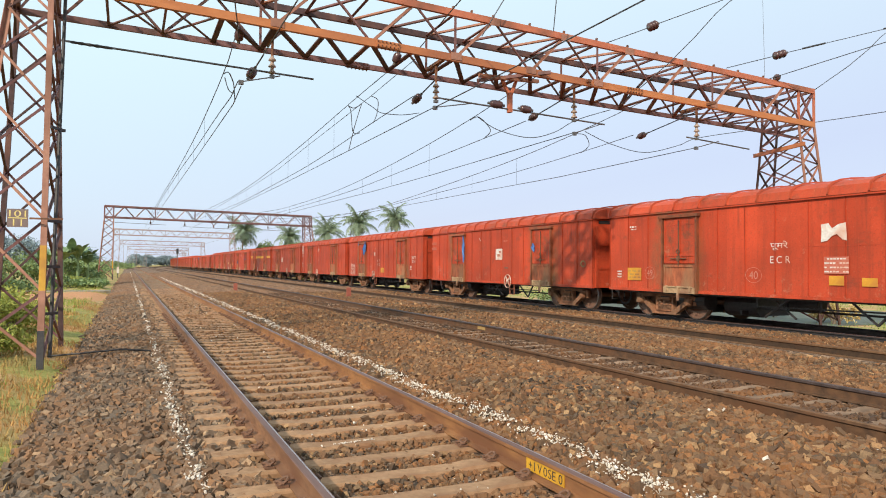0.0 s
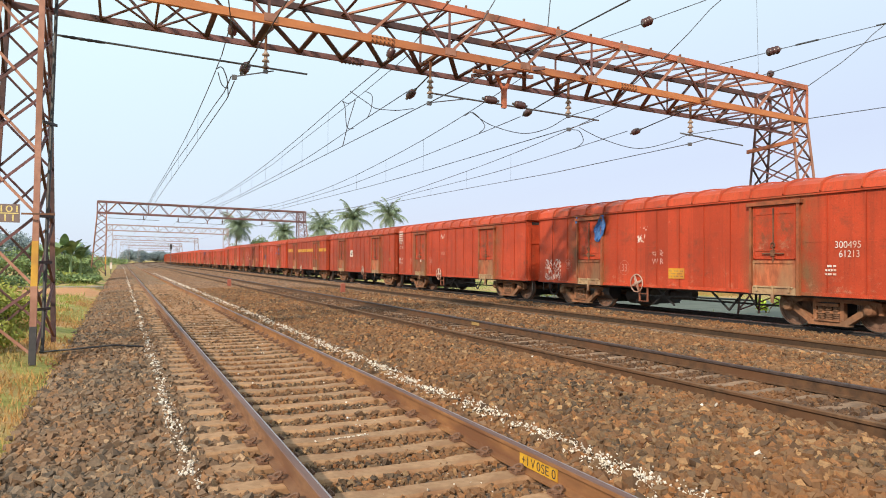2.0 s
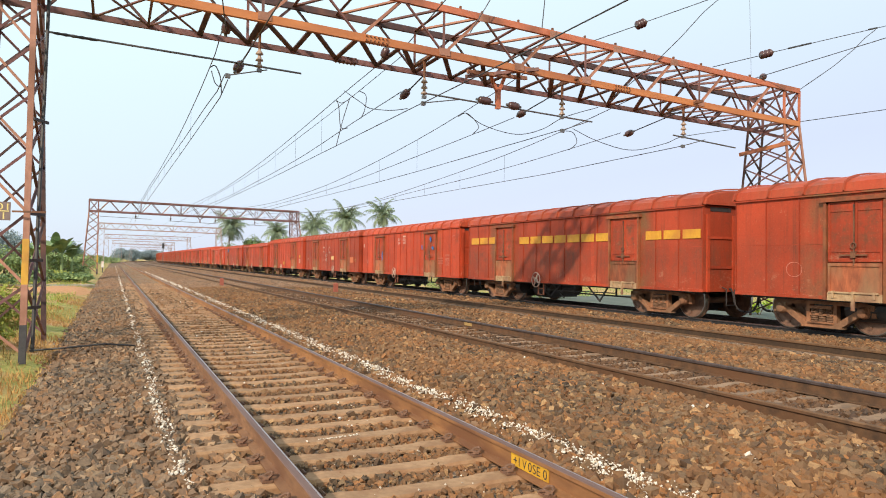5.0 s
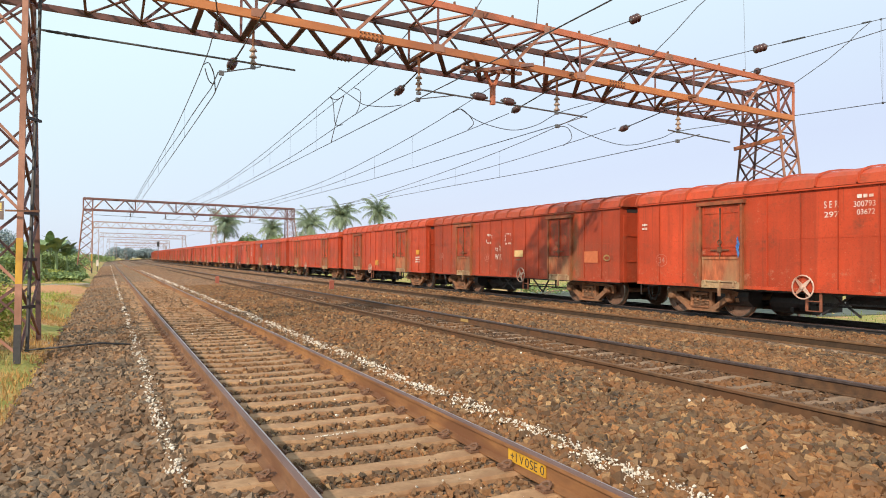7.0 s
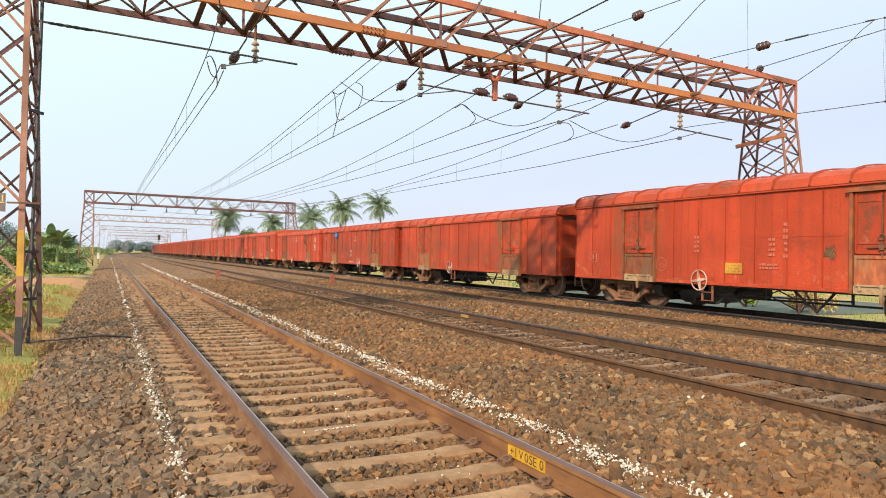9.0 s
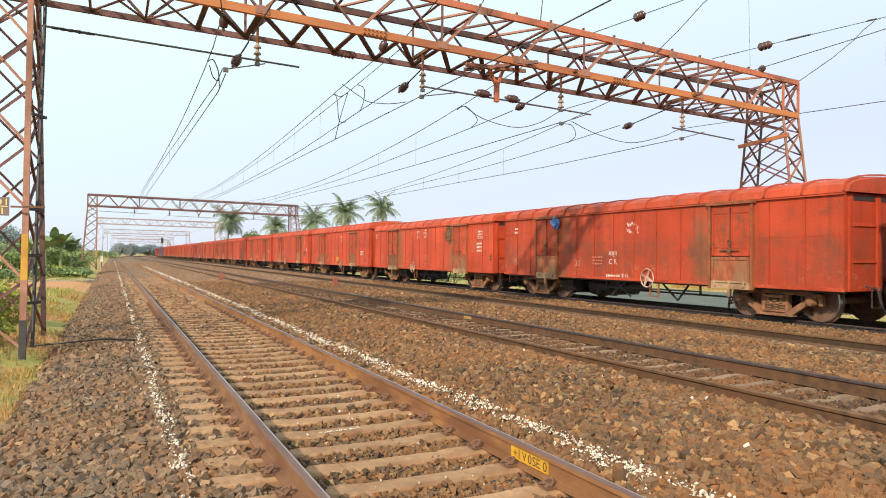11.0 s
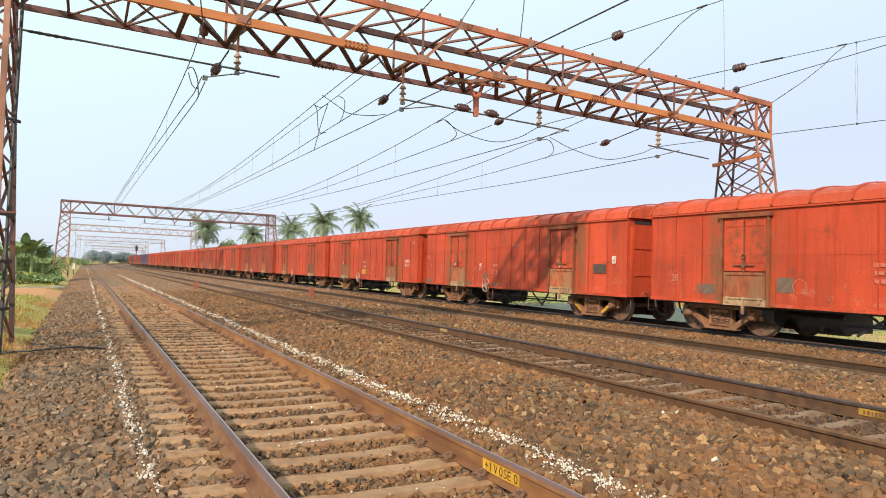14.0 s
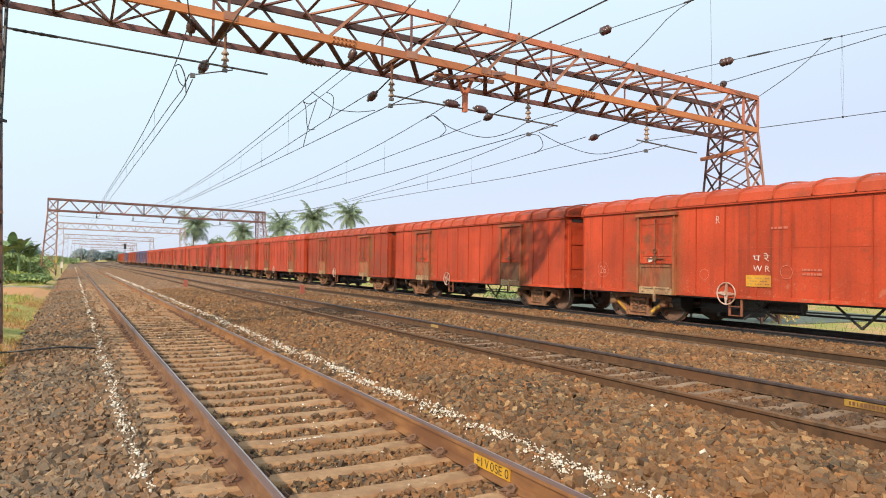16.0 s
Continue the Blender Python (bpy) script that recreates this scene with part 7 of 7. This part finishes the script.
part("roof", Shape().add([(-1.8, -2.3, 1.7), (1.8, -2.3, 1.7), (1.8, 2.3, 1.7), (-1.8, 2.3, 1.7), (0, -2.3, 2.3), (0, 2.3, 2.3)], [(0, 3, 2, 1), (0, 1, 4), (1, 2, 5, 4), (2, 3, 5), (3, 0, 4, 5)]), GALV, hut)


# ---- flaked paint, primer patches and scraps on the wagons ----
PRIMER = plain("grey_primer", (0.12, 0.08, 0.06), (0.20, 0.13, 0.095), 7, 0.95, 0.0, 0.1, 0.003)


def soft_grime():
    """Olive-brown grime that thins out towards the rim of its patch."""
    m, nt, b = base("olive_grime", 0.85)
    fine = noise_tex(nt, 5.0, 7.0, 0.7)
    nt.links.new(ramp(nt, fine.outputs[0], [(0.3, (0.13, 0.075, 0.04)), (0.7, (0.25, 0.14, 0.07))]).outputs[0], b.inputs["Base Color"])
    at = nt.nodes.new("ShaderNodeTexCoord")
    flat = nt.nodes.new("ShaderNodeMapping")
    flat.inputs["Location"].default_value, flat.inputs["Scale"].default_value = (0.0, -0.5, -0.5), (0.0, 1.0, 1.0)
    nt.links.new(at.outputs["Generated"], flat.inputs[0])
    far_from = nt.nodes.new("ShaderNodeVectorMath")
    far_from.operation = "LENGTH"
    nt.links.new(flat.outputs[0], far_from.inputs[0])
    edge = nt.nodes.new("ShaderNodeMath")
    edge.operation = "ADD"
    nt.links.new(far_from.outputs["Value"], edge.inputs[0])
    nt.links.new(noise_tex(nt, 3.0, 6.0, 0.7).outputs[0], edge.inputs[1])
    nt.links.new(ramp(nt, edge.outputs[0], [(0.62, (0.8, 0.8, 0.8)), (0.98, (0, 0, 0))]).outputs[0], b.inputs["Alpha"])
    return m


OLD_GRIME = soft_grime()


def blot(i, y, z, w, h, material=PRIMER, name="primer_patch", lumpy=0.12, n=18):
    """A thin patch with an uneven rim."""
    k = float(i) + y
    square = 0.35 if lumpy < 0.1 else 0.9
    v = []
    for x in (0.0, -0.004):
        for j in range(n):
            a = j * math.tau / n
            c, s2 = math.cos(a), math.sin(a)
            grow = 1 + lumpy * noise.noise((c * 1.7 + k, s2 * 1.7, k * 2))
            v.append((x, w / 2 * math.copysign(abs(c) ** square, c) * grow, h / 2 * math.copysign(abs(s2) ** square, s2) * grow))
    f = [tuple(range(n)), tuple(reversed(range(n, 2 * n)))] + [(j, n + j, n + (j + 1) % n, (j + 1) % n) for j in range(n)]
    part(name, Shape().add(v, f), material, wagons[i][0]).matrix_basis = pose(-SIDE - 0.003, y, z)


def flakes(i, y, z, w, h, n, size=0.05, material=WHITE, hollow=False):
    """Scraps of old white paint, one joined patch; hollow leaves only the rim of it."""
    s = Shape()
    for _ in range(n):
        cy, cz, r = float(rng.uniform(-0.5, 0.5)) * w, float(rng.uniform(-0.5, 0.5)) * h, size * float(rng.uniform(0.3, 1.0))
        if hollow and abs(cy) < 0.36 * w and abs(cz) < 0.34 * h:
            cz = math.copysign(0.46 * h, cz)
        a0 = float(rng.uniform(0, 6))
        v = [(-0.003 - 0.0004 * len(s.f) / n, cy + r * math.cos(a0 + j * 1.257) * float(rng.uniform(0.4, 1)), cz + 1.5 * r * math.sin(a0 + j * 1.257) * float(rng.uniform(0.4, 1))) for j in range(5)]
        s.add(v, [(0, 1, 2, 3, 4)])
    p = part("flaked_paint", s, material, wagons[i][0], "flaking remains of white paint")
    p["kind"] = "stuff"
    p.matrix_basis = pose(-SIDE - 0.004, y, z)


flakes(4, 5.76, 1.22, 1.0, 0.8, 150, 0.055, WORN_WHITE)
flakes(4, 5.80, 1.20, 0.9, 0.78, 60, 0.04)
mark(4, "ring", "33", 1.85, 1.34, 0.44, 0.46)
flakes(4, 1.10, 2.21, 0.34, 0.26, 24, 0.045)
flakes(4, 0.98, 2.53, 0.34, 0.1, 8, 0.035, WORN_WHITE)
blot(13, -2.93, 2.48, 1.12, 1.12, OLD_GRIME, "grime_patch", 0.2)
mark(13, "ring", "23", 0.67, 1.33, 0.37, 0.36)
mark(13, "faint", "3", -0.32, 1.40, 0.55, 0.30)
mark(13, "faint", "1", -0.46, 1.09, 0.2, 0.1)
mark(13, "chalk", "H", 1.49, 2.62, 0.12, 0.2)
flakes(3, 1.29, 2.00, 0.66, 0.74, 16, 0.04, FAINT)
blot(3, -0.88, 1.42, 0.32, 0.05, PRIMER, "primer_patch", 0.05)
mark(3, "ring", "39", 5.76, 1.27, 0.55, 0.38)
mark(3, "faint", "2", 6.42, 2.48, 0.61, 0.51)
mark(5, "ring", "51", 2.31, 1.51, 0.42, 0.37)
mark(5, "faint", "1", 0.84, 1.89, 0.47, 0.28)
flakes(5, 0.95, 2.70, 0.41, 0.21, 19)
mark(9, "ring", "35", 5.86, 1.58, 0.46, 0.33)
mark(9, "ring", "33", 1.53, 1.53, 0.45, 0.34)
mark(9, "text", "W R", 0.63, 1.56, 0.52, 0.23)
mark(9, "text", "प रे", 0.64, 1.88, 0.49, 0.23)
flakes(9, 1.42, 2.31, 0.50, 0.36, 26, 0.045, WHITE, True)
flakes(9, -0.09, 2.28, 0.50, 0.42, 30, 0.045, WHITE, True)
blot(9, -0.84, 1.46, 0.31, 0.06, PRIMER, "primer_patch", 0.05)
mark(10, "ring", "31", 5.70, 1.46, 0.52, 0.35)
mark(10, "ring", "", 2.68, 1.28, 0.40, 0.39)
mark(10, "faint", "4", 1.38, 1.84, 0.21, 0.48)
mark(10, "faint", "4", -0.94, 1.75, 0.20, 0.49)
blot(10, 3.14, 2.54, 0.49, 0.69, OLD_GRIME, "grime_patch", 0.5)
blot(10, -2.41, 1.62, 0.34, 0.36, OLD_GRIME, "grime_patch", 0.5)
mark(10, "faint", "2", -0.86, 1.29, 0.53, 0.17)
flakes(12, -0.40, 2.37, 0.55, 0.32, 24)
mark(12, "faint", "3", 1.26, 1.37, 0.58, 0.31)
blot(14, -6.10, 1.15, 0.24, 0.18, PRIMER, "primer_patch", 0.05)
blot(13, -6.85, 1.38, 0.18, 0.34, OLD_GRIME, "grime_patch", 0.3)
flakes(3, 1.43, 2.66, 0.12, 0.1, 5)
mark(3, "faint", "1", -0.85, 2.53, 0.34, 0.10)
blot(14, 2.52, 1.29, 0.45, 0.35, PRIMER, "primer_patch", 0.05)
blot(14, 4.78, 1.13, 0.57, 0.26, PRIMER, "primer_patch", 0.05)
mark(14, "faint", "3", 0.03, 1.60, 1.01, 0.50)
mark(14, "faint", "1", -1.12, 2.40, 0.40, 0.13)
mark(14, "ring", "28", 5.81, 1.40, 0.46, 0.37)
mark(14, "ring", "", 2.15, 1.27, 0.33, 0.33)
mark(16, "ring", "26", 5.74, 1.41, 0.48, 0.47)
mark(16, "faint", "2", -0.95, 1.44, 0.48, 0.19)
mark(16, "worn", "R", 1.54, 2.71, 0.12, 0.18)
mark(16, "faint", "1", -5.49, 1.99, 0.42, 0.12)
flakes(16, -6.17, 1.94, 0.3, 0.26, 10, 0.03, FAINT)
mark(16, "faint", "1", -0.16, 2.44, 0.45, 0.11)
mark(15, "ring", "27", 5.10, 1.50, 0.43, 0.40)
mark(15, "ring", "27", 2.18, 1.49, 0.32, 0.29)
mark(15, "chalk", "C R", 0.61, 1.40, 0.50, 0.18)
mark(15, "faint", "1", 0.61, 1.66, 0.40, 0.19)
blot(15, 1.38, 1.25, 0.34, 0.21, PRIMER, "primer_patch", 0.05)
blot(15, 0.59, 0.91, 0.57, 0.11, PRIMER, "primer_patch", 0.05)
blot(15, 6.48, 0.89, 0.61, 0.24, PRIMER, "primer_patch", 0.05)
blot(15, 2.75, 0.88, 0.65, 0.21, PRIMER, "primer_patch", 0.05)
mark(15, "faint", "1", -0.79, 2.41, 0.48, 0.19)
flakes(15, 1.78, 1.64, 0.26, 0.34, 19)
flakes(15, 6.44, 2.0, 0.22, 0.22, 14, 0.04, WORN_WHITE)
flakes(15, 5.78, 2.44, 0.45, 0.6, 34, 0.04, FAINT)
flakes(15, 6.25, 1.62, 0.12, 0.1, 5, 0.03)
flakes(15, 6.47, 2.72, 0.15, 0.4, 9, 0.035, FAINT)


# scraps of paper tucked into doors, and yellow stays on two bogies
for i, y, z in ((15, -3.57, 1.70), (15, 3.78, 1.70), (5, 3.45, 1.53), (16, 3.76, 1.70)):
    s = Shape().add([(0, -0.07, -0.05), (-0.006, 0.06, -0.07), (-0.004, 0.08, 0.04), (0.004, -0.02, 0.075), (0.002, -0.08, 0.03)], [(0, 1, 2, 3, 4)])
    s.add([(x + 0.006, y2, z2) for x, y2, z2 in s.v], [(4, 3, 2, 1, 0)])
    part("paper_scrap", s, WHITE, wagons[i][0], "white scrap of paper on the door").matrix_basis = pose(-SIDE - 0.075, y, z)
for i, end in ((15, -1), (16, 1)):
    for o in wagons[i][0].children:
        if o.name.split(".")[0] == "bogie" and o.matrix_basis.translation.y * end > 0:
            for e in (-1, 1):
                part("stay", Shape().bar((-1.225, e * 0.95, 0.53), (-1.225, e * 0.5, 0.22), 0.02, 0.07), YELLOW, o, "yellow painted stay")


# ---- what moves ----
def motions():
    walk(cam, [(t, held(x, y, z, yaw, pitch, roll)) for t, yaw, pitch, roll, x, y, z in CAMERA_ROWS], EXPOSURES)
    for i, (ob, y0) in enumerate(wagons):
        rows = []
        for k in range(33):
            y = y0 - run(k / 2)
            rows.append((k / 2, pose(TRACKS[2] + drift(y), y, 0, 0, 0, -math.degrees(heading(y)))))
        walk(ob, rows)
        if i < 18:  # wheels of the wagons that pass close by turn as they roll
            for o in ob.children_recursive:
                if o.name.split(".")[0] == "wheelset":
                    m = o.matrix_basis.copy()
                    walk(o, [(k / FPS, m @ pose(0, 0, 0, math.degrees(run(k / FPS) / 0.5))) for k in range(16 * FPS + 1)])


motions()
